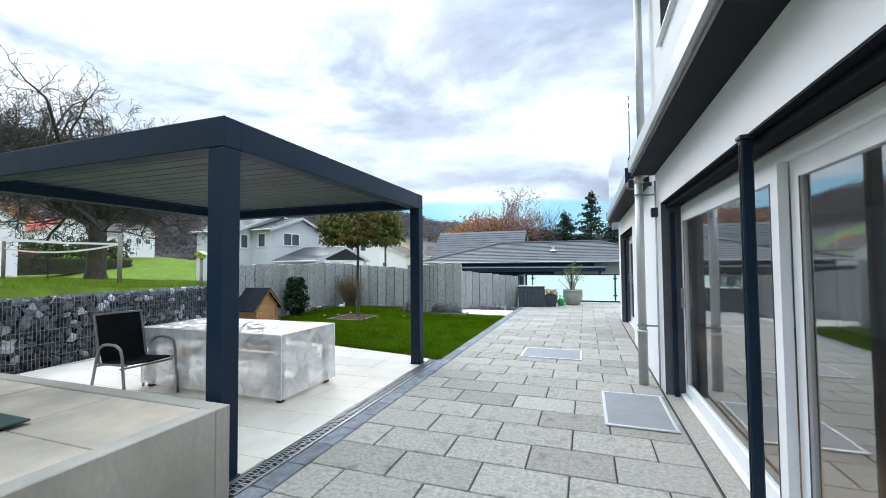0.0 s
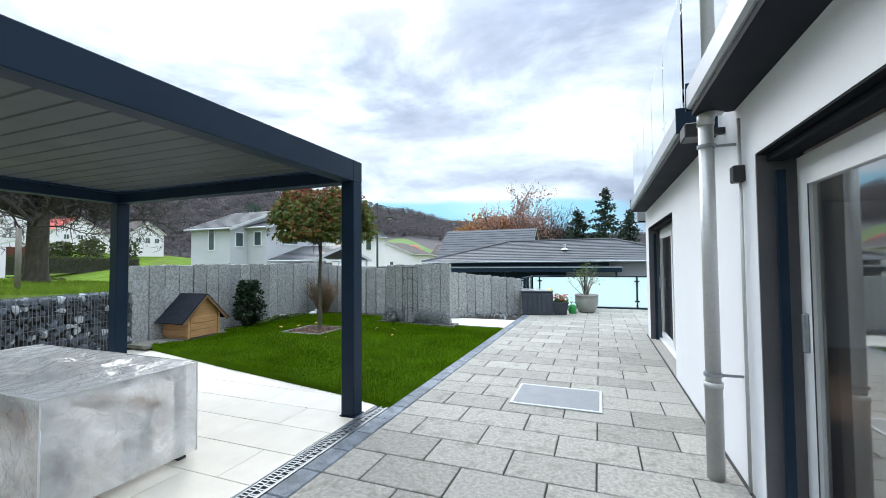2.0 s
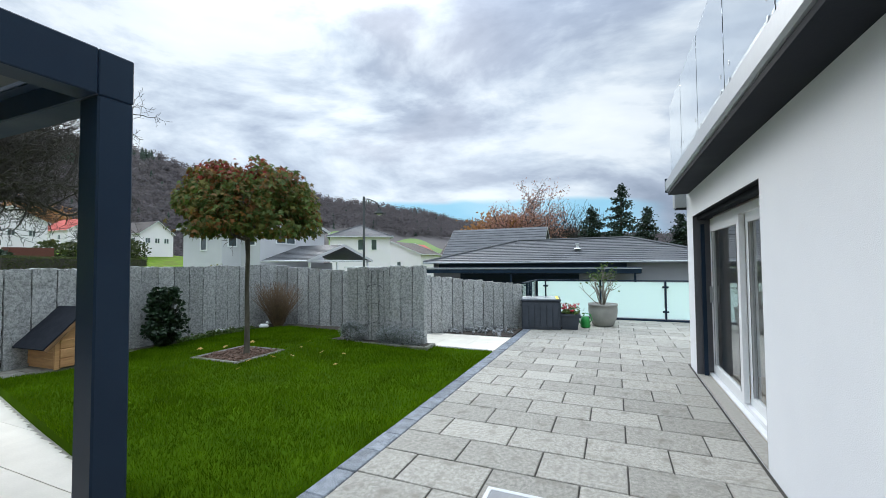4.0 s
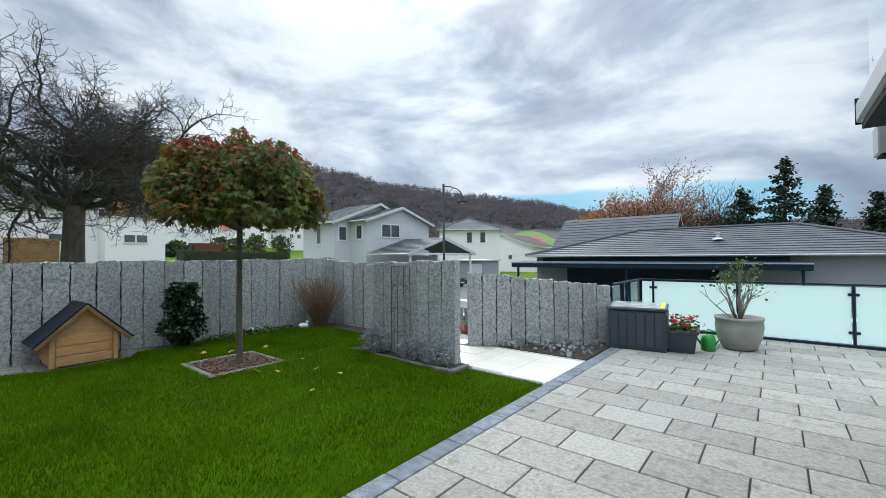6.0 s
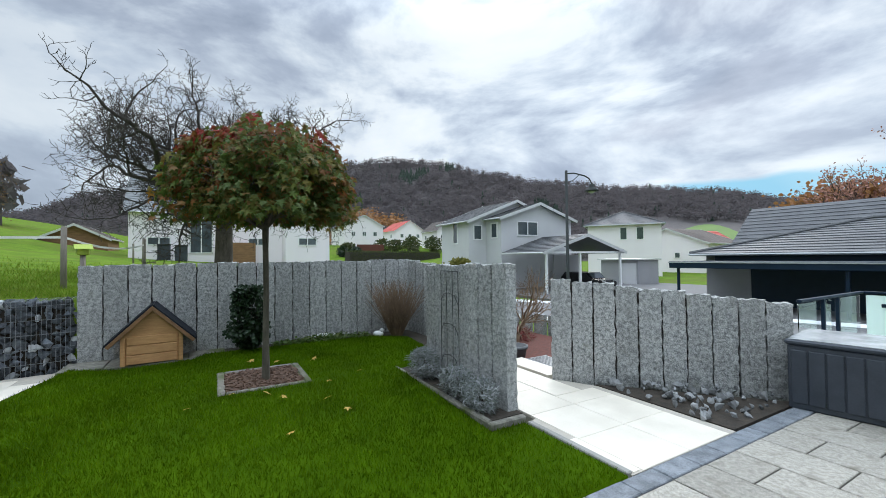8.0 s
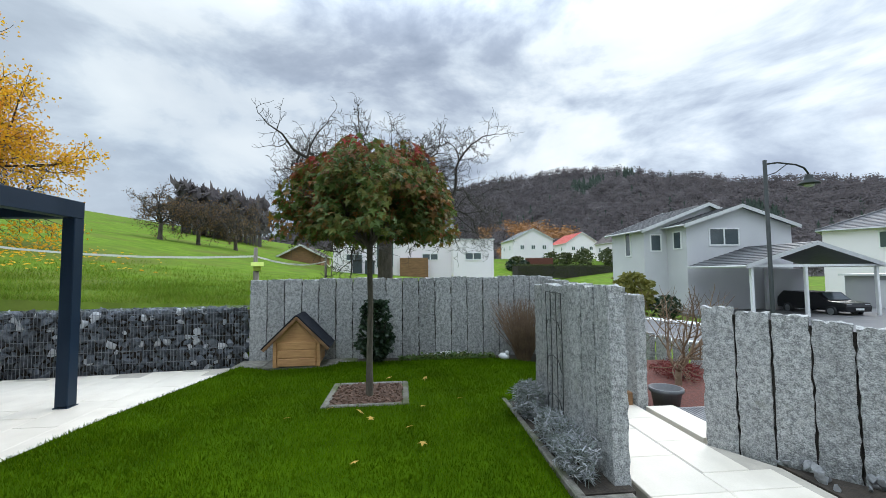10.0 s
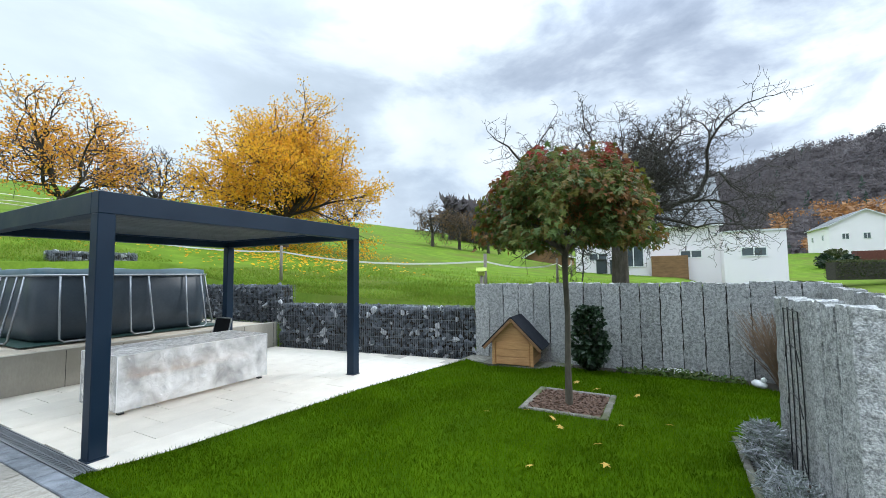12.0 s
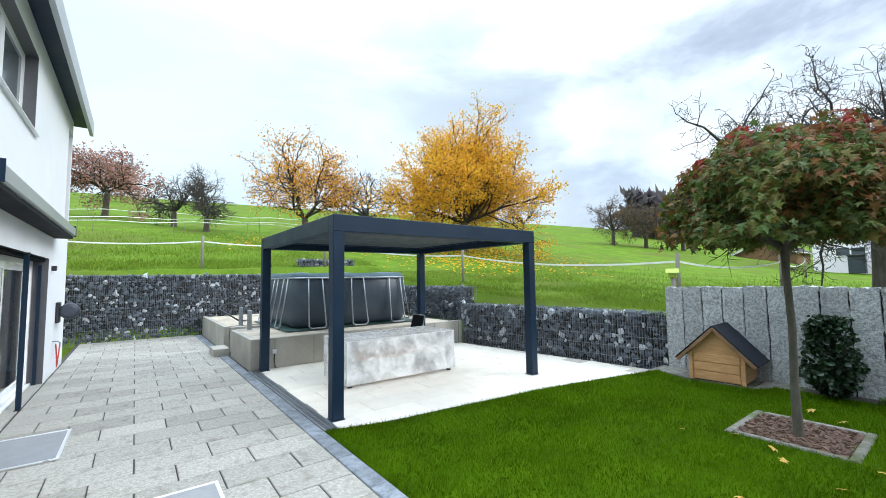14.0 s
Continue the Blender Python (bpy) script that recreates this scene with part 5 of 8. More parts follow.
def hose_reel():
    ob = thing("hose_reel", (WX, -0.55, 0.95), label="dark wall-mounted garden hose reel with teal cap", category="hose reel")
    part("bracket", Shape().soft(-0.06, -0.12, 0.0, -0.0005, 0.12, 0.4, 0.01), M["black"], ob)
    part("drum", Shape().lathe([(0.08, -0.12), (0.145, -0.11), (0.16, 0.0), (0.145, 0.11), (0.08, 0.12)], 20, pose(-0.20, 0, 0.22, 90, 0, 0)), M["darkblue_plastic"], ob, smooth=True)
    part("cap", Shape().lathe([(0.06, 0.0), (0.13, 0.0), (0.12, 0.03), (0.05, 0.035)], 18, pose(-0.20, -0.121, 0.22, 90, 0, 0)), M["teal_plastic"], ob, "teal plastic cap", smooth=True)
    tap = thing("garden_tap", (WX, -0.25, 0.62), label="wall tap with a looped red hose", category="tap")
    part("spout", Shape().tube([(-0.0005, 0, 0), (-0.08, 0, 0), (-0.11, 0, -0.03), (-0.11, 0, -0.07)], 0.012, 8), M["steel"], tap, smooth=True)
    part("hose_loop", Shape().tube([(-0.11, 0, -0.07), (-0.1, 0.03, -0.25), (-0.09, 0.06, -0.42), (-0.08, 0.0, -0.48), (-0.07, -0.06, -0.4), (-0.06, -0.05, -0.2), (-0.05, -0.02, -0.05)], 0.011, 8), M["red_plastic"], tap, "red hose", smooth=True)


hose_reel()


def upper_window():
    ob = thing("window_1", (WX, 2.38, 3.86), label="upper floor window with dark reveal and pale sill", category="window", kind="structure")
    L, H = 2.37, 1.14
    part("window_reveal", Shape().box(0.002, -0.001, 0, 0.2, 0.012, H).box(0.002, L - 0.012, 0, 0.2, L + 0.001, H).box(0.002, 0.012, H - 0.012, 0.2, L - 0.012, H + 0.001), M["reveal"], ob)
    fr = Shape()
    for a, b in ((0.013, L / 2), (L / 2, L - 0.013)):
        fr.box(0.14, a, 0.0, 0.2, a + 0.07, H - 0.013).box(0.14, b - 0.07, 0.0, 0.2, b, H - 0.013).box(0.14, a + 0.07, 0.0, 0.2, b - 0.07, 0.07).box(0.14, a + 0.07, H - 0.083, 0.2, b - 0.07, H - 0.013)
    part("window_frame", fr, M["white_frame"], ob)
    part("pane", Shape().box(0.165, 0.05, 0.05, 0.17, L - 0.05, H - 0.06), M["far_pane"], ob)
    part("window_sill", Shape().soft(-0.05, -0.03, -0.03, 0.14, L + 0.03, -0.001, 0.006), M["aluminium"], ob)
    o2 = thing("window_2", (WX, -1.6, 2.76), label="tall dark corner window of the upper floor", category="window", kind="structure")
    part("pane", Shape().box(0.1, 0.0, 0.0, 0.11, 0.55, 2.24), M["far_pane"], o2)
    part("window_frame", Shape().box(0.06, 0.0, 0, 0.12, 0.05, 2.24).box(0.06, 0.5, 0, 0.12, 0.55, 2.24), M["anthracite"], o2)


upper_window()


def balcony_rail():
    ob = thing("balcony_rail", (0.64, 5.9, 2.77), label="frameless clear glass balcony rail with steel point fixings", category="balcony rail")
    n = 5
    w = 5.15 / n
    for i in range(n):
        pn = part("glass_panel", Shape().soft(0, i * w + 0.008, 0.0, 0.016, (i + 1) * w - 0.008, 1.0, 0.002), CLEAR, ob)
        pn.visible_shadow = False
        for y in (i * w + 0.12, (i + 1) * w - 0.12):
            for z in (0.06, 0.18):
                part("fixing", Shape().lathe([(0.02, 0.0), (0.02, 0.014)], 10, pose(0.031, y, z, 0, -90, 0) @ pose(0, 0, 0.015)), M["steel"], ob)
    part("rail_foot", Shape().box(0.017, 0, -0.01, 0.08, 5.15, 0.07), M["fascia"], ob)


balcony_rail()


# ---- things on the terrace ----
def storage_box():
    ob = thing("storage_box", (-1.78, 14.30, 0), 9, "slate plastic garden storage box with painted pale sheen on the lid", "storage box")
    w, d, h = 0.45, 0.46, 0.69
    part("body", Shape().soft(-w + 0.02, -d + 0.02, 0.0, w - 0.02, d - 0.02, h - 0.05, 0.015), M["darkblue_plastic"], ob)
    for i in range(6):
        x = -w + 0.05 + i * (2 * w - 0.1) / 6
        part("panel_board", Shape().soft(x, -d + 0.004, 0.06, x + (2 * w - 0.1) / 6 - 0.012, -d + 0.0205, h - 0.1, 0.006), M["darkblue_plastic"], ob)
    for i in range(4):
        y = -d + 0.05 + i * (2 * d - 0.1) / 4
        part("panel_board", Shape().soft(w - 0.0205, y, 0.06, w - 0.004, y + (2 * d - 0.1) / 4 - 0.012, h - 0.1, 0.006), M["darkblue_plastic"], ob)
    lid = part("lid", Shape().soft(-w, -d, h - 0.049, w, d, h, 0.015), M["darkblue_plastic"], ob)
    # pale plate laid on the slate lid as its sky reflection
    part("lid_top", Shape().soft(-w + 0.03, -d + 0.03, h, w - 0.03, d - 0.03, h + 0.008, 0.003), M["lid_sheen"], lid, "pale lid surface with sky reflection in its colour")
    part("tape", Shape().soft(w - 0.11, -d + 0.02, h + 0.0085, w - 0.045, d - 0.02, h + 0.0125, 0.001), M["yellow"], lid, "yellow warning strip")


# pale base colour stands in for sky reflected on the dark lid
M["lid_sheen"] = surf("painted_lid_sheen", (0.34, 0.35, 0.36), (0.52, 0.53, 0.54), 4, 0.18, 0.15, 30)
storage_box()


def planter():
    ob = thing("flower_box", (-1.12, 14.25, 0), 6, "black square planter with red geraniums", "planter")
    w0, w1, h = 0.17, 0.215, 0.36
    sh = Shape()
    for q, z in ((w0, 0), (w1, h - 0.05), (w1 + 0.02, h - 0.05), (w1 + 0.02, h), (w1 - 0.01, h), (w1 - 0.03, h - 0.06)):
        sh.v += [(-q, -q, z), (q, -q, z), (q, q, z), (-q, q, z)]
    for r in range(5):
        sh.f += [(r * 4 + i, r * 4 + (i + 1) % 4, r * 4 + 4 + (i + 1) % 4, r * 4 + 4 + i) for i in range(4)]
    sh.f += [(3, 2, 1, 0), (20, 21, 22, 23)]
    part("pot", sh, M["darkblue_plastic"], ob)
    part("soil", Shape().box(-w1 + 0.03, -w1 + 0.03, h - 0.07, w1 - 0.03, w1 - 0.03, h - 0.03), M["dark_soil"], ob)
    rng = random.Random(8)
    lv = [spin((rng.gauss(0, 0.12), rng.gauss(0, 0.12), h - 0.02 + abs(rng.gauss(0, 0.07))), rng.uniform(0.04, 0.075), rng, 60) for _ in range(260)]
    part("foliage", scatter("foliage", LEAF["flower_leaf"], *LEAF_OVAL, lv), None, ob)
    fl = []
    for _ in range(15):
        cx, cy, cz = rng.gauss(-0.03, 0.13), rng.gauss(0, 0.11), h + rng.uniform(0.05, 0.2)
        fl += [spin((cx + rng.gauss(0, 0.018), cy + rng.gauss(0, 0.018), cz + rng.gauss(0, 0.014)), rng.uniform(0.025, 0.04), rng) for _ in range(14)]
    part("blossoms", scatter("blossoms", LEAF["flower"], *LEAF_OVAL, fl), None, ob, "red geranium blossoms")


planter()


def watering_can():
    ob = thing("watering_can", (-0.80, 14.55, 0), 165, "green plastic watering can", "watering can")
    part("body", Shape().lathe([(0.095, 0), (0.11, 0.02), (0.105, 0.16), (0.085, 0.24), (0.05, 0.26)], 20), M["green_plastic"], ob, smooth=True)
    part("spout", Shape().tube([(0.09, 0, 0.07), (0.16, 0, 0.16), (0.22, 0, 0.29)], [0.025, 0.018, 0.014], 8), M["green_plastic"], ob, smooth=True)
    part("handle", Shape().tube([(-0.09, 0, 0.1), (-0.16, 0, 0.2), (-0.12, 0, 0.31), (0.0, 0, 0.34), (0.04, 0, 0.26)], 0.012, 8), M["green_plastic"], ob, smooth=True)


watering_can()


def shrub_pot():
    ob = thing("plant_pot", (-0.42, 14.98, 0), 0, "round grey stone pot with a leggy shrub", "plant pot")
    part("pot", Shape().lathe([(0.20, 0.0), (0.24, 0.03), (0.315, 0.22), (0.335, 0.38), (0.325, 0.48), (0.34, 0.49), (0.34, 0.53), (0.30, 0.53), (0.29, 0.46)], 32), M["pot_stone"], ob, smooth=True)
    part("soil", Shape().lathe([(0.29, 0.45), (0.27, 0.475), (0.05, 0.49)], 20), M["dark_soil"], ob, smooth=True)
    rng = random.Random(21)
    tips = []
    for i in range(19):
        st = Shape()
        a = rng.uniform(0, 6.28)
        r = rng.uniform(0.15, 0.55) if i > 2 else 0.06
        hgt = rng.uniform(0.45, 0.8) if i > 2 else 0.95
        p = [(0.04 * math.cos(a), 0.04 * math.sin(a), 0.46)]
        for k in range(1, 5):
            f = k / 4
            p.append((r * f ** 0.8 * math.cos(a) + rng.gauss(0, 0.015), r * f ** 0.8 * math.sin(a) + rng.gauss(0, 0.015), 0.46 + hgt * f))
        st.tube(p, [0.013, 0.011, 0.009, 0.006, 0.004], 6)
        for k in (2, 3):
            q = Vector(p[k])
            e = q + Vector((rng.gauss(0, 0.12), rng.gauss(0, 0.12), rng.uniform(0.08, 0.2)))
            st.tube([q, (q + e) / 2 + Vector((0, 0, -0.01)), e], [0.006, 0.005, 0.003], 5)
            tips.append(e)
        tips.append(Vector(p[-1]))
        part("stem", st, M["wood_post"], ob, "bare pale stem")
    lv = []
    for t in tips:
        for _ in range(9 if t.z > 1.15 else 1):
            lv.append(spin(t + Vector((rng.gauss(0, 0.06), rng.gauss(0, 0.06), rng.gauss(0.02, 0.05))), rng.uniform(0.035, 0.065), rng, 70))
    part("leaves", scatter("leaves", LEAF["flower_leaf"], *LEAF_OVAL, lv), None, ob)


shrub_pot()


def glass_fence():
    ob = thing("glass_fence", (0, 16.2, 0), 0, "frosted glass terrace fence with dark steel posts", "glass fence")
    xs = [-1.95, -0.5, 1.05, 2.6]
    part("foot_rail", Shape().box(-2.2, -0.04, -0.02, 2.62, 0.06, 0.045), M["anthracite"], ob)
    for x in xs:
        po = part("post", Shape().soft(x - 0.02, -0.035, 0.045, x + 0.02, 0.0, 1.02, 0.004), M["anthracite"], ob)
        for z in (0.22, 0.85):
            part("clamp", Shape().soft(x - 0.07, -0.03, z, x + 0.07, 0.03, z + 0.045, 0.005), M["anthracite"], po)
    part("hand_rail", Shape().soft(-2.2, -0.02, 1.02, 2.62, 0.035, 1.05, 0.005), M["anthracite"], ob)
    for a, b in zip([-2.2] + xs[1:], xs[1:] + [2.62]):
        part("glass_panel", Shape().soft(a + 0.03, 0.005, 0.06, b - 0.03, 0.015, 1.0, 0.002), FROST, ob)
    side = thing("glass_fence", (-2.2, 14.3, 0), 90, "clear glass side panel with dark handrail", "glass fence")
    part("hand_rail", Shape().soft(0, -0.02, 1.02, 1.88, 0.03, 1.05, 0.005), M["anthracite"], side)
    for x in (0.62, 1.05):
        part("post", Shape().soft(x - 0.02, -0.02, 0.0, x + 0.02, 0.015, 1.02, 0.004), M["anthracite"], side)
    p = part("glass_panel", Shape().soft(0.02, 0.017, 0.06, 1.86, 0.027, 1.0, 0.002), CLEAR, side)
    p.visible_shadow = False


glass_fence()
for k, (x0, y0, x1, y1) in enumerate(((0.19, 3.90, 0.80, 4.92), (-0.965, 6.40, -0.035, 7.12))):
    g = thing("light_shaft_grate", (x0, y0, 0.003), label="flat grey mesh light shaft cover with pale metal frame", category="floor grate", group="light shaft covers")
    w, d = x1 - x0, y1 - y0
    part("frame", Shape().soft(0, 0, 0, w, 0.03, 0.014, 0.003).soft(0, d - 0.03, 0, w, d, 0.014, 0.003).soft(0, 0.03, 0, 0.03, d - 0.03, 0.014, 0.003).soft(w - 0.03, 0.03, 0, w, d - 0.03, 0.014, 0.003), M["aluminium"], g)
    part("mesh", Shape().box(0.03, 0.03, 0, w - 0.03, d - 0.03, 0.010), M["mat_mesh"], g, "fine grey insect mesh")
    for x in (0.05, w - 0.05):
        for y in (0.05, d - 0.05):
            part("screw", Shape().lathe([(0.008, 0.010), (0.006, 0.0125)], 8, pose(x, y, 0)), M["steel"], g)


# ---- trees ----
def grow(shape, tips, start, way, length, radius, level, rng, o):
    """A limb with its side limbs: o holds levels, bend, lift, spread, side counts and shrink."""
    n = 5 if level < 2 else 4
    pts, rad = [Vector(start)], [radius]
    d = Vector(way).normalized()
    for i in range(n):
        d = (d + Vector((rng.gauss(0, o["bend"]), rng.gauss(0, o["bend"]), rng.gauss(o["lift"], o["bend"])))).normalized()
        pts.append(pts[-1] + d * length / n)
        rad.append(radius * (1 - (1 - o["taper"]) * (i + 1) / n))
    shape.tube(pts, rad, o["sides"][min(level, len(o["sides"]) - 1)], cap=level == 0)
    if level >= o["levels"]:
        tips.append((pts[-1], d))
        tips.append((pts[len(pts) // 2], d))
        return
    k = o["count"][min(level, len(o["count"]) - 1)]
    for j in range(k):
        f = o["from"] + (1 - o["from"]) * (j + rng.random()) / k
        i = min(n - 1, int(f * n))
        p = pts[i].lerp(pts[i + 1], f * n - i)
        side = d.cross(Vector((rng.gauss(0, 1), rng.gauss(0, 1), rng.gauss(0, 1)))).normalized()
        nd = (d * (1 - o["spread"]) + side * o["spread"]).normalized()
        grow(shape, tips, p, nd, length * o["shrink"] * rng.uniform(0.75, 1.2), max(o["thin"], rad[i] * 0.6), level + 1, rng, o)
    grow(shape, tips, pts[-1], d, length * o["shrink"], max(o["thin"], rad[-1]), level + 1, rng, o)


BASE = {"levels": 4, "bend": 0.12, "lift": 0.03, "spread": 0.55, "count": [4, 3, 3, 2], "shrink": 0.66, "taper": 0.6, "sides": [8, 6, 5, 3, 3], "thin": 0.006, "from": 0.3}


def tree(name, x, y, z, trunk, radius, limbs, seed, label, opts=None, leaves=None, bark="bark", category="tree"):
    """trunk: height to the fork; limbs: rows of (yaw, rise, length, thickness). leaves: (material, shape, size, per tip, scatter)."""
    o = {**BASE, **(opts or {})}
    rng = random.Random(seed)
    ob = thing(name, (x, y, z), label=label, category=category)
    tr = Shape()
    lean = Vector((rng.gauss(0, 0.04), rng.gauss(0, 0.04), 1)) * trunk
    tr.tube([(0, 0, -0.3), (0, 0, 0.0), lean * 0.15, lean * 0.55, lean], [radius * 1.5, radius * 1.35, radius * 1.05, radius * 0.95, radius * 0.9], 10)
    part("trunk", tr, M[bark], ob, smooth=True)
    tips = []
    for yaw, rise, length, thick in limbs:
        sh = Shape()
        d = Vector((-math.sin(radians(yaw)) * math.cos(radians(rise)), math.cos(radians(yaw)) * math.cos(radians(rise)), math.sin(radians(rise))))
        grow(sh, tips, lean * rng.uniform(0.93, 0.99), d, length, thick, 0, rng, o)
        part("limb", sh, M["twig" if bark == "bark" else bark], ob)
    if leaves:
        mat, leaf, size, per, far = leaves
        pl = []
        for p, d in tips:
            for _ in range(per if per >= 1 else (1 if rng.random() < per else 0)):
                pl.append(spin(p + Vector((rng.gauss(0, far), rng.gauss(0, far), rng.gauss(0, far))), size * rng.uniform(0.7, 1.3), rng, 90))
        part("foliage", scatter("foliage", LEAF[mat], *leaf, pl), None, ob)["kind"] = "stuff"
    return ob, tips


def maple():
    x, y = -5.64, 9.26
    ob = thing("maple_tree", (x, y, 0.08), label="small globe maple with green and reddening leaves", category="tree")
    rng = random.Random(17)
    part("trunk", Shape().tube([(0, 0, -0.1), (0, 0, 0.02), (0.01, 0, 0.5), (-0.015, 0.01, 1.1), (0.01, 0.0, 1.6), (0, 0, 1.9)], [0.060, 0.048, 0.037, 0.034, 0.033, 0.040], 12), M["maple_bark"], ob, smooth=True)
    sh, tips = Shape(), []
    o = {**BASE, "levels": 3, "bend": 0.16, "lift": 0.05, "count": [3, 3, 2], "shrink": 0.62, "thin": 0.004}
    for i in range(11):
        yaw, rise = i * 360 / 11 + rng.uniform(-12, 12), rng.choice((12, 28, 48, 70))
        d = Vector((-math.sin(radians(yaw)) * math.cos(radians(rise)), math.cos(radians(yaw)) * math.cos(radians(rise)), math.sin(radians(rise))))
        sh = Shape()
        grow(sh, tips, (0, 0, 1.85), d, 0.55, 0.022, 0, rng, o)
        part("limb", sh, M["bark"], ob)
    green, bronze, red = [], [], []
    n = 0
    while n < 11500:
        a, u = rng.uniform(0, 6.283), rng.random() ** 0.36
        lump = 1 + 0.10 * math.sin(3 * a + 1.0) + 0.07 * math.sin(5 * a + 2.2) + 0.05 * math.sin(9 * a)
        k = rng.random()
        if k < 0.8:
            el = math.asin(rng.uniform(-0.05, 1.0))
            hx, hz = 1.06 * lump * math.cos(el) ** 0.75 * u, (0.10 + 0.86 * math.sin(el) * (1 + 0.10 * math.sin(4 * a + 3 * el) + 0.06 * math.sin(7 * a))) * u
        else:
            # drooping outer sprays
            hx, hz = 1.08 * lump * rng.uniform(0.55, 1.03), rng.uniform(-0.24, 0.12) * (0.6 + 0.4 * math.sin(6 * a) ** 2)
        p = Vector((hx * math.cos(a) + 0.02, hx * math.sin(a) + 0.05, 2.15 + hz))
        if noise.noise((p.x * 2.5, p.y * 2.5, p.z * 2.5 + 7)) < -0.17:
            continue
        m = pose(*p, rng.uniform(-100, -15), rng.uniform(-40, 40), math.degrees(a) - 90 + rng.uniform(-60, 60)) @ Matrix.Scale(rng.uniform(0.055, 0.10), 4)
        redness = smooth_step(2.66, 2.98, p.z) * (0.75 if p.x < 0.5 and noise.noise((p.x * 2, p.y * 2, 1)) > -0.1 else 0.2)
        turning = smooth_step(-0.05, 0.35, noise.noise((p.x * 1.5 + 4, p.y * 1.5, p.z * 1.9))) * 0.3 + smooth_step(2.35, 2.9, p.z) * 0.28
        (red if rng.random() < redness else bronze if rng.random() < turning else green).append(m)
        n += 1
    part("leaves", scatter("leaves", LEAF["maple"], *LEAF_STAR, green), None, ob, "green and bronze lobed leaves")
    part("bronze_leaves", scatter("bronze_leaves", LEAF["maple_bronze"], *LEAF_STAR, bronze), None, ob, "rust-brown turning leaves")
    part("red_leaves", scatter("red_leaves", LEAF["maple_red"], *LEAF_STAR, red), None, ob, "bright red lobed leaves")


maple()


def tree_bed():
    ob = thing("tree_bed", (-5.76, 9.24, 0.085), 0, "square mulch bed edged with grey stones round the maple", "flower bed")
    part("mulch", Shape().soft(-0.42, -0.42, -0.06, 0.42, 0.42, 0.012, 0.01), M["bark_mulch"], ob)
    for i, (a, b, c, d) in enumerate(((-0.5, -0.5, 0.5, -0.42), (-0.5, 0.42, 0.5, 0.5), (-0.5, -0.418, -0.42, 0.418), (0.42, -0.418, 0.5, 0.418))):
        part("edging_stone", Shape().soft(a, b, -0.06, c, d, 0.022, 0.012), M["edging"], ob)
    rng = random.Random(4)
    ch = [pose(rng.uniform(-0.4, 0.4), rng.uniform(-0.4, 0.4), 0.016, rng.uniform(-25, 25), rng.uniform(-25, 25), rng.uniform(0, 360)) @ Matrix.Diagonal((rng.uniform(0.02, 0.05), rng.uniform(0.01, 0.02), 0.008, 1)) for _ in range(420)]
    o = part("bark_litter", scatter("bark_litter", M["bark_mulch"], [(-1, -1, -1), (1, -1, -1), (1, 1, -1), (-1, 1, -1), (-1, -1, 1), (1, -1, 1), (1, 1, 1), (-1, 1, 1)], [(0, 3, 2, 1), (4, 5, 6, 7), (0, 1, 5, 4), (1, 2, 6, 5), (2, 3, 7, 6), (3, 0, 4, 7)], ch), None, ob)
    o["kind"] = "stuff"


tree_bed()


def bush(name, x, y, z, rx, ry, h, count, mat, leaf, size, label, seed, stems=6, pointed=0.0, category="shrub"):
    ob = thing(name, (x, y, z), label=label, category=category)
    rng = random.Random(seed)
    st = Shape()
    for i in range(stems):
        a = rng.uniform(0, 6.283)
        st.tube([(0, 0, -0.05), (rx * 0.3 * math.cos(a), ry * 0.3 * math.sin(a), h * 0.35), (rx * 0.6 * math.cos(a), ry * 0.6 * math.sin(a), h * 0.75)], [0.014, 0.01, 0.005], 5)
    part("stems", st, M["bark"], ob)
    pl = []
    while len(pl) < count:
        a, u, k = rng.uniform(0, 6.283), rng.random() ** 0.4, rng.random()
        r = math.sqrt(max(0, 1 - (2 * k - 1) ** 2)) if not pointed else min(1, 4 * k) * (1 - k * pointed)
        r *= 1 + 0.16 * math.sin(3 * a + seed) + 0.12 * math.sin(7 * a + 5 * k)
        p = Vector((rx * r * u * math.cos(a), ry * r * u * math.sin(a), k * h))
        if noise.noise((p.x * 5, p.y * 5, p.z * 5 + seed)) < -0.25:
            continue
        pl.append(spin(p, size * rng.uniform(0.7, 1.3), rng, 80))
    part("leaves", scatter("leaves", LEAF[mat], *leaf, pl), None, ob)


LEAF_SPIKE = ([(-0.07, 0, 0), (0.07, 0, 0), (0.05, 0.7, 0.05), (0, 1, 0.0), (-0.05, 0.7, 0.05)], [(0, 1, 2, 3), (0, 3, 4)])
bush("evergreen_bush", -7.62, 9.22, 0.08, 0.40, 0.36, 1.04, 3800, "holly", LEAF_OVAL, 0.062, "dark glossy evergreen bush against the stone fence", 31, pointed=0.5)
bush("lavender_bush", -4.85, 11.02, 0.06, 0.27, 0.16, 0.34, 2600, "lavender", LEAF_SPIKE, 0.065, "grey-green lavender bush by the stone slabs", 32)
bush("lavender_bush", -3.98, 11.02, 0.05, 0.31, 0.16, 0.33, 2800, "lavender", LEAF_SPIKE, 0.065, "grey-green lavender bush by the stone slabs", 33)
bush("lavender_bush", -3.58, 11.02, 0.05, 0.22, 0.18, 0.30, 1600, "lavender", LEAF_SPIKE, 0.06, "small grey lavender plant at the slab end", 34)


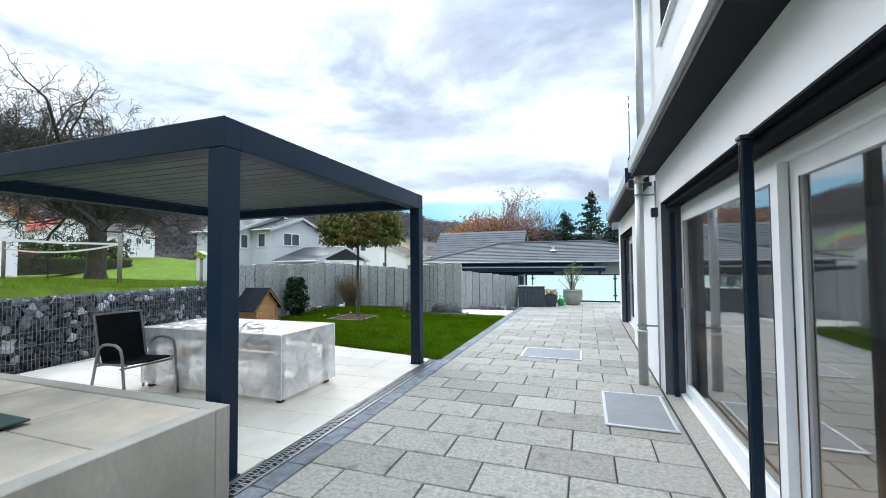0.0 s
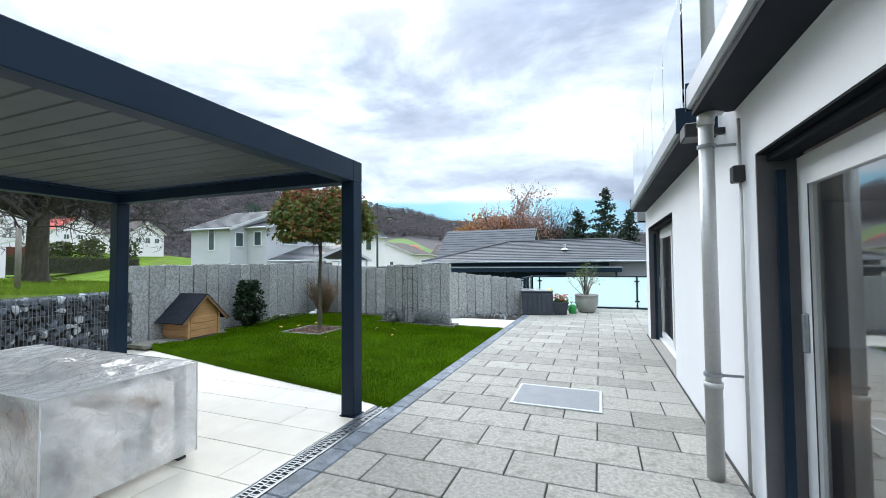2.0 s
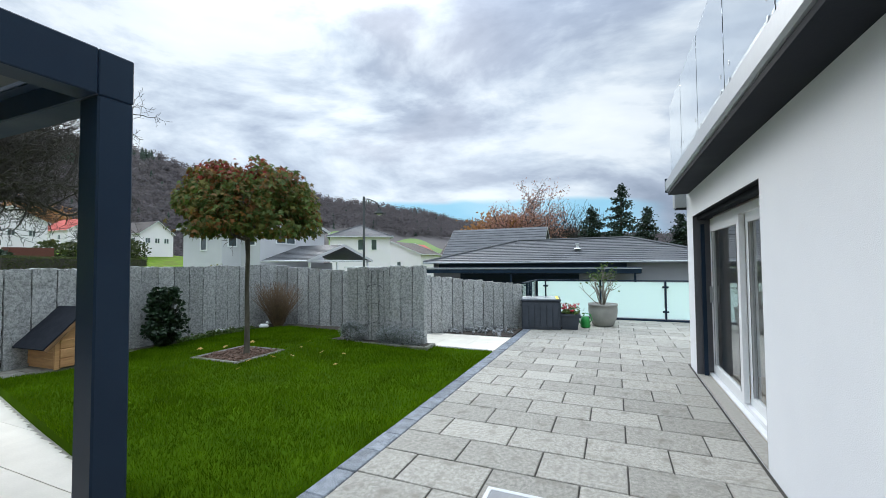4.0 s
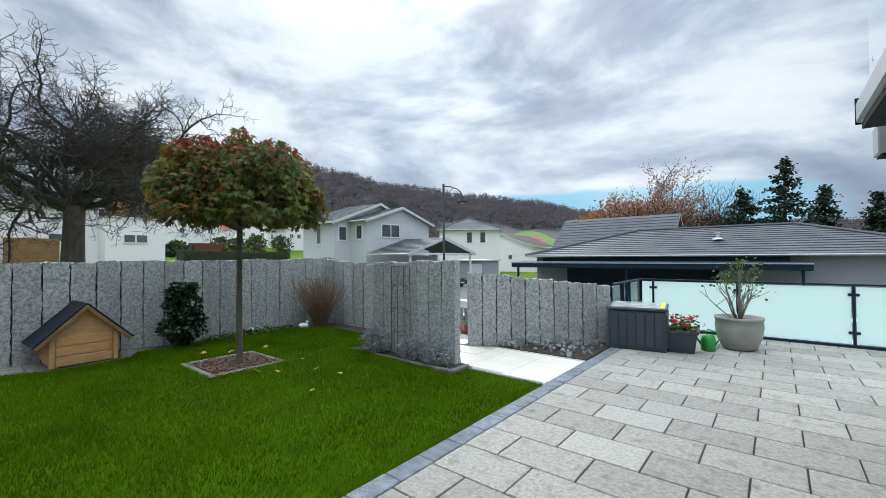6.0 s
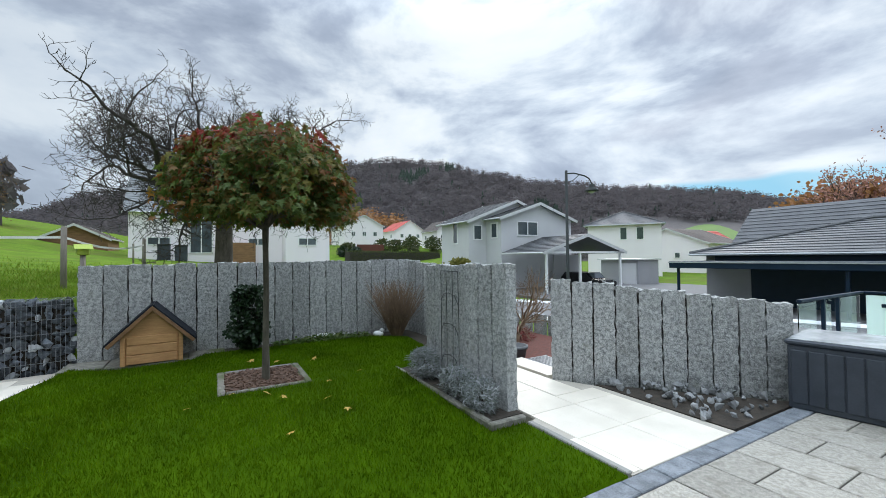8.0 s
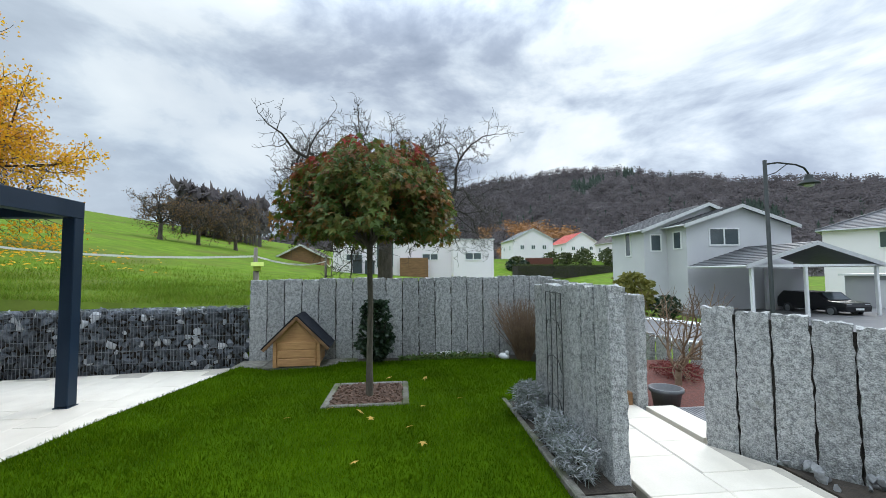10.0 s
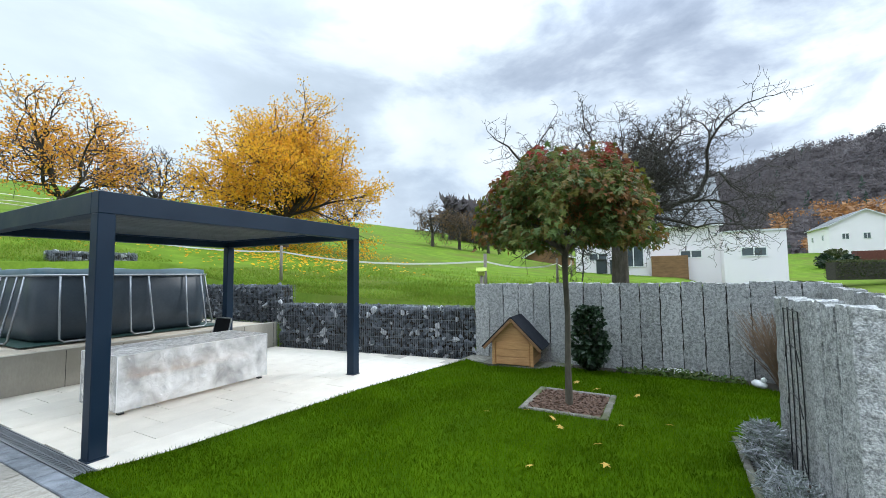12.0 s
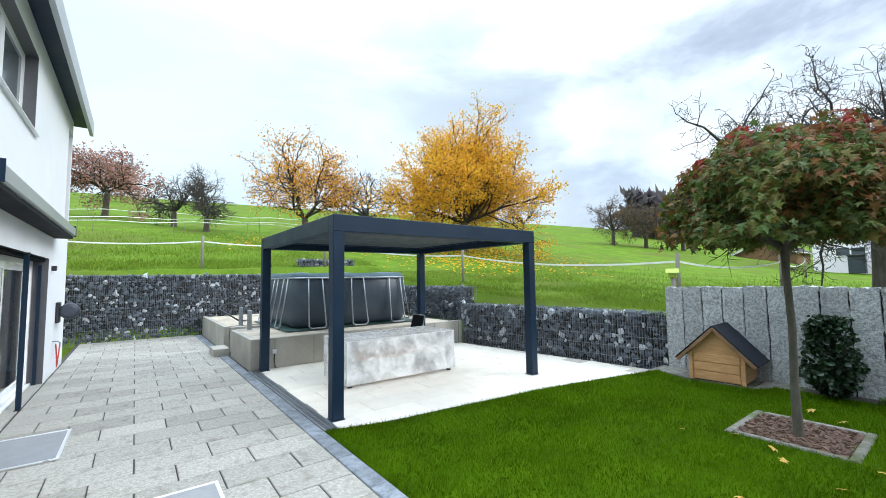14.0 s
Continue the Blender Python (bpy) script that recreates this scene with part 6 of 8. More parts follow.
def twig_shrub(name, x, y, z, h, spread, count, mat, label, seed):
    ob = thing(name, (x, y, z), label=label, category="shrub")
    rng = random.Random(seed)
    sh = Shape()
    for i in range(count):
        a, r = rng.uniform(0, 6.283), rng.uniform(0.1, 1) * spread
        hh = h * rng.uniform(0.6, 1)
        p = [(0.12 * r * math.cos(a), 0.12 * r * math.sin(a), -0.03)]
        for k in (0.35, 0.7, 1.0):
            p.append((r * k * math.cos(a) + rng.gauss(0, 0.03), r * k * math.sin(a) + rng.gauss(0, 0.03), hh * k))
        sh.tube(p, [0.006, 0.005, 0.004, 0.002], 3, cap=False)
    part("brushwood", sh, M[mat], ob)["kind"] = "stuff"


def trellis():
    ob = thing("wire_trellis", (-4.42, 11.150, 0.055), label="thin black wire trellis leaning on the granite slabs", category="trellis")
    for x in (-0.20, -0.07, 0.07, 0.20):
        part("upright", Shape().tube([(x, 0, -0.1), (x * 1.02, 0.006, 0.7), (x, 0, 1.36 - abs(x) * 0.1)], 0.0045, 5), M["black"], ob)
    for z in (0.35, 0.72, 1.08):
        part("arch", Shape().tube([(-0.2, -0.004, z - 0.12), (-0.13, -0.006, z - 0.02), (0, -0.006, z), (0.13, -0.006, z - 0.02), (0.2, -0.004, z - 0.12)], 0.004, 5), M["black"], ob)
    part("top_bar", Shape().tube([(-0.2, 0, 1.34), (0.2, 0, 1.34)], 0.0045, 5), M["black"], ob)


trellis()
M["tan_twig"] = surf("tan_twigs", (0.13, 0.085, 0.055), (0.24, 0.165, 0.105), 9, 0.9, 0.2, 40)
twig_shrub("bare_shrub", -7.45, 11.75, 0.06, 1.1, 0.62, 420, "tan_twig", "bare tan-brown twiggy shrub in the corner bed", 41)


def beds():
    sh = Shape().prism([(-7.99, 8.6), (-7.66, 8.6), (-7.6, 11.3), (-7.18, 11.86), (-5.48, 11.72), (-5.3, 11.3), (-5.3, 12.3), (-7.95, 12.2)], -0.2, 0.075)
    sh.prism([(-5.4, 10.92), (-3.3, 10.90), (-3.3, 11.3), (-5.3, 11.3)], -0.2, 0.055)
    solid("flower_bed", sh, M["dark_soil"], "narrow dark soil bed along the stone slabs", "flower bed", kind="structure")
    for i, (x0, y0, x1, y1) in enumerate(((-5.42, 10.885, -4.40, 10.885), (-4.32, 10.885, -3.3, 10.885), (-3.22, 10.885, -3.22, 11.22))):
        o = part("edging_stone", Shape().soft(min(x0, x1) - 0.035, min(y0, y1) - 0.035, -0.1, max(x0, x1) + 0.035, max(y0, y1) + 0.035, 0.075, 0.012), M["edging"])
        tagged(o, "low grey concrete edging stone of the bed", "edging", kind="structure")
    rng = random.Random(77)
    pl = [spin((rng.uniform(-7.9, -7.65), rng.uniform(9.6, 11.3), 0.09 + rng.random() * 0.05), rng.uniform(0.03, 0.07), rng, 50) for _ in range(700)]
    pl += [spin((rng.gauss(-7.8, 0.06), rng.gauss(10.5, 0.18), 0.1 + rng.random() * 0.08), rng.uniform(0.04, 0.07), rng, 50) for _ in range(250)]
    ob = tagged(new("ground_cover", scatter("ground_cover", LEAF["flower_leaf"], *LEAF_OVAL, pl)), "low green ground cover plants in the bed", "plants", kind="stuff")
    wf = [spin((rng.gauss(-7.75, 0.06), rng.gauss(10.45, 0.15), 0.16 + rng.random() * 0.05), 0.025, rng, 60) for _ in range(60)]
    tagged(new("white_flowers", scatter("white_flowers", M["white_frame"], *LEAF_OVAL, wf)), "tiny white flowers in the bed", "flowers", kind="stuff")
    g = thing("stone_bird", (-7.55, 11.42, 0.075), 40, "small white stone bird ornament in the bed", "ornament")
    gm = Shape().lathe([(0.02, 0.0), (0.06, 0.03), (0.07, 0.07), (0.04, 0.11)], 14, Matrix.Diagonal((1.6, 0.9, 1, 1)))
    gm.lathe([(0.012, 0.09), (0.035, 0.12), (0.03, 0.15), (0.01, 0.165)], 12, pose(0.07, 0, 0))
    part("body", gm, M["white_frame"], g, smooth=True)


beds()
rng_f = random.Random(55)
fl = []
for x, y in ((-5.0, 9.2), (-4.75, 9.35), (-4.55, 9.75), (-4.2, 9.85), (-5.1, 9.9), (-6.4, 9.5), (-6.3, 10.0), (-4.9, 8.5), (-5.3, 10.3), (-6.6, 9.2), (-3.9, 9.3), (-5.15, 8.9)):
    fl.append(pose(x, y, LAWN_Z(x, y) + 0.045, rng_f.uniform(-25, 25), rng_f.uniform(-25, 25), rng_f.uniform(0, 360)) @ Matrix.Scale(rng_f.uniform(0.06, 0.1), 4))
for i, m in enumerate(fl):
    me = scatter("fallen_leaf", LEAF["fallen"], *LEAF_STAR, [m])
    tagged(new("fallen_leaf", me), "pale yellow fallen maple leaf on the lawn", "leaf", "fallen leaves on the lawn")


# ---- path and front garden ----
def path():
    bed = Shape().prism([(-2.12, 11.3), (-2.12, 12.72), (-3.6, 12.72), (-4.2, 12.42), (-5.3, 12.45), (-5.3, 11.44), (-3.26, 11.44), (-3.2, 11.3)], -0.2, -0.006)
    ob = solid("path", bed, M["pad_joint"], "pale limestone slab path between the stone walls", "path", kind="structure")
    me = Shape().soft(-0.297, -0.297, -0.03, 0.297, 0.297, 0.0, 0.004).mesh("slab", M["pad"])
    for i in range(5):
        for j in range(2):
            x, y = -2.42 - 0.6 * i, 11.72 + 0.6 * j
            if x < -3.4 and j == 1:
                y -= 0.02
            if j == 1 and x < -3.5:
                continue
            o = part("slab", me, None, ob)
            o.location = (x, y, 0.0)
    for i in range(3):
        o = part("slab", Shape().soft(-0.297, -0.2, -0.03, 0.297, 0.2, 0.0, 0.004), M["pad"], ob)
        o.location = (-3.9 - 0.6 * i, 12.24, 0.0)
    o = part("slab", Shape().soft(-0.135, -0.297, -0.03, 0.135, 0.297, 0.0, 0.004), M["pad"], ob)
    o.location = (-3.459, 12.32, 0.0)
    for x in (-4.455, -4.92):
        o = part("slab", Shape().soft(-0.23, -0.17, -0.2, 0.23, 0.17, 0.0, 0.004), M["pad"], ob)
        o.location = (x, 12.70, 0.0)
    part("kerb_strip", Shape().soft(-3.2, 11.27, -0.1, -2.14, 11.33, 0.012, 0.008), M["pot_stone"], ob)
    part("edge_strip", Shape().soft(-2.75, 11.34, -0.1, -2.14, 11.42, 0.0, 0.004), M["pad"], ob)
    rng = random.Random(61)
    st = []
    while len(st) < 95:
        x, y = rng.uniform(-3.7, -2.18), rng.uniform(12.72, 14.0)
        if y > 12.98 + (x + 3.6) * 0.86 or y < 12.72:
            continue
        m = pose(x, y, 0.02 + rng.random() * 0.05, rng.uniform(0, 180), rng.uniform(0, 180), rng.uniform(0, 180))
        st.append((rng.randrange(10), m @ Matrix.Scale(rng.uniform(0.04, 0.10), 4)))
    solid("pebble_bed", Shape().prism([(-3.65, 12.74), (-2.14, 12.74), (-2.14, 14.05)], -0.2, 0.0), M["dark_soil"], "dark bed filled with loose stones", "gravel bed", kind="structure")
    rest = Shape()
    for k, m in st:
        rest.add(RUBBLE_SHAPES[k][0], RUBBLE_SHAPES[k][1], m)
    tagged(part("loose_stones", rest, M["pebble"]), "loose grey stones along the wall foot", "stones", kind="stuff")


path()


def front_garden():
    sh = Shape()
    sh.prism([(-5.35, 12.75), (-4.3, 12.8), (-4.3, 15.0), (-8.2, 15.0), (-8.2, 13.0)], -0.6, -0.16)
    solid("front_bed", sh, M["red_bark"], "front garden bed of red bark mulch", "flower bed", kind="structure")
    gr = thing("shaft_grate", (-5.1, 12.93, -0.05), 0, "dark steel bar grate beside the path", "floor grate")
    for i in range(9):
        part("bar", Shape().box(0.0, i * 0.045, 0.0, 0.9, i * 0.045 + 0.018, 0.03), M["steel"], gr)
    for x in (-0.02, 0.9):
        part("frame", Shape().box(x, -0.02, -0.12, x + 0.02, 0.42, 0.03), M["steel"], gr)
    pot = thing("bucket_pot", (-5.45, 12.99, -0.16), 0, "round grey plastic pot with bare soil", "plant pot")
    part("pot", Shape().lathe([(0.14, 0.0), (0.18, 0.23), (0.205, 0.24), (0.205, 0.28), (0.175, 0.28), (0.165, 0.22)], 26), M["darkgrey_pot"], pot, smooth=True)
    part("soil", Shape().lathe([(0.168, 0.20), (0.1, 0.215), (0.02, 0.22)], 18), M["dark_soil"], pot, smooth=True)
    wl3 = thing("wall_low", (-8.9, 14.6, -0.2), 0, "low row of upright granite posts in the front garden", "stone wall", kind="structure")
    for i in range(14):
        o = part("slab", slab_mesh(0.30, 0.55 - 0.02 * i, 0.12, 900 + i), None, wl3)
        o.location = (0.33 * i, 0.12 * i, 0.0)
    tree("bare_shrub", -6.5, 13.9, -0.2, 0.25, 0.05, [(20, 35, 0.7, 0.03), (120, 40, 0.65, 0.025), (250, 30, 0.8, 0.03), (300, 60, 0.6, 0.025)], 71, "bare ornamental maple shrub with reddish twigs", {"levels": 3, "thin": 0.004, "lift": 0.08}, bark="tan_twig", category="shrub")
    bush("red_heather", -6.9, 14.2, -0.18, 0.45, 0.4, 0.25, 900, "flower_dark", LEAF_SPIKE, 0.08, "low dark red ground shrub in the front bed", 72)
    bush("red_heather", -5.0, 14.0, -0.18, 0.4, 0.35, 0.22, 700, "flower_dark", LEAF_SPIKE, 0.08, "low dark red ground shrub in the front bed", 73)
    pl = part("bed_edging", Shape().soft(-5.30, 11.7, -0.2, -5.21, 12.41, 0.15, 0.01), M["house_timber"])
    tagged(pl, "short wooden edging board beside the path", "edging", kind="structure")


M["darkgrey_pot"] = surf("dark_grey_pot", (0.10, 0.105, 0.115), (0.15, 0.155, 0.165), 5, 0.5, 0.1, 40)
LEAF["flower_dark"] = leafy("dark_red_shrub", [(0.20, 0.03, 0.03), (0.14, 0.03, 0.03), (0.26, 0.05, 0.04)])
front_garden()


# ---- far houses ----
M["roof_slate"] = surf("grey_slate_roof", (0.16, 0.17, 0.18), (0.24, 0.25, 0.265), 0.8, 0.6, 0.2, 8)


def far_window(parent, x, y, z, w, h, face, frame_mat="white_frame"):
    """A window on a wall; face: the wall's outward side, one of +x, -x, +y, -y."""
    ax, s = face[1], 1 if face[0] == "+" else -1
    fr, pn = Shape(), Shape()
    def bx(sh, u0, u1, z0, z1, d0, d1):
        if ax == "x":
            sh.box(x + min(s * d0, s * d1), y + u0, z0, x + max(s * d0, s * d1), y + u1, z1)
        else:
            sh.box(x + u0, y + min(s * d0, s * d1), z0, x + u1, y + max(s * d0, s * d1), z1)
    t = 0.09
    bx(fr, -w / 2, -w / 2 + t, z, z + h, 0.001, 0.07)
    bx(fr, w / 2 - t, w / 2, z, z + h, 0.001, 0.07)
    bx(fr, -w / 2 + t, w / 2 - t, z, z + t, 0.001, 0.07)
    bx(fr, -w / 2 + t, w / 2 - t, z + h - t, z + h, 0.001, 0.07)
    if w > 1.0:
        bx(fr, -t / 2, t / 2, z + t, z + h - t, 0.001, 0.07)
    bx(pn, -w / 2 + t, w / 2 - t, z + t, z + h - t, 0.001, 0.03)
    win = part("window", fr, M[frame_mat], parent)
    part("pane", pn, M["far_pane"], win)


def courses(roof, rows, mat):
    for sh in rows:
        part("tile_course", sh, mat, roof)


def tile_rows(out, a, b, c, d, n, t=0.06):
    """Overlapping tile courses between the eave a-b and the ridge d-c."""
    a, b, c, d = (Vector(p) for p in (a, b, c, d))
    up = (b - a).cross(d - a).normalized()
    if up.z < 0:
        up = -up
    for i in range(n):
        f0, f1 = i / n, (i + 1.08) / n
        q = [a.lerp(d, f0), b.lerp(c, f0), b.lerp(c, min(1, f1)), a.lerp(d, min(1, f1))]
        sh = Shape()
        out.append(sh)
        sh.add([q[0] - up * 0.02, q[1] - up * 0.02, q[1] + up * t, q[0] + up * t, q[2] + up * t * 0.3, q[3] + up * t * 0.3],
               [(0, 1, 2, 3), (3, 2, 4, 5)])


def gable_house(name, x0, x1, y0, y1, z0, eave, ridge, along, wall, roof, label, windows=(), over=0.4, rows=14, category="house"):
    """along: the way the ridge runs, x or y."""
    ob = thing(name, ((x0 + x1) / 2, (y0 + y1) / 2, z0), label=label, category=category)
    ox, oy = (x0 + x1) / 2, (y0 + y1) / 2
    X0, X1, Y0, Y1, E, R = x0 - ox, x1 - ox, y0 - oy, y1 - oy, eave - z0, ridge - z0
    sh = Shape()
    if along == "x":
        sh.add([(X0, Y0, 0), (X1, Y0, 0), (X1, Y1, 0), (X0, Y1, 0), (X0, Y0, E), (X1, Y0, E), (X1, Y1, E), (X0, Y1, E), (X0, 0, R), (X1, 0, R)],
               [(0, 1, 5, 4), (2, 3, 7, 6), (1, 2, 6, 9, 5), (3, 0, 4, 8, 7), (4, 5, 9, 8), (6, 7, 8, 9), (3, 2, 1, 0)])
    else:
        sh.add([(X0, Y0, 0), (X1, Y0, 0), (X1, Y1, 0), (X0, Y1, 0), (X0, Y0, E), (X1, Y0, E), (X1, Y1, E), (X0, Y1, E), (0, Y0, R), (0, Y1, R)],
               [(0, 1, 5, 8, 4), (1, 2, 6, 5), (2, 3, 7, 9, 6), (3, 0, 4, 7), (5, 6, 9, 8), (7, 4, 8, 9), (3, 2, 1, 0)])
    part("wall", sh, M[wall], ob)
    rf, ed, rows_ = Shape(), Shape(), []
    half = (Y1 - Y0) / 2 if along == "x" else (X1 - X0) / 2
    drop = (R - E) / half * over
    h = 0.10
    for s in (-1, 1):
        if along == "x":
            a, b, c, d = (X0 - over, s * (half + over), E - drop + h), (X1 + over, s * (half + over), E - drop + h), (X1 + over, 0, R + h), (X0 - over, 0, R + h)
        else:
            a, b, c, d = (s * (half + over), Y0 - over, E - drop + h), (s * (half + over), Y1 + over, E - drop + h), (0, Y1 + over, R + h), (0, Y0 - over, R + h)
        tile_rows(rows_, a, b, c, d, rows)
        lo = [Vector(p) - Vector((0, 0, 0.09)) for p in (a, b, c, d)]
        rf.add(lo, [(0, 1, 2, 3)])
        for p, q in ((a, d), (b, c)):
            p, q = Vector(p), Vector(q)
            ed.add([p - Vector((0, 0, 0.2)), q - Vector((0, 0, 0.2)), q + Vector((0, 0, 0.06)), p + Vector((0, 0, 0.06))], [(0, 1, 2, 3)])
        ed.tube([Vector(a) - Vector((0, 0, 0.02)), Vector(b) - Vector((0, 0, 0.02))], 0.07, 6)
    courses(part("roof", rf, M[roof], ob), rows_, M[roof])
    part("verge", ed, M["aluminium"], ob, "pale verge boards and gutters")
    for x, y, z, w, hh, face in windows:
        far_window(ob, x - ox, y - oy, z - z0, w, hh, face)
    return ob, ox, oy


def hip_house(name, x0, x1, y0, y1, z0, eave, ridge, wall, roof, label, windows=(), over=0.45, rows=12, category="house"):
    ob = thing(name, ((x0 + x1) / 2, (y0 + y1) / 2, z0), label=label, category=category)
    ox, oy = (x0 + x1) / 2, (y0 + y1) / 2
    w, d, E, R = (x1 - x0) / 2, (y1 - y0) / 2, eave - z0, ridge - z0
    part("wall", Shape().box(-w, -d, 0, w, d, E), M[wall], ob)
    rf, gut, rows_ = Shape(), Shape(), []
    W, D = w + over, d + over
    r = max(0.0, W - D) if W > D else 0.0
    ry = max(0.0, D - W) if D > W else 0.0
    ra, rb = (-r, -ry, R), (r, ry, R)
    e = E + 0.02
    if W >= D:
        tile_rows(rows_, (-W, -D, e), (W, -D, e), rb, ra, rows)
        tile_rows(rows_, (W, D, e), (-W, D, e), ra, rb, rows)
        tile_rows(rows_, (W, -D, e), (W, D, e), rb, rb, rows)
        tile_rows(rows_, (-W, D, e), (-W, -D, e), ra, ra, rows)
    else:
        tile_rows(rows_, (W, -D, e), (W, D, e), rb, ra, rows)
        tile_rows(rows_, (-W, D, e), (-W, -D, e), ra, rb, rows)
        tile_rows(rows_, (-W, -D, e), (W, -D, e), ra, ra, rows)
        tile_rows(rows_, (W, D, e), (-W, D, e), rb, rb, rows)
    rf.box(-W, -D, e - 0.06, W, D, e - 0.01)
    hips = Shape()
    for p, q in (((-W, -D, e), ra), ((W, D, e), rb), ((W, -D, e), rb if W >= D else ra), ((-W, D, e), ra if W >= D else rb), (ra, rb)):
        if (Vector(p) - Vector(q)).length > 0.1:
            hips.tube([Vector(p) + Vector((0, 0, 0.08)), Vector(q) + Vector((0, 0, 0.08))], 0.09, 6)
    courses(part("roof", rf, M[roof], ob), rows_, M[roof])
    part("ridge_tiles", hips, M[roof], ob)
    for a, b in (((-W, -D), (W, -D)), ((W, -D), (W, D)), ((W, D), (-W, D)), ((-W, D), (-W, -D))):
        gut.tube([(*a, e - 0.03), (*b, e - 0.03)], 0.07, 6)
    part("gutter", gut, M["fascia"], ob)
    for x, y, z, ww, hh, face in windows:
        far_window(ob, x - ox, y - oy, z - z0, ww, hh, face)
    return ob, ox, oy


# grey house with its taller wing and carport
gable_house("grey_house", -33, -26.8, 29.2, 37.2, -1.3, 4.75, 6.05, "x", "house_grey", "roof_tile", "pale grey rendered house with dark gable roof", [(-26.8, 32.0, 3.3, 2.3, 1.25, "+x"), (-27.7, 29.2, 3.1, 0.9, 1.3, "-y")])
gable_house("grey_house", -33.5, -28.9, 27.4, 37.4, -1.3, 4.6, 6.5, "x", "house_grey", "roof_tile", "pale grey wing of the double house", [(-31.0, 27.4, 2.7, 0.8, 2.0, "-y"), (-31.0, 27.4, -0.4, 0.8, 1.4, "-y"), (-28.9, 28.3, 3.0, 0.9, 1.3, "+x")])


def carport():
    x0, x1, y0, y1, z0 = -26.3, -21.6, 28.9, 37.9, -1.25
    ob = thing("carport", (x0, (y0 + y1) / 2, z0), label="open carport with low dark gable roof on white posts", category="carport")
    d, w = (y1 - y0) / 2, x1 - x0
    rf, rows_ = Shape(), []
    for s in (-1, 1):
        tile_rows(rows_, (0, s * d, 3.1), (w, s * d, 3.1), (w, 0, 4.45), (0, 0, 4.45), 12)
        rf.add([(0, s * d, 2.98), (w, s * d, 2.98), (w, 0, 4.33), (0, 0, 4.33)], [(0, 1, 2, 3)])
    courses(part("roof", rf, M["roof_tile"], ob), rows_, M["roof_tile"])
    vg = Shape()
    for s in (-1, 1):
        vg.add([(w + 0.01, s * d, 2.9), (w + 0.01, 0, 4.25), (w + 0.01, 0, 4.5), (w + 0.01, s * d, 3.15)], [(0, 1, 2, 3)])
        vg.tube([(0, s * d, 3.05), (w, s * d, 3.05)], 0.08, 6)
    part("verge", vg, M["aluminium"], ob)
    for y in (-d + 0.5, -0.6, d - 0.5):
        part("post", Shape().soft(w - 0.35, y - 0.08, 0, w - 0.19, y + 0.08, 3.15, 0.01), M["white_frame"], ob)
    part("beam", Shape().box(w - 0.37, -d + 0.2, 3.0, w - 0.17, d - 0.2, 3.14), M["white_frame"], ob)
    part("back_wall", Shape().box(0.0, 1.0, 0, 0.15, d - 0.3, 2.9), M["house_grey"], ob)


carport()


def car():
    ob = thing("parked_car", (-24.0, 36.0, -1.25), 0, "black estate car parked under the carport", "car")
    body = Shape()
    prof = [(-2.2, 0.35), (2.2, 0.35), (2.25, 0.65), (2.15, 0.85), (1.2, 0.95), (0.6, 1.42), (-1.7, 1.45), (-2.15, 1.0), (-2.25, 0.7)]
    n = len(prof)
    for y, k in ((-0.85, 0.94), (-0.8, 1.0), (0.8, 1.0), (0.85, 0.94)):
        body.v += [(x * k, y, z) for x, z in prof]
    for r in range(3):
        body.f += [(r * n + i, r * n + (i + 1) % n, (r + 1) * n + (i + 1) % n, (r + 1) * n + i) for i in range(n)]
    body.f += [tuple(range(n)), tuple(range(3 * n, 4 * n))[::-1]]
    part("body", body, M["car_paint"], ob)
    part("windscreen", Shape().add([(1.16, -0.7, 0.99), (1.16, 0.7, 0.99), (0.66, 0.62, 1.40), (0.66, -0.62, 1.40)], [(0, 1, 2, 3)]).add([(1.19, -0.7, 1.0), (1.19, 0.7, 1.0), (0.69, 0.62, 1.41), (0.69, -0.62, 1.41)], [(0, 1, 2, 3)]), M["far_pane"], ob)
    for y in (-0.6, 0.6):
        part("headlight", Shape().soft(2.1, y - 0.2, 0.66, 2.19, y + 0.2, 0.8, 0.02), M["aluminium"], ob)
    part("number_plate", Shape().box(2.25, -0.26, 0.45, 2.27, 0.26, 0.56), M["white_frame"], ob)
    for x in (-1.35, 1.4):
        for y in (-0.82, 0.82):
            wh = part("wheel", Shape().lathe([(0.2, -0.1), (0.31, -0.1), (0.33, 0), (0.31, 0.1), (0.2, 0.1)], 18, pose(x, y, 0.33, 90, 0, 0)), M["black"], ob, smooth=True)
            part("rim", Shape().lathe([(0.05, -0.105), (0.2, -0.105), (0.2, 0.105), (0.05, 0.105)], 14, pose(x, y, 0.33, 90, 0, 0)), M["steel"], wh)


M["car_paint"] = surf("black_car_paint", (0.008, 0.009, 0.012), (0.014, 0.015, 0.018), 2, 0.12, 0.0, 20)
car()

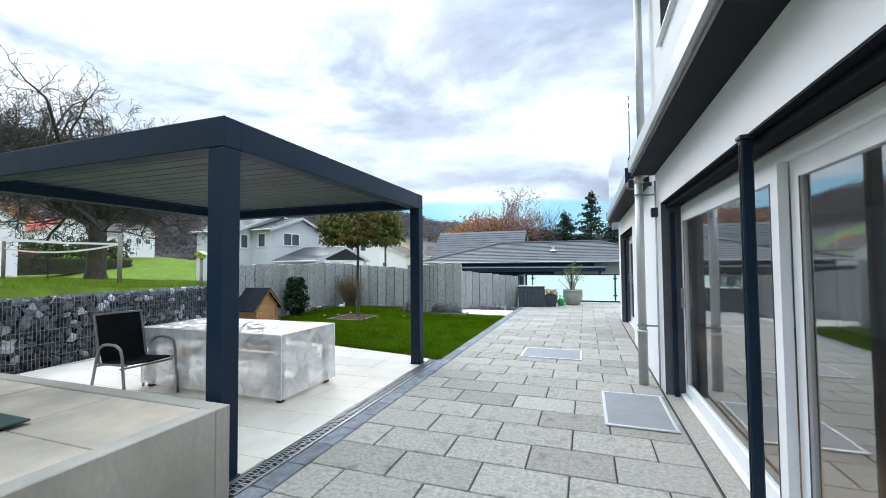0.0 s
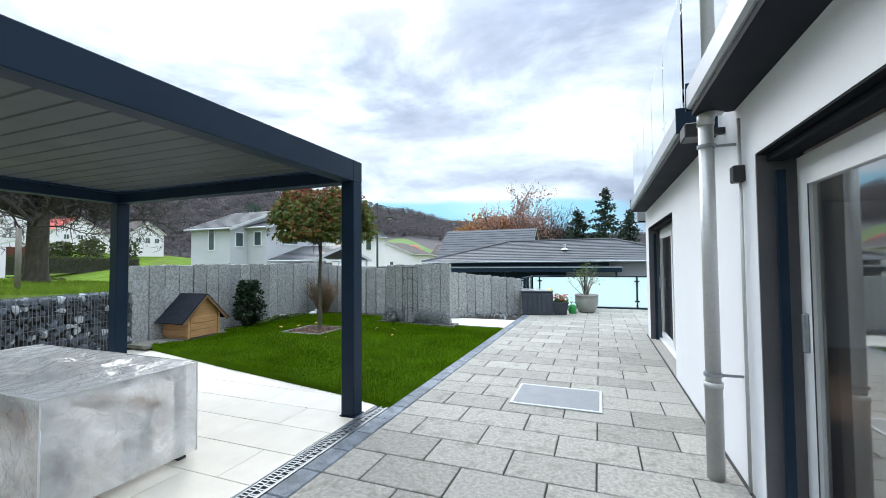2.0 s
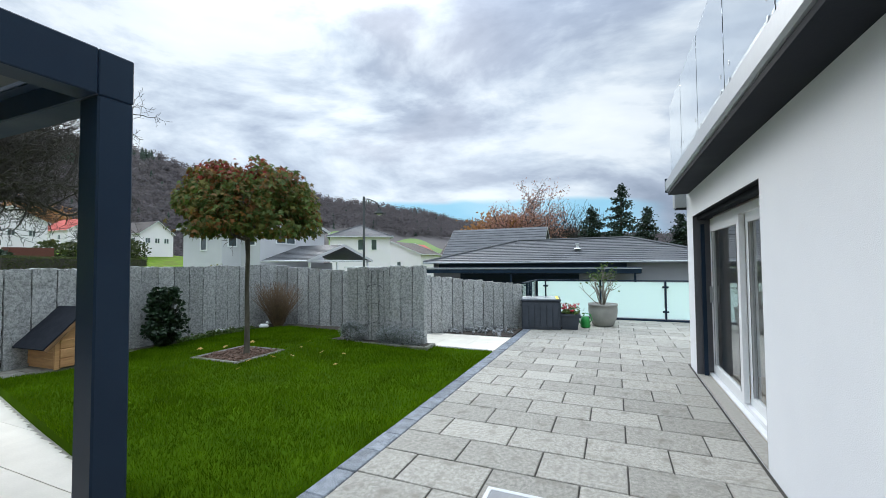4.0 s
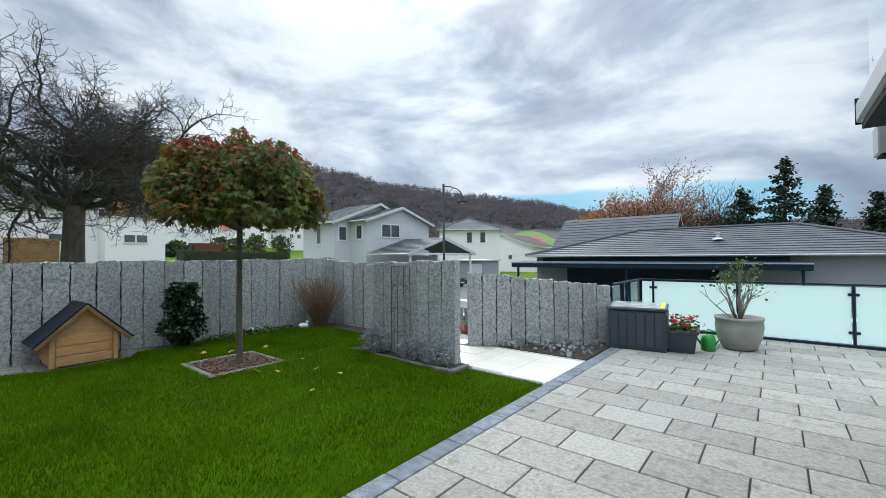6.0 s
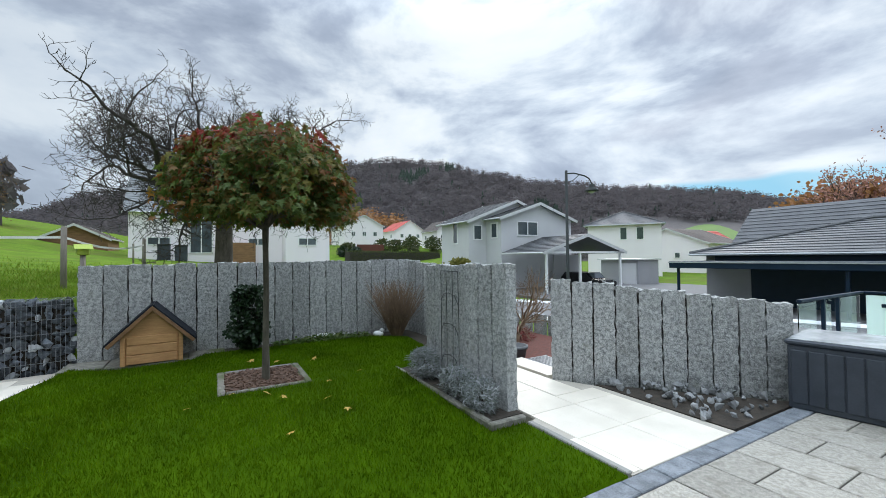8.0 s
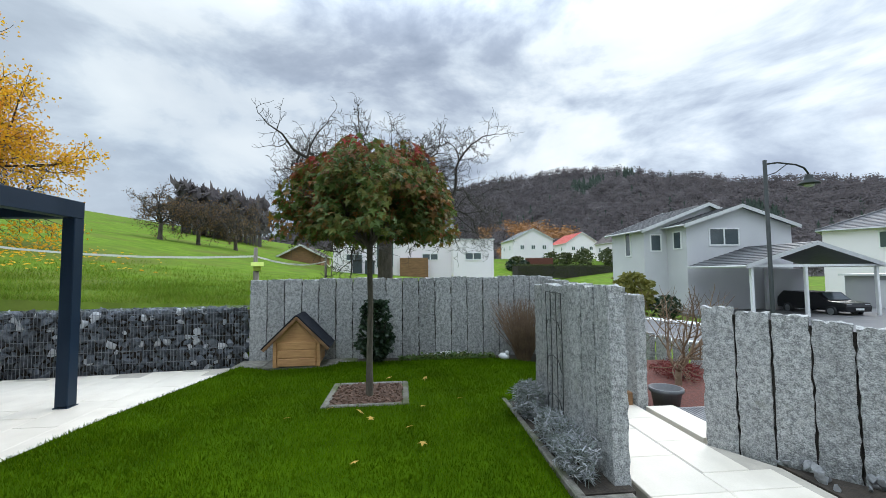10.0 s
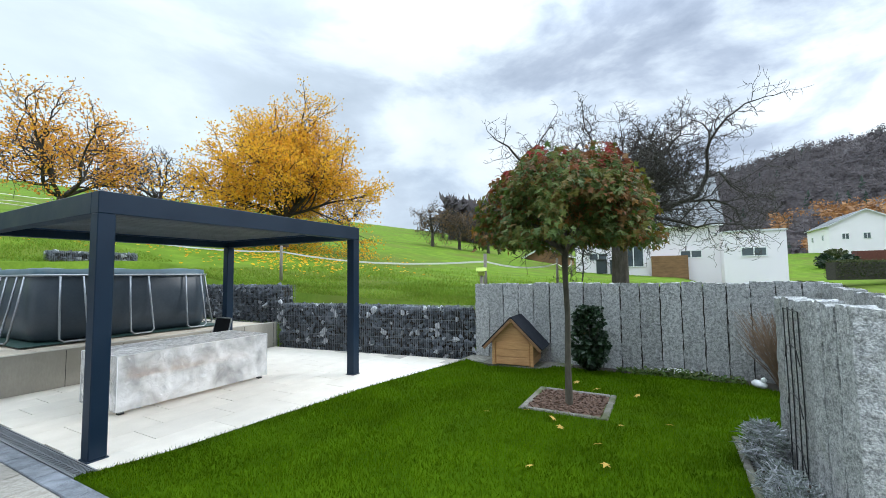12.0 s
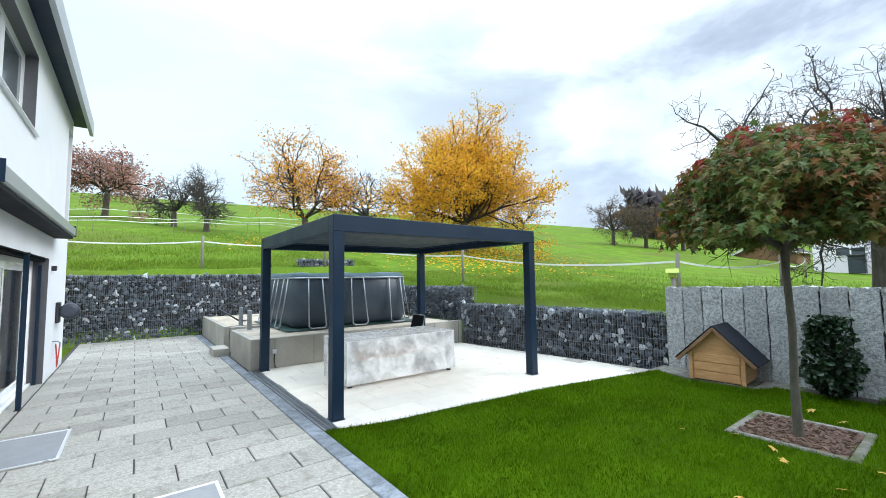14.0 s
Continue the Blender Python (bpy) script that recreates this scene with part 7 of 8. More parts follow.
white, _, _ = hip_house("white_house", -42.7, -33.7, 55.5, 64.5, -1.3, 5.6, 7.75, "house_white", "roof_tile", "white rendered house with dark hipped roof", [(-38.2, 55.5, 3.6, 0.9, 1.7, "-y"), (-36.2, 55.5, 3.6, 0.9, 1.7, "-y")])
white.rotation_euler.z = radians(36)
gable_house("white_house", -45.8, -33.3, 72.7, 82, -1.5, 3.25, 5.7, "y", "house_white", "roof_brown", "low white house with brown roof and rooflights", [(-38.0, 72.7, 1.0, 0.9, 0.9, "-y")])
gr = thing("garden_shed", (-23.8, 42.5, -1.3), label="grey flat-roofed garage boxes by the street", category="garage")
part("body", Shape().box(-4.1, 0, 0, 0.0, 3, 2.4), M["garage_wall"], gr)
part("door", Shape().box(-1.9, -0.04, 0.0, -0.2, -0.001, 2.1), M["house_grey"], gr)
part("roof", Shape().box(-4.3, -0.3, 2.41, 0.2, 3.2, 2.55), M["aluminium"], gr)


def neighbour_garage():
    x0, x1, y0, y1, z0 = -13.2, 6.5, 33.5, 44.5, -1.6
    ob, ox, oy = hip_house("neighbour_garage", x0, x1, y0, y1, z0, 1.55, 3.35, "garage_wall", "roof_tile", "grey bungalow garage with broad dark tiled hip roof", over=0.6, rows=13, category="garage")
    part("garage_door", Shape().box(-7.6, y0 - oy - 0.05, 0.0, 1.0, y0 - oy - 0.001, 2.35), M["anthracite"], ob, "dark roller door")
    v = part("roof_vent", Shape().lathe([(0.09, 0.0), (0.09, 0.22), (0.15, 0.24), (0.15, 0.31)], 12, pose(-2.6 - ox + 0.0, 38.0 - 2.4 - oy, 3.35 - z0 - 0.75)), M["aluminium"], ob, "pale roof vent pipe")
    part("vent_base", Shape().lathe([(0.30, 0.08), (0.18, 0.17), (0.09, 0.2)], 10, pose(-2.6 - ox, 38.0 - 2.4 - oy, 3.35 - z0 - 0.95)), M["aluminium"], v)
    can = thing("flat_canopy", (-13.4, 30.2, z0), label="flat dark metal carport canopy with pale edge", category="canopy")
    part("fascia", Shape().soft(0, 0, 2.45, 14.7, 3.2, 2.80, 0.02), M["anthracite"], can)
    part("edge_trim", Shape().box(-0.03, -0.04, 2.72, 14.73, -0.001, 2.78), M["fascia"], can, "pale trim line")
    for x in (0.3, 7.0, 14.3):
        part("post", Shape().soft(x, 0.2, 0, x + 0.12, 0.32, 2.449, 0.01), M["anthracite"], can)
    part("upper_fascia", Shape().box(0.8, 3.0, 2.801, 14.0, 3.2, 3.05), M["anthracite"], can)
    ch = thing("chimney_flue", (5.2, 39.5, 1.5), label="tall pale steel flue pipe on the neighbour's roof", category="chimney")
    part("pipe", Shape().lathe([(0.14, 0.0), (0.14, 3.3), (0.17, 3.31), (0.17, 3.5)], 14), M["aluminium"], ch, smooth=True)


neighbour_garage()
gable_house("gabled_house", -17.2, -7.5, 46.5, 53.5, -1.6, 2.4, 5.35, "x", "house_white", "roof_tile", "house with dark tiled roof behind the garage", over=0.7, rows=12)
gable_house("white_house", -56.0, -45.0, 2.15, 14.9, 0.2, 6.2, 11.3, "y", "house_white", "roof_slate", "large white house with grey slate roof behind the old tree", [(-45.0, 4.4, 2.95, 1.8, 0.76, "+x"), (-45.0, 7.7, 2.2, 1.9, 3.3, "+x"), (-45.0, 12.6, 2.95, 1.8, 0.76, "+x")], rows=22)
an = thing("house_annex", (-45.0, 14.9, 0.2), label="white flat-roofed annex with timber garage front", category="annex")
part("body", Shape().box(-9.5, 0.01, 0, 2.2, 4.3, 4.8), M["house_white"], an)
part("roof_edge", Shape().box(-9.6, -0.05, 4.801, 2.3, 4.4, 4.95), M["aluminium"], an)
part("timber_front", Shape().box(0.1, -5.6, 0.0, 1.1, -2.6, 3.0), M["house_timber"], an, "brown timber boarding")
far_window(an, 2.2, 2.1, 2.7, 1.8, 0.8, "+x")
for x, y in ((-43.6, 4.9), (-43.4, 6.2)):
    bn = thing("wheelie_bin", (x, y, land(x, y)), label="dark green wheeled rubbish bin by the white house", category="bin", group="bins by the white house")
    part("body", Shape().soft(-0.42, -0.46, 0.0, 0.42, 0.46, 1.3, 0.03), M["darkblue_plastic"], bn)
    part("lid", Shape().soft(-0.47, -0.5, 1.301, 0.5, 0.5, 1.42, 0.03), M["black"], bn)

FAR = [("white_house", -125, 48, 15, 12, 4.5, 11.2, 14.4, "roof_slate", "house_white", "white two-storey house with grey roof at the hill foot"),
       ("red_roofed_house", -138, 69, 15, 11, 5.5, 11.1, 14.6, "roof_red", "house_white", "white house with bright red tiled roof"),
       ("timber_house", -147, 86, 10, 9, 5, 10.2, 13.2, "roof_brown", "house_timber", "brown timber chalet with dark roof"),
       ("white_house", -110, 70, 10, 8, 4, 9.5, 12.5, "roof_brown", "house_white", "white cottage on the lower slope"),
       ("white_house", -95, 92, 10, 8, 5, 10, 13, "roof_brown", "house_white", "white cottage on the lower slope"),
       ("brown_house", -59, -3.9, 6, 5.4, 2.2, 4.0, 5.4, "roof_brown", "house_timber", "brown wooden house with broad dark roof"),
       ("village_house", -42, 88, 8, 8, -1.5, 3.2, 5.8, "roof_red", "house_white", "small village house with red roof"),
       ("village_house", -33, 96, 9, 8, -1.5, 3.4, 6.0, "roof_brown", "house_white", "small village house with brown roof"),
       ("village_house", -26, 104, 9, 8, -1.5, 3.6, 6.2, "roof_red", "house_white", "small village house with red roof"),
       ("village_house", -58, 92, 9, 8, -1.0, 3.8, 6.4, "roof_brown", "house_white", "small village house with brown roof")]
for name, x, y, w, d, z0, e, r, rf, wa, lab in FAR:
    win = [(x + w / 2, y + k * d / 5, z0 + (e - z0) * 0.55, 1.2, 1.3, "+x") for k in (-1.4, 0, 1.4)] + [(x + k * w / 5, y - d / 2, z0 + (e - z0) * 0.55, 1.2, 1.3, "-y") for k in (-1.2, 1.2)]
    if name == "brown_house":
        win = []
    gable_house(name, x - w / 2, x + w / 2, y - d / 2, y + d / 2, z0 - 1, e, r, "x" if w > d else "y", wa, rf, lab, win, rows=10)


# ---- street ----
def street():
    sh = Shape()
    mid = [(-95, 33), (-70, 31), (-50, 27), (-34, 20.5), (-22, 20.5), (-14, 23.5), (-5, 26), (8, 27), (30, 27)]
    for i, (x, y) in enumerate(mid):
        a, b = mid[max(0, i - 1)], mid[min(len(mid) - 1, i + 1)]
        d = Vector((b[0] - a[0], b[1] - a[1], 0)).normalized()
        nrm = Vector((-d.y, d.x, 0)) * 2.8
        sh.v += [(x - nrm.x, y - nrm.y, -1.13), (x + nrm.x, y + nrm.y, -1.13)]
    sh.f = [(2 * i, 2 * i + 2, 2 * i + 3, 2 * i + 1) for i in range(len(mid) - 1)]
    solid("road", sh, M["tarmac"], "grey tarmac village street", "road", kind="structure")
    kb = Shape()
    for side in (0, 1):
        pts = [sh.v[2 * i + side] for i in range(len(mid))]
        kb.tube([(x, y, z + 0.03) for x, y, z in pts], 0.12, 4)
    solid("kerb", kb, M["aluminium"], "pale concrete kerb along the street", "kerb", kind="structure")
    solid("yard", Shape().prism([(-27, 27.5), (-20, 27), (10, 29.2), (10, 46), (-27, 46)], -1.5, -1.12), M["tarmac"], "grey tarmac yard before the carport and garage", "yard", kind="structure")


street()


def street_lamp():
    ob = thing("street_lamp", (-9.76, 18.75, -1.3), 0, "dark green street lamp with curved arm and bell lantern", "street lamp")
    part("pole", Shape().lathe([(0.075, 0.0), (0.075, 1.2), (0.05, 1.25), (0.045, 5.65)], 12), M["lamp_green"], ob, smooth=True)
    part("arm", Shape().tube([(0, 0, 5.55), (0, 0.35, 5.6), (0, 0.85, 5.56), (0, 1.08, 5.48), (0, 1.18, 5.36), (0, 1.2, 5.3)], 0.022, 8), M["lamp_green"], ob, smooth=True)
    part("brace", Shape().tube([(0, 0, 5.25), (0, 0.3, 5.35), (0, 0.6, 5.56)], 0.012, 6), M["lamp_green"], ob, smooth=True)
    part("lantern", Shape().lathe([(0.03, 0.12), (0.09, 0.1), (0.09, 0.02), (0.13, -0.03), (0.22, -0.1), (0.23, -0.13)], 18, pose(0, 1.2, 5.19)), M["lamp_green"], ob, smooth=True)
    part("glass", Shape().lathe([(0.11, -0.131), (0.11, -0.17), (0.05, -0.2)], 14, pose(0, 1.2, 5.19)), M["pipe"], ob, "pale lamp glass", smooth=True)


M["lamp_green"] = surf("dark_green_paint", (0.006, 0.011, 0.011), (0.012, 0.018, 0.018), 4, 0.6, 0.05, 40)
street_lamp()


def hedge(x0, y0, x1, y1, z, h, w, mat, seed, label):
    ob = thing("hedge", (x0, y0, z), label=label, category="hedge")
    rng = random.Random(seed)
    d = Vector((x1 - x0, y1 - y0, 0))
    L = d.length
    u, nn = d.normalized(), Vector((-d.y, d.x, 0)).normalized()
    core = Shape()
    a = [u * 0.1 - nn * w * 0.32, u * (L - 0.1) - nn * w * 0.32, u * (L - 0.1) + nn * w * 0.32, u * 0.1 + nn * w * 0.32]
    core.prism([(p.x, p.y) for p in a], -0.2, h * 0.85)
    part("branch_core", core, M["twig"], ob)
    pl = []
    for _ in range(int(L * h * 130)):
        t = rng.random() * L
        e = rng.choice((-1, 1)) * w * 0.42 + rng.gauss(0, 0.06)
        zz = rng.uniform(0, h)
        if rng.random() < 0.35:
            e, zz = rng.uniform(-w, w) * 0.45, h * 0.9 + rng.gauss(0, 0.06)
        pl.append(spin(u * t + nn * e + Vector((0, 0, zz)), rng.uniform(0.1, 0.2), rng, 90))
    part("leaves", scatter("leaves", LEAF[mat], *LEAF_OVAL, pl), None, ob)


hedge(-36, 17.5, -27, 17.4, -1.1, 1.3, 1.2, "hedge", 81, "clipped brown-green hedge along the street")
hedge(-62, 24.5, -41, 21.6, -1.0, 1.5, 1.2, "hedge", 82, "clipped dark hedge along the street")
hedge(-90, 58, -70, 29, 0.6, 2.4, 1.8, "hedge", 87, "overgrown brown-green hedge before the far houses")
bush("yellow_shrub", -25.2, 24.2, -1.2, 1.5, 1.3, 2.6, 1500, "shrub", LEAF_OVAL, 0.28, "yellow-green garden shrub before the grey house", 83)
bush("round_box", -23.0, 25.0, -1.2, 0.8, 0.8, 1.3, 700, "holly", LEAF_OVAL, 0.18, "dark clipped round shrub", 84)
bush("round_box", -92, 34.3, land(-92, 34.3), 1.3, 1.3, 2.3, 500, "holly", LEAF_OVAL, 0.4, "dark clipped round shrub before the white houses", 85)
bush("round_box", -91, 37.0, land(-91, 37), 1.3, 1.3, 2.3, 500, "holly", LEAF_OVAL, 0.4, "dark clipped round shrub before the white houses", 86)
for k, (x, y, r, h) in enumerate(((-100, 47, 2.6, 3.4), (-103, 52, 2.2, 3.0), (-99, 55, 3.0, 4.2), (-106, 58, 2.4, 3.2), (-101, 63, 2.8, 4.0), (-97, 37, 2.0, 2.6), (-108, 66, 2.6, 3.6), (-86, 24, 2.4, 2.8), (-84, 20, 2.6, 3.2))):
    bush("garden_shrub", x, y, land(x, y), r, r, h, 420, "hedge", LEAF_OVAL, 0.55, "overgrown brown-green shrub before the far houses", 150 + k)
ct = thing("container", (-95, 42, land(-95, 42)), 0, "red-brown shipping container by the houses", "container")
part("body", Shape().soft(-1.2, -3, 0.0, 1.2, 3, 2.5, 0.05), M["red_bark"], ct)
part("doors", Shape().box(1.201, -2.9, 0.1, 1.24, -0.05, 2.4).box(1.201, 0.05, 0.1, 1.24, 2.9, 2.4), M["red_bark"], ct)

# ---- trees of the meadow ----
OLD = {"levels": 5, "bend": 0.28, "lift": 0.03, "spread": 0.66, "count": [5, 4, 4, 3, 2], "shrink": 0.56, "taper": 0.5, "thin": 0.0078, "from": 0.22}
tree("old_fruit_tree", -15.7, 9.0, 1.0, 2.1, 0.27, [(0, 8, 3.4, 0.11), (335, 34, 2.4, 0.09), (40, 38, 2.5, 0.09), (160, 10, 3.3, 0.15), (148, 34, 3.0, 0.11), (190, 30, 3.0, 0.10), (120, 34, 2.7, 0.09), (20, 30, 3.0, 0.10), (350, 52, 2.5, 0.09), (262, 48, 2.2, 0.09), (100, 60, 2.2, 0.09), (205, 52, 2.6, 0.09)], 91, "old sprawling bare fruit tree with gnarled limbs", OLD)
YEL = {"levels": 4, "bend": 0.10, "lift": 0.05, "spread": 0.5, "count": [5, 4, 3, 3], "shrink": 0.64, "thin": 0.012, "from": 0.25}
tree("cherry_tree", -18.4, -11.0, land(-18.4, -11.0), 2.0, 0.26, [(i * 40 + 10, 10 + (i % 3) * 21, 3.0, 0.11) for i in range(9)] + [(120, 66, 3.4, 0.12), (0, 84, 4.0, 0.15)], 92, "cherry tree in bright yellow autumn leaf", {**YEL, "lift": 0.01}, ("yellow", LEAF_OVAL, 0.12, 6, 0.18))
THIN = {**YEL, "count": [4, 3, 3, 2], "bend": 0.2, "lift": 0.02}
tree("cherry_tree", -8.7, -14.6, land(-8.7, -14.6), 1.6, 0.2, [(i * 60 + 20, 32 + (i % 2) * 18, 2.5, 0.09) for i in range(6)], 93, "half-bare cherry tree with orange-yellow leaves", THIN, ("yellow_thin", LEAF_OVAL, 0.105, 3, 0.16))
SMALL = {"levels": 4, "bend": 0.2, "lift": 0.0, "spread": 0.6, "count": [4, 3, 3, 2], "shrink": 0.6, "thin": 0.014, "from": 0.25}
for k, (x, y, trunk, ln, seed, leaf, lab) in enumerate((
        (-4.06, -20.7, 1.0, 1.3, 94, None, "small gnarled bare orchard tree"), (-2.4, -23.5, 1.1, 1.3, 95, None, "small gnarled bare orchard tree"),
        (1.65, -29.5, 2.0, 2.3, 96, "pink", "orchard tree with thin russet leaves"), (-15.5, -20.0, 1.6, 2.2, 97, None, "bare orchard tree behind the cherries"),
        (-8.0, -60, 2, 2.4, 98, None, "bare orchard tree on the hillside"), (-47, -16.5, 1.8, 2.3, 99, "orange_thin", "bare brown orchard tree"), (-50, -14.0, 1.8, 2.4, 100, "orange_thin", "bare brown orchard tree"),
        (-46, -30, 1.6, 2.2, 101, None, "bare orchard tree on the hillside"), (3.0, -62, 2, 2.4, 102, None, "bare orchard tree on the hillside"), (-33, -26, 1.5, 1.4, 103, None, "young bare orchard tree"),
        (-53, -11.0, 2.0, 2.6, 104, "orange_thin", "brown-leaved orchard tree near the wood"))):
    LEAF.setdefault("orange_thin", leafy("brown_leaves", [(0.20, 0.12, 0.05), (0.15, 0.09, 0.045), (0.24, 0.15, 0.06)]))
    tree("orchard_tree", x, y, land(x, y), trunk, 0.14 + 0.03 * ln, [(i * 60 + k * 25, 28 + (i % 3) * 16, ln, 0.05 + 0.02 * ln) for i in range(6)], seed, lab, SMALL, (leaf, LEAF_OVAL, 0.16 if leaf == "pink" else 0.13, 2 if leaf == "pink" else 0.7, 0.2) if leaf else None)
BIG = {**YEL, "count": [4, 3, 3, 2], "bend": 0.12, "thin": 0.02}
tree("birch_tree", -11.5, 62, -1.6, 3.0, 0.25, [(i * 51, 40 + (i % 3) * 14, 4.2, 0.14) for i in range(7)] + [(0, 80, 5.5, 0.16)], 105, "tall bare tree with thin russet leaves", BIG, ("pink", LEAF_OVAL, 0.2, 2, 0.3))
tree("willow_tree", -16.5, 66, -1.6, 2.5, 0.3, [(i * 51, 35 + (i % 3) * 12, 3.6, 0.14) for i in range(7)], 106, "round tree in dull orange leaf", BIG, ("orange", LEAF_OVAL, 0.5, 3, 0.7))
tree("birch_tree", -6.0, 68, -1.6, 3.0, 0.25, [(i * 51, 42 + (i % 3) * 14, 4.0, 0.13) for i in range(7)], 107, "tall bare tree behind the garage", BIG, None)


def conifer(x, y, z, h, r, seed):
    ob = thing("conifer", (x, y, z), label="tall dark green conifer with uneven branches", category="tree", group="conifers behind the garage")
    rng = random.Random(seed)
    part("trunk", Shape().tube([(0, 0, -0.2), (0, 0, h * 0.5), (0.05, 0, h)], [0.28, 0.16, 0.03], 8), M["bark"], ob, smooth=True)
    pl, lim = [], Shape()
    for i in range(95):
        k = (i + rng.random()) / 95
        zz = h * (0.12 + 0.88 * k)
        a = rng.uniform(0, 6.283)
        L = r * (1 - k) ** 0.75 * rng.uniform(0.55, 1.2) + 0.15
        end = Vector((L * math.cos(a), L * math.sin(a), zz - 0.12 * L + rng.gauss(0, 0.1)))
        lim.tube([(0, 0, zz), tuple(end * 0.5 + Vector((0, 0, zz * 0.5 + 0.05))), tuple(end)], [0.05, 0.03, 0.012], 3, cap=False)
        for _ in range(int(12 + L * 24)):
            f = rng.uniform(0.15, 1.02)
            p = Vector((0, 0, zz)).lerp(end, f) + Vector((rng.gauss(0, 0.2), rng.gauss(0, 0.2), rng.gauss(-0.05, 0.12)))
            pl.append(spin(p, rng.uniform(0.18, 0.38), rng, 60))
    part("limbs", lim, M["twig"], ob)
    part("needles", scatter("needles", LEAF["conifer"], *LEAF_OVAL, pl), None, ob)


for x, y, h, r, s in ((-2.8, 63, 10.5, 3.6, 110), (0.8, 62, 13.2, 4.2, 111), (4.0, 64, 10.2, 3.6, 112), (7.6, 62, 9.0, 2.8, 113), (10.0, 64, 9.8, 3.0, 114)):
    conifer(x, y, -1.6, h, r, s)


# ---- fence of the meadow, bird feeder ----
def meadow_fence():
    lines = [[(2.5, -6.3), (-2.2, -5.9), (-6.5, -5.6), (-9.6, -0.6), (-10.2, 6.3), (-16, 6.8), (-30, 4.6)]]
    for li, pts in enumerate(lines):
        ob = thing("meadow_fence", (0, 0, 0), label="white electric fence tape on grey wooden posts", category="fence")
        tp = Shape()
        for (x, y) in pts[1:]:
            z = land(x, y)
            part("post", Shape().tube([(x, y, z - 0.2), (x + 0.01, y, z + 0.6), (x, y, z + 1.15)], [0.05, 0.048, 0.045], 8), M["wood_post"], ob, smooth=True)
        full = []
        for a, b in zip(pts, pts[1:]):
            for k in range(6):
                f = k / 6
                x, y = a[0] + (b[0] - a[0]) * f, a[1] + (b[1] - a[1]) * f
                z = (land(*a) + 0.95) * (1 - f) + (land(*b) + 0.95) * f - 0.22 * 4 * f * (1 - f) * min(1, math.dist(a, b) / 8)
                full.append((x, y, z))
        x, y = pts[-1]
        full.append((x, y, land(x, y) + 0.95))
        for p, q in zip(full, full[1:]):
            tp.add([(p[0], p[1], p[2] - 0.022), (q[0], q[1], q[2] - 0.022), (q[0], q[1], q[2] + 0.022), (p[0], p[1], p[2] + 0.022)], [(0, 1, 2, 3)])
            tp.add([(p[0] + 0.003, p[1] + 0.003, p[2] - 0.022), (q[0] + 0.003, q[1] + 0.003, q[2] - 0.022), (q[0] + 0.003, q[1] + 0.003, q[2] + 0.022), (p[0] + 0.003, p[1] + 0.003, p[2] + 0.022)], [(0, 1, 2, 3)])
        part("tape", tp, M["tape"], ob)
    for li, (y0, x0, x1) in enumerate(((-17.0, 6, -14), (-19.5, 6, -16), (-26, 6, -12))):
        ob = thing("meadow_fence", (0, 0, 0), label="thin white fence tape across the hillside", category="fence", group="hillside fence lines")
        tp = Shape()
        full = []
        for k in range(21):
            x = x0 + (x1 - x0) * k / 20
            y = y0 + 0.8 * math.sin(k * 0.4 + li)
            full.append((x, y, land(x, y) + 0.8 + 0.05 * math.sin(k * 1.57)))
            if k % 4 == 0:
                z = land(x, y)
                part("post", Shape().tube([(x, y, z - 0.1), (x, y, z + 0.9)], 0.02, 5), M["wood_post"], ob)
        tp.tube(full, 0.022, 4)
        part("tape", tp, M["tape"], ob)



def forecourt():
    sh = Shape().box(-21.0, 27.2, -1.6, 8.0, 33.48, -1.19)
    solid("forecourt", sh, M["tarmac"], "grey tarmac forecourt before the garage", "forecourt", kind="structure")


forecourt()
meadow_fence()
bf = thing("bird_feeder", (-8.42, 6.95, 1.0), 20, "lime green bird feeder house on a wooden post", "bird feeder")
part("post", Shape().tube([(0, 0, -0.2), (0, 0, 0.66)], 0.035, 8), M["wood_post"], bf, smooth=True)
part("house", Shape().soft(-0.07, -0.07, 0.66, 0.07, 0.07, 0.75, 0.01), M["lime"], bf)
part("roof", Shape().add([(-0.12, -0.11, 0.75), (0.12, -0.11, 0.75), (0.12, 0.11, 0.75), (-0.12, 0.11, 0.75), (0, -0.11, 0.83), (0, 0.11, 0.83)], [(0, 1, 4), (2, 3, 5), (1, 2, 5, 4), (3, 0, 4, 5), (3, 2, 1, 0)]), M["lime"], bf)


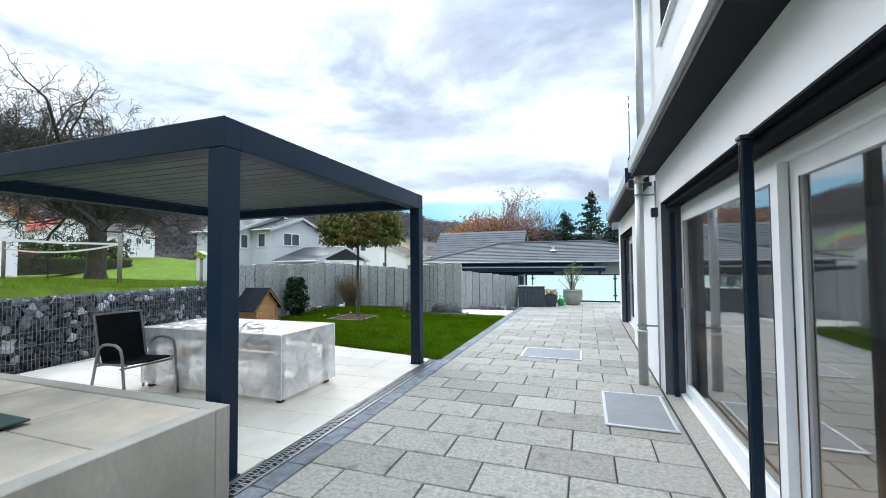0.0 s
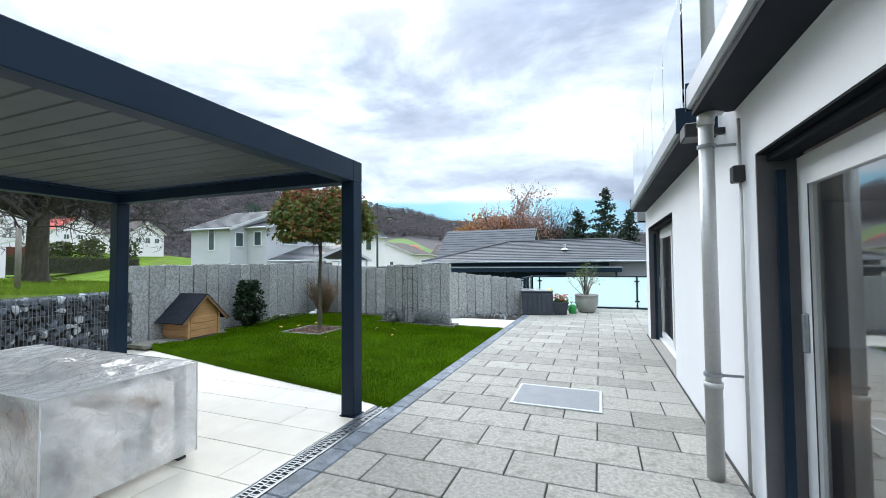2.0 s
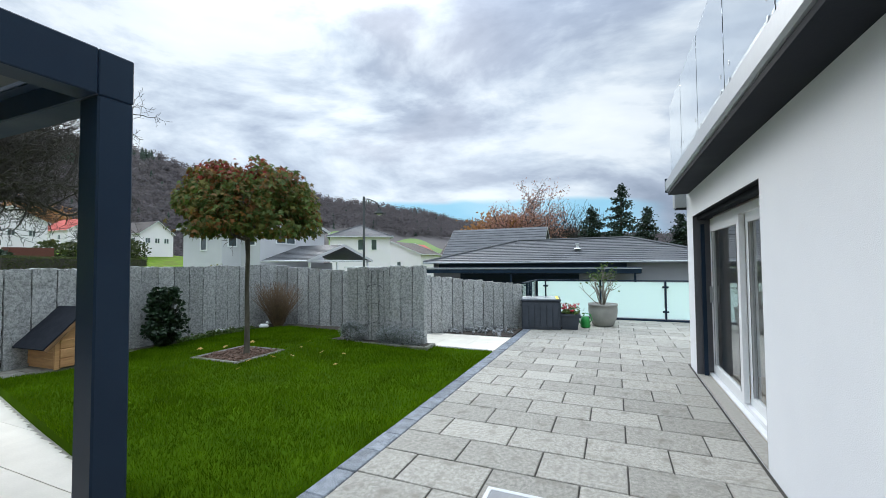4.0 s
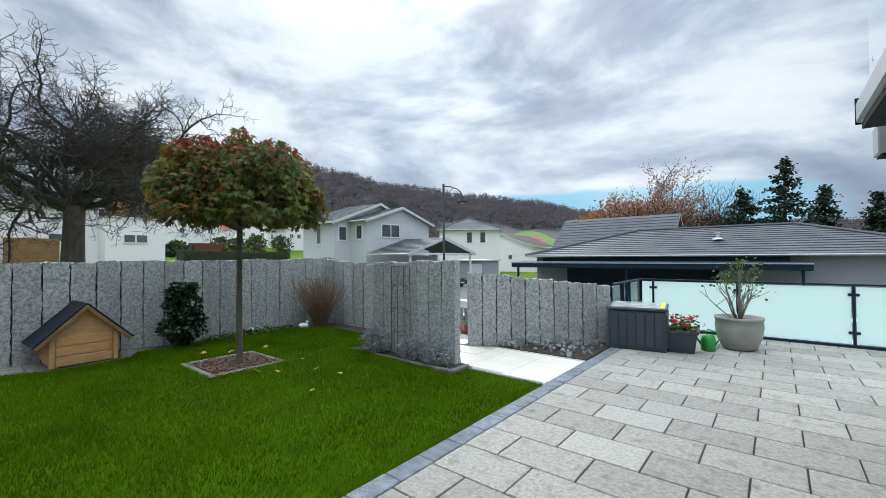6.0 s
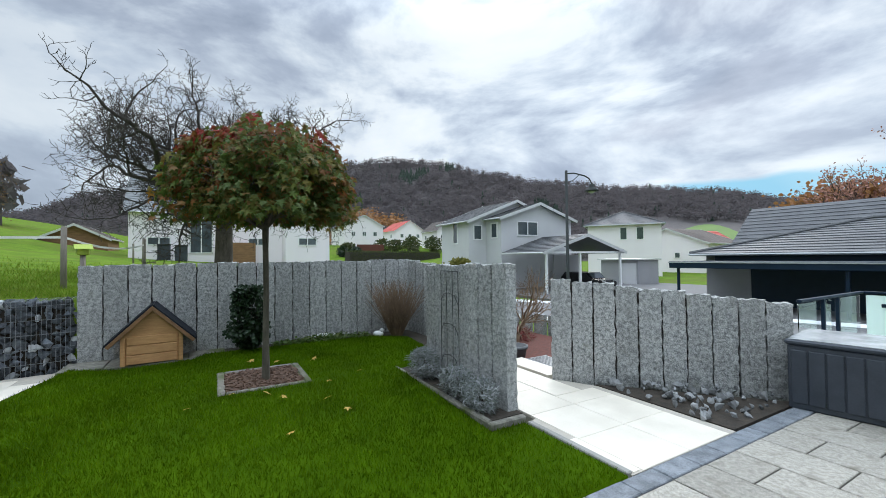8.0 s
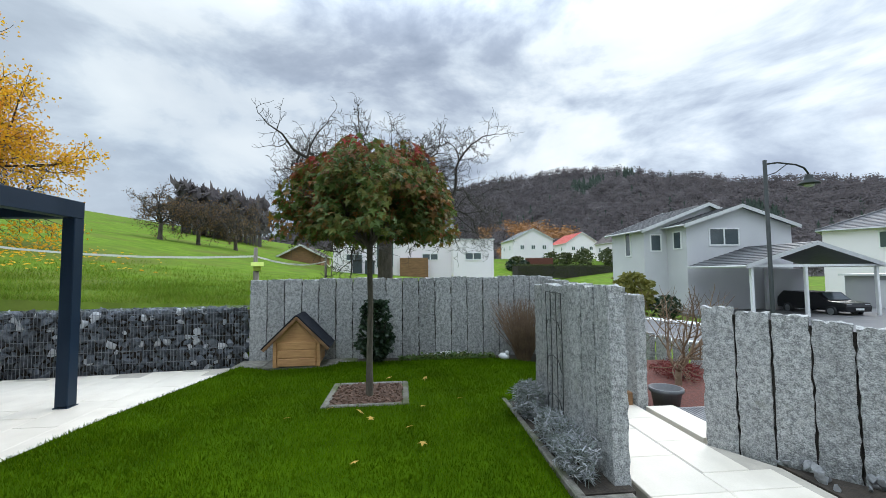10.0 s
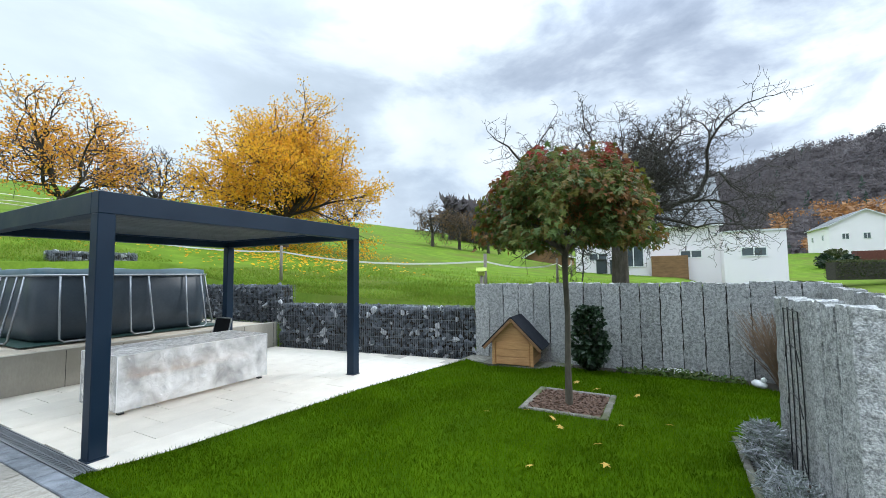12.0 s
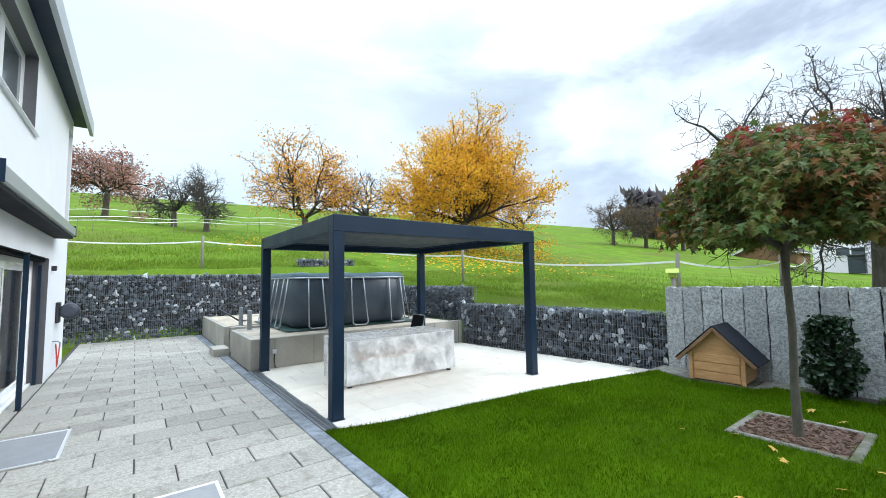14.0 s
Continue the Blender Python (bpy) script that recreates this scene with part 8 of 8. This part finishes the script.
def meadow_grass():
    rng = random.Random(200)
    v, f = [], []
    n = 0
    while n < 110000:
        if rng.random() < 0.72:
            y = rng.uniform(-4, 11.5)
            x = (-8.0 - max(0, y - 1.95) * 0.125 if y < 6.9 else -8.25) - rng.expovariate(0.28)
        else:
            x, y = rng.uniform(-9, 2.5), -5.75 - rng.expovariate(0.25)
        if x < -28 or y < -22:
            continue
        z = land(x, y) - 0.02
        far = min(1.0, (abs(x + 8) + max(0, -5 - y)) / 15)
        a, h, w = rng.uniform(0, 6.283), rng.uniform(0.04, 0.12) * (1 + 0.5 * far), rng.uniform(0.003, 0.006) * (1 + 1.8 * far)
        b, lean = rng.uniform(0, 6.283), rng.uniform(0.02, 0.10)
        c, s = math.cos(a) * w, math.sin(a) * w
        v += [(x - c, y - s, z), (x + c, y + s, z), (x + lean * math.cos(b), y + lean * math.sin(b), z + h)]
        f.append((3 * n, 3 * n + 1, 3 * n + 2))
        n += 1
    me = bpy.data.meshes.new("meadow_grass")
    me.from_pydata(v, [], f)
    me.materials.append(LEAF["meadow"])
    tagged(new("meadow_grass", me), "tufts of longer bright meadow grass", "grass", kind="stuff")
    lv = []
    for _ in range(2600):
        cx, cy, r = ((-18.4, -11.0, 5.0), (-8.7, -14.6, 3.4), (-15.0, -6.5, 4.0))[rng.choice((0, 0, 0, 1, 2))]
        x, y = rng.gauss(cx, r * 0.6), rng.gauss(cy, r * 0.6)
        if y > -5.9 and x > -8.6:
            continue
        lv.append(pose(x, y, land(x, y) + 0.05, rng.uniform(-30, 30), rng.uniform(-30, 30), rng.uniform(0, 360)) @ Matrix.Scale(rng.uniform(0.1, 0.2), 4))
    tagged(new("leaf_litter", scatter("leaf_litter", LEAF["yellow"], *LEAF_OVAL, lv)), "yellow fallen leaves scattered under the cherry trees", "leaves", kind="stuff")


meadow_grass()


# ---- wooded hills ----
RIDGE = [(-60, 0.03), (-30, 0.04), (0, 0.062), (8, 0.080), (12, 0.092), (19, 0.103), (27, 0.134), (34, 0.152), (46, 0.178), (54, 0.210), (61, 0.236), (68, 0.243), (75, 0.232), (84, 0.205), (93, 0.175), (100, 0.135), (107, 0.085), (116, 0.02)]


def ridge_at(yaw):
    for (a, p), (b, q) in zip(RIDGE, RIDGE[1:]):
        if a <= yaw <= b:
            return p + (q - p) * smooth_step(a, b, yaw)
    return 0.1


def hills():
    near, far = 210.0, 520.0
    sh = Shape()
    yaws = [(-60 + 176 * i / 175) for i in range(176)]
    steps = 15
    def spot(yaw, k):
        r = near + (far - near) * k
        s = ridge_at(yaw) * far * (k ** 1.25)
        z = -3 + s + 6 * noise.noise((yaw * 0.12, k * 3, 2)) * k * (1.2 - k)
        return (-math.sin(radians(yaw)) * r, 8 + math.cos(radians(yaw)) * r, z)
    for k in range(steps + 1):
        sh.v += [spot(w, k / steps) for w in yaws]
    n = len(yaws)
    for k in range(steps):
        sh.f += [(k * n + i, (k + 1) * n + i, (k + 1) * n + i + 1, k * n + i + 1) for i in range(n - 1)]
    solid("hill_slope", sh, M["forest"], "wooded hillside in bare late autumn woods", "hill", kind="structure", smooth=True)
    rng = random.Random(300)
    def broom(seed):
        """A bare crown: short trunk and many ragged sprays set through a rounded head."""
        r = random.Random(seed)
        v, f = [(-0.02, 0, 0), (0.02, 0, 0), (0.012, 0, 0.5), (-0.012, 0, 0.5)], [(0, 1, 2, 3)]
        for i in range(20):
            a, e, u = r.uniform(0, 6.283), math.asin(r.uniform(-0.7, 1)), r.uniform(0.5, 1.0)
            c = Vector((0.40 * u * math.cos(a) * math.cos(e), 0.40 * u * math.sin(a) * math.cos(e), 0.60 + 0.36 * u * math.sin(e)))
            out = Vector((c.x, c.y, c.z - 0.42)).normalized()
            p = out.cross(Vector((r.gauss(0, 1), r.gauss(0, 1), r.gauss(0, 1)))).normalized()
            q = (out.cross(p) + out * r.gauss(0, 1.2)).normalized()
            w, h2 = r.uniform(0.05, 0.10), r.uniform(0.10, 0.18)
            o = len(v)
            v.extend([tuple(c - p * w), tuple(c - q * h2 * 0.6), tuple(c + p * w * 0.8), tuple(c + q * h2)])
            f.append((o, o + 1, o + 2, o + 3))
        return v, f
    def spire():
        v, f = [], []
        for k in range(4):
            z0, r0 = 0.12 + 0.2 * k, 0.24 * (1 - 0.2 * k)
            o = len(v)
            v.extend([(r0 * math.cos(a + k) * (1.15 if i % 2 else 0.8), r0 * math.sin(a + k) * (1.15 if i % 2 else 0.8), z0) for i, a in enumerate((0, 1.05, 2.09, 3.14, 4.19, 5.24))] + [(0, 0, z0 + 0.34)])
            f.extend([(o + i, o + (i + 1) % 6, o + 6) for i in range(6)])
        return v, f
    groups = {"woods": [], "conifer": [], "orange": [], "pasture": []}
    for _ in range(21000):
        yaw, k = rng.uniform(-58, 114), rng.random() ** 0.75
        if noise.noise((yaw * 0.10, k * 2.2, 5)) > 0.28 and k < 0.55 and yaw < 45:
            continue
        if 14 < yaw < 40 and k < 0.5:
            continue
        x, y, z = spot(yaw, k)
        h = rng.uniform(6, 10.5)
        g = "woods"
        nz = noise.noise((yaw * 0.16, k * 3.0, 11))
        if nz > 0.46 or rng.random() < 0.02:
            g = "conifer"
        elif 66 < yaw < 79 and 0.12 < k < 0.40 and nz > 0.0:
            g = "orange"
        groups[g].append(pose(x, y, z - 1, 0, 0, rng.uniform(0, 360)) @ Matrix.Diagonal((h * 1.05, h * 1.05, h, 1)))
    for g, lab in (("woods", "dense bare brown woods on the hills, haze in their colour"), ("conifer", "dark conifers among the hill woods"), ("orange", "orange larches low on the hillside")):
        shape_ = spire() if g == "conifer" else broom(7)
        tagged(new("hill_" + g, scatter("hill_" + g, LEAF[g], *shape_, groups[g])), lab, "woods", kind="stuff")
    ps = Shape()
    for k in range(9):
        ps.v += [(p[0], p[1], p[2] + 1.2) for p in (spot(15 + 24 * i / 30, 0.10 + 0.36 * k / 8 * (0.75 + 0.25 * math.sin(i * 0.5))) for i in range(31))]
    for k in range(8):
        ps.f += [(k * 31 + i, (k + 1) * 31 + i, (k + 1) * 31 + i + 1, k * 31 + i + 1) for i in range(30)]
    solid("hill_pasture", ps, M["pasture"], "pale green pasture on the far slope", "pasture", kind="structure", smooth=True)
    wood = []
    for _ in range(260):
        x = rng.uniform(-112, -84)
        y = -30 + (x + 95) * 0.34 + rng.uniform(-9, 8)
        h = rng.uniform(8, 12.5)
        wood.append(pose(x, y, land(x, y) - 0.5, 0, 0, rng.uniform(0, 360)) @ Matrix.Diagonal((h * 0.75, h * 0.75, h, 1)))
    tagged(new("hilltop_wood", scatter("hilltop_wood", LEAF["woods"], *broom(9), wood)), "strip of bare woodland on the meadow's crest", "woods", kind="stuff")


hills()


# ---- paving pieces ----
def paving():
    rng = random.Random(400)
    full = Shape().soft(0.006, 0.006, -0.05, COL - 0.006, ROW - 0.006, 0.0, 0.005)
    half = Shape().soft(0.006, 0.006, -0.05, COL / 2 - 0.006, ROW - 0.006, 0.0, 0.005)
    me_full, me_half = full.mesh("slab", M["slab"]), half.mesh("slab", M["slab"])
    new_full, new_half = full.mesh("fresh_slab", M["slab_new"]), half.mesh("fresh_slab", M["slab_new"])
    first = int(math.floor((-4.95 - ROW0) / ROW))
    for k in range(first, 35):
        y = ROW0 + k * ROW
        right = 2.6 if y > 11.35 else WX
        x = COL0
        odd = k % 2
        if not odd:
            pieces = [(x, True)]
            x += COL / 2
        else:
            pieces = []
        while x + 0.1 < right:
            rest = right - x
            if rest < COL * 0.75:
                pieces.append((x, True))
                x += COL / 2
            else:
                pieces.append((x, False))
                x += COL
        for px, is_half in pieces:
            edge = px > 0.35 and y < 11.3 or (px > 0.2 and rng.random() < 0.3)
            fresh = edge or rng.random() < 0.05
            o = part("slab", (new_half if is_half else new_full) if fresh else (me_half if is_half else me_full), None, TERRACE)
            o.location = (px, y, rng.uniform(-0.0015, 0.0015))
    ks = Shape().soft(-0.085, 0.003, -0.06, 0.082, 0.345, 0.0, 0.007).mesh("kerb_stone", M["kerb"])
    y = -4.9
    while y < 13.9:
        o = part("kerb_stone", ks, None, TERRACE)
        o.location = (-2.027, y, rng.uniform(0.0, 0.003))
        y += 0.349
    # slotted drain channel
    dr = thing("drain_channel", (-2.2, 1.95, 0), label="galvanised slotted drain channel beside the patio", category="drain", kind="structure")
    L = 3.9
    part("channel", Shape().box(-0.082, 0, -0.1, -0.07, L, 0.004).box(0.07, 0, -0.1, 0.082, L, 0.004), M["steel"], dr)
    part("trough", Shape().box(-0.07, 0, -0.1, 0.07, L, -0.03), M["black"], dr)
    gr_ = Shape()
    for xx in (-0.062, -0.004, 0.054):
        gr_.box(xx, 0, -0.008, xx + 0.012, L, 0.002)
    n = int(L / 0.032)
    for i in range(n):
        yy = i * 0.032
        sh = 0.016 if i % 2 else 0.0
        gr_.box(-0.05, yy, -0.008, -0.004, yy + 0.013, 0.0015).box(0.008, yy + sh * 0.8, -0.008, 0.054, yy + sh * 0.8 + 0.013, 0.0015)
    part("grating", gr_, M["wire"], dr, "slotted steel grating")
    # patio slabs
    def inside(x, y):
        return y < rim_y(x) - 0.012 and x > -7.33 - (y - 1.95) * 0.125
    pw, pd = 0.90, 0.45
    me = Shape().soft(0.003, 0.003, -0.04, pw - 0.003, pd - 0.003, 0.0, 0.003).mesh("slab", M["pad"])
    j = 0
    y = 1.96
    while y < 7.0:
        x = -2.3 - pw + (0.3 * (j % 3))
        while x > -8.2:
            x0, x1 = max(x, -8), min(x + pw, -2.285)
            if all(inside(a, b) for a in (x0, x1) for b in (y, y + pd)):
                if x1 - x0 > pw - 0.01:
                    o = part("slab", me, None, PATIO)
                else:
                    o = part("slab", Shape().soft(0.003, 0.003, -0.04, x1 - x0 - 0.003, pd - 0.003, 0.0, 0.003), M["pad"], PATIO)
                o.location = (x0, y, rng.uniform(-0.001, 0.001))
            elif any(inside(a, b) for a in (x0, x1) for b in (y, y + pd)):
                N = 12
                cells = []
                for ii in range(N):
                    a0, a1 = x0 + (x1 - x0) * ii / N, x0 + (x1 - x0) * (ii + 1) / N
                    top = y
                    for jj in range(15):
                        yy = y + pd * (jj + 1) / 15
                        if inside(a0, yy) and inside(a1, yy):
                            top = yy
                    if top > y + 0.02 and inside(a0, y) and inside(a1, y):
                        cells.append((a0, a1, top))
                if cells:
                    sh = Shape()
                    for a0, a1, top in cells:
                        sh.box(a0, y + 0.003, -0.04, a1, top, -0.0005)
                    part("slab", sh, M["pad"], PATIO)
            x -= pw
        y += pd
        j += 1


paving()
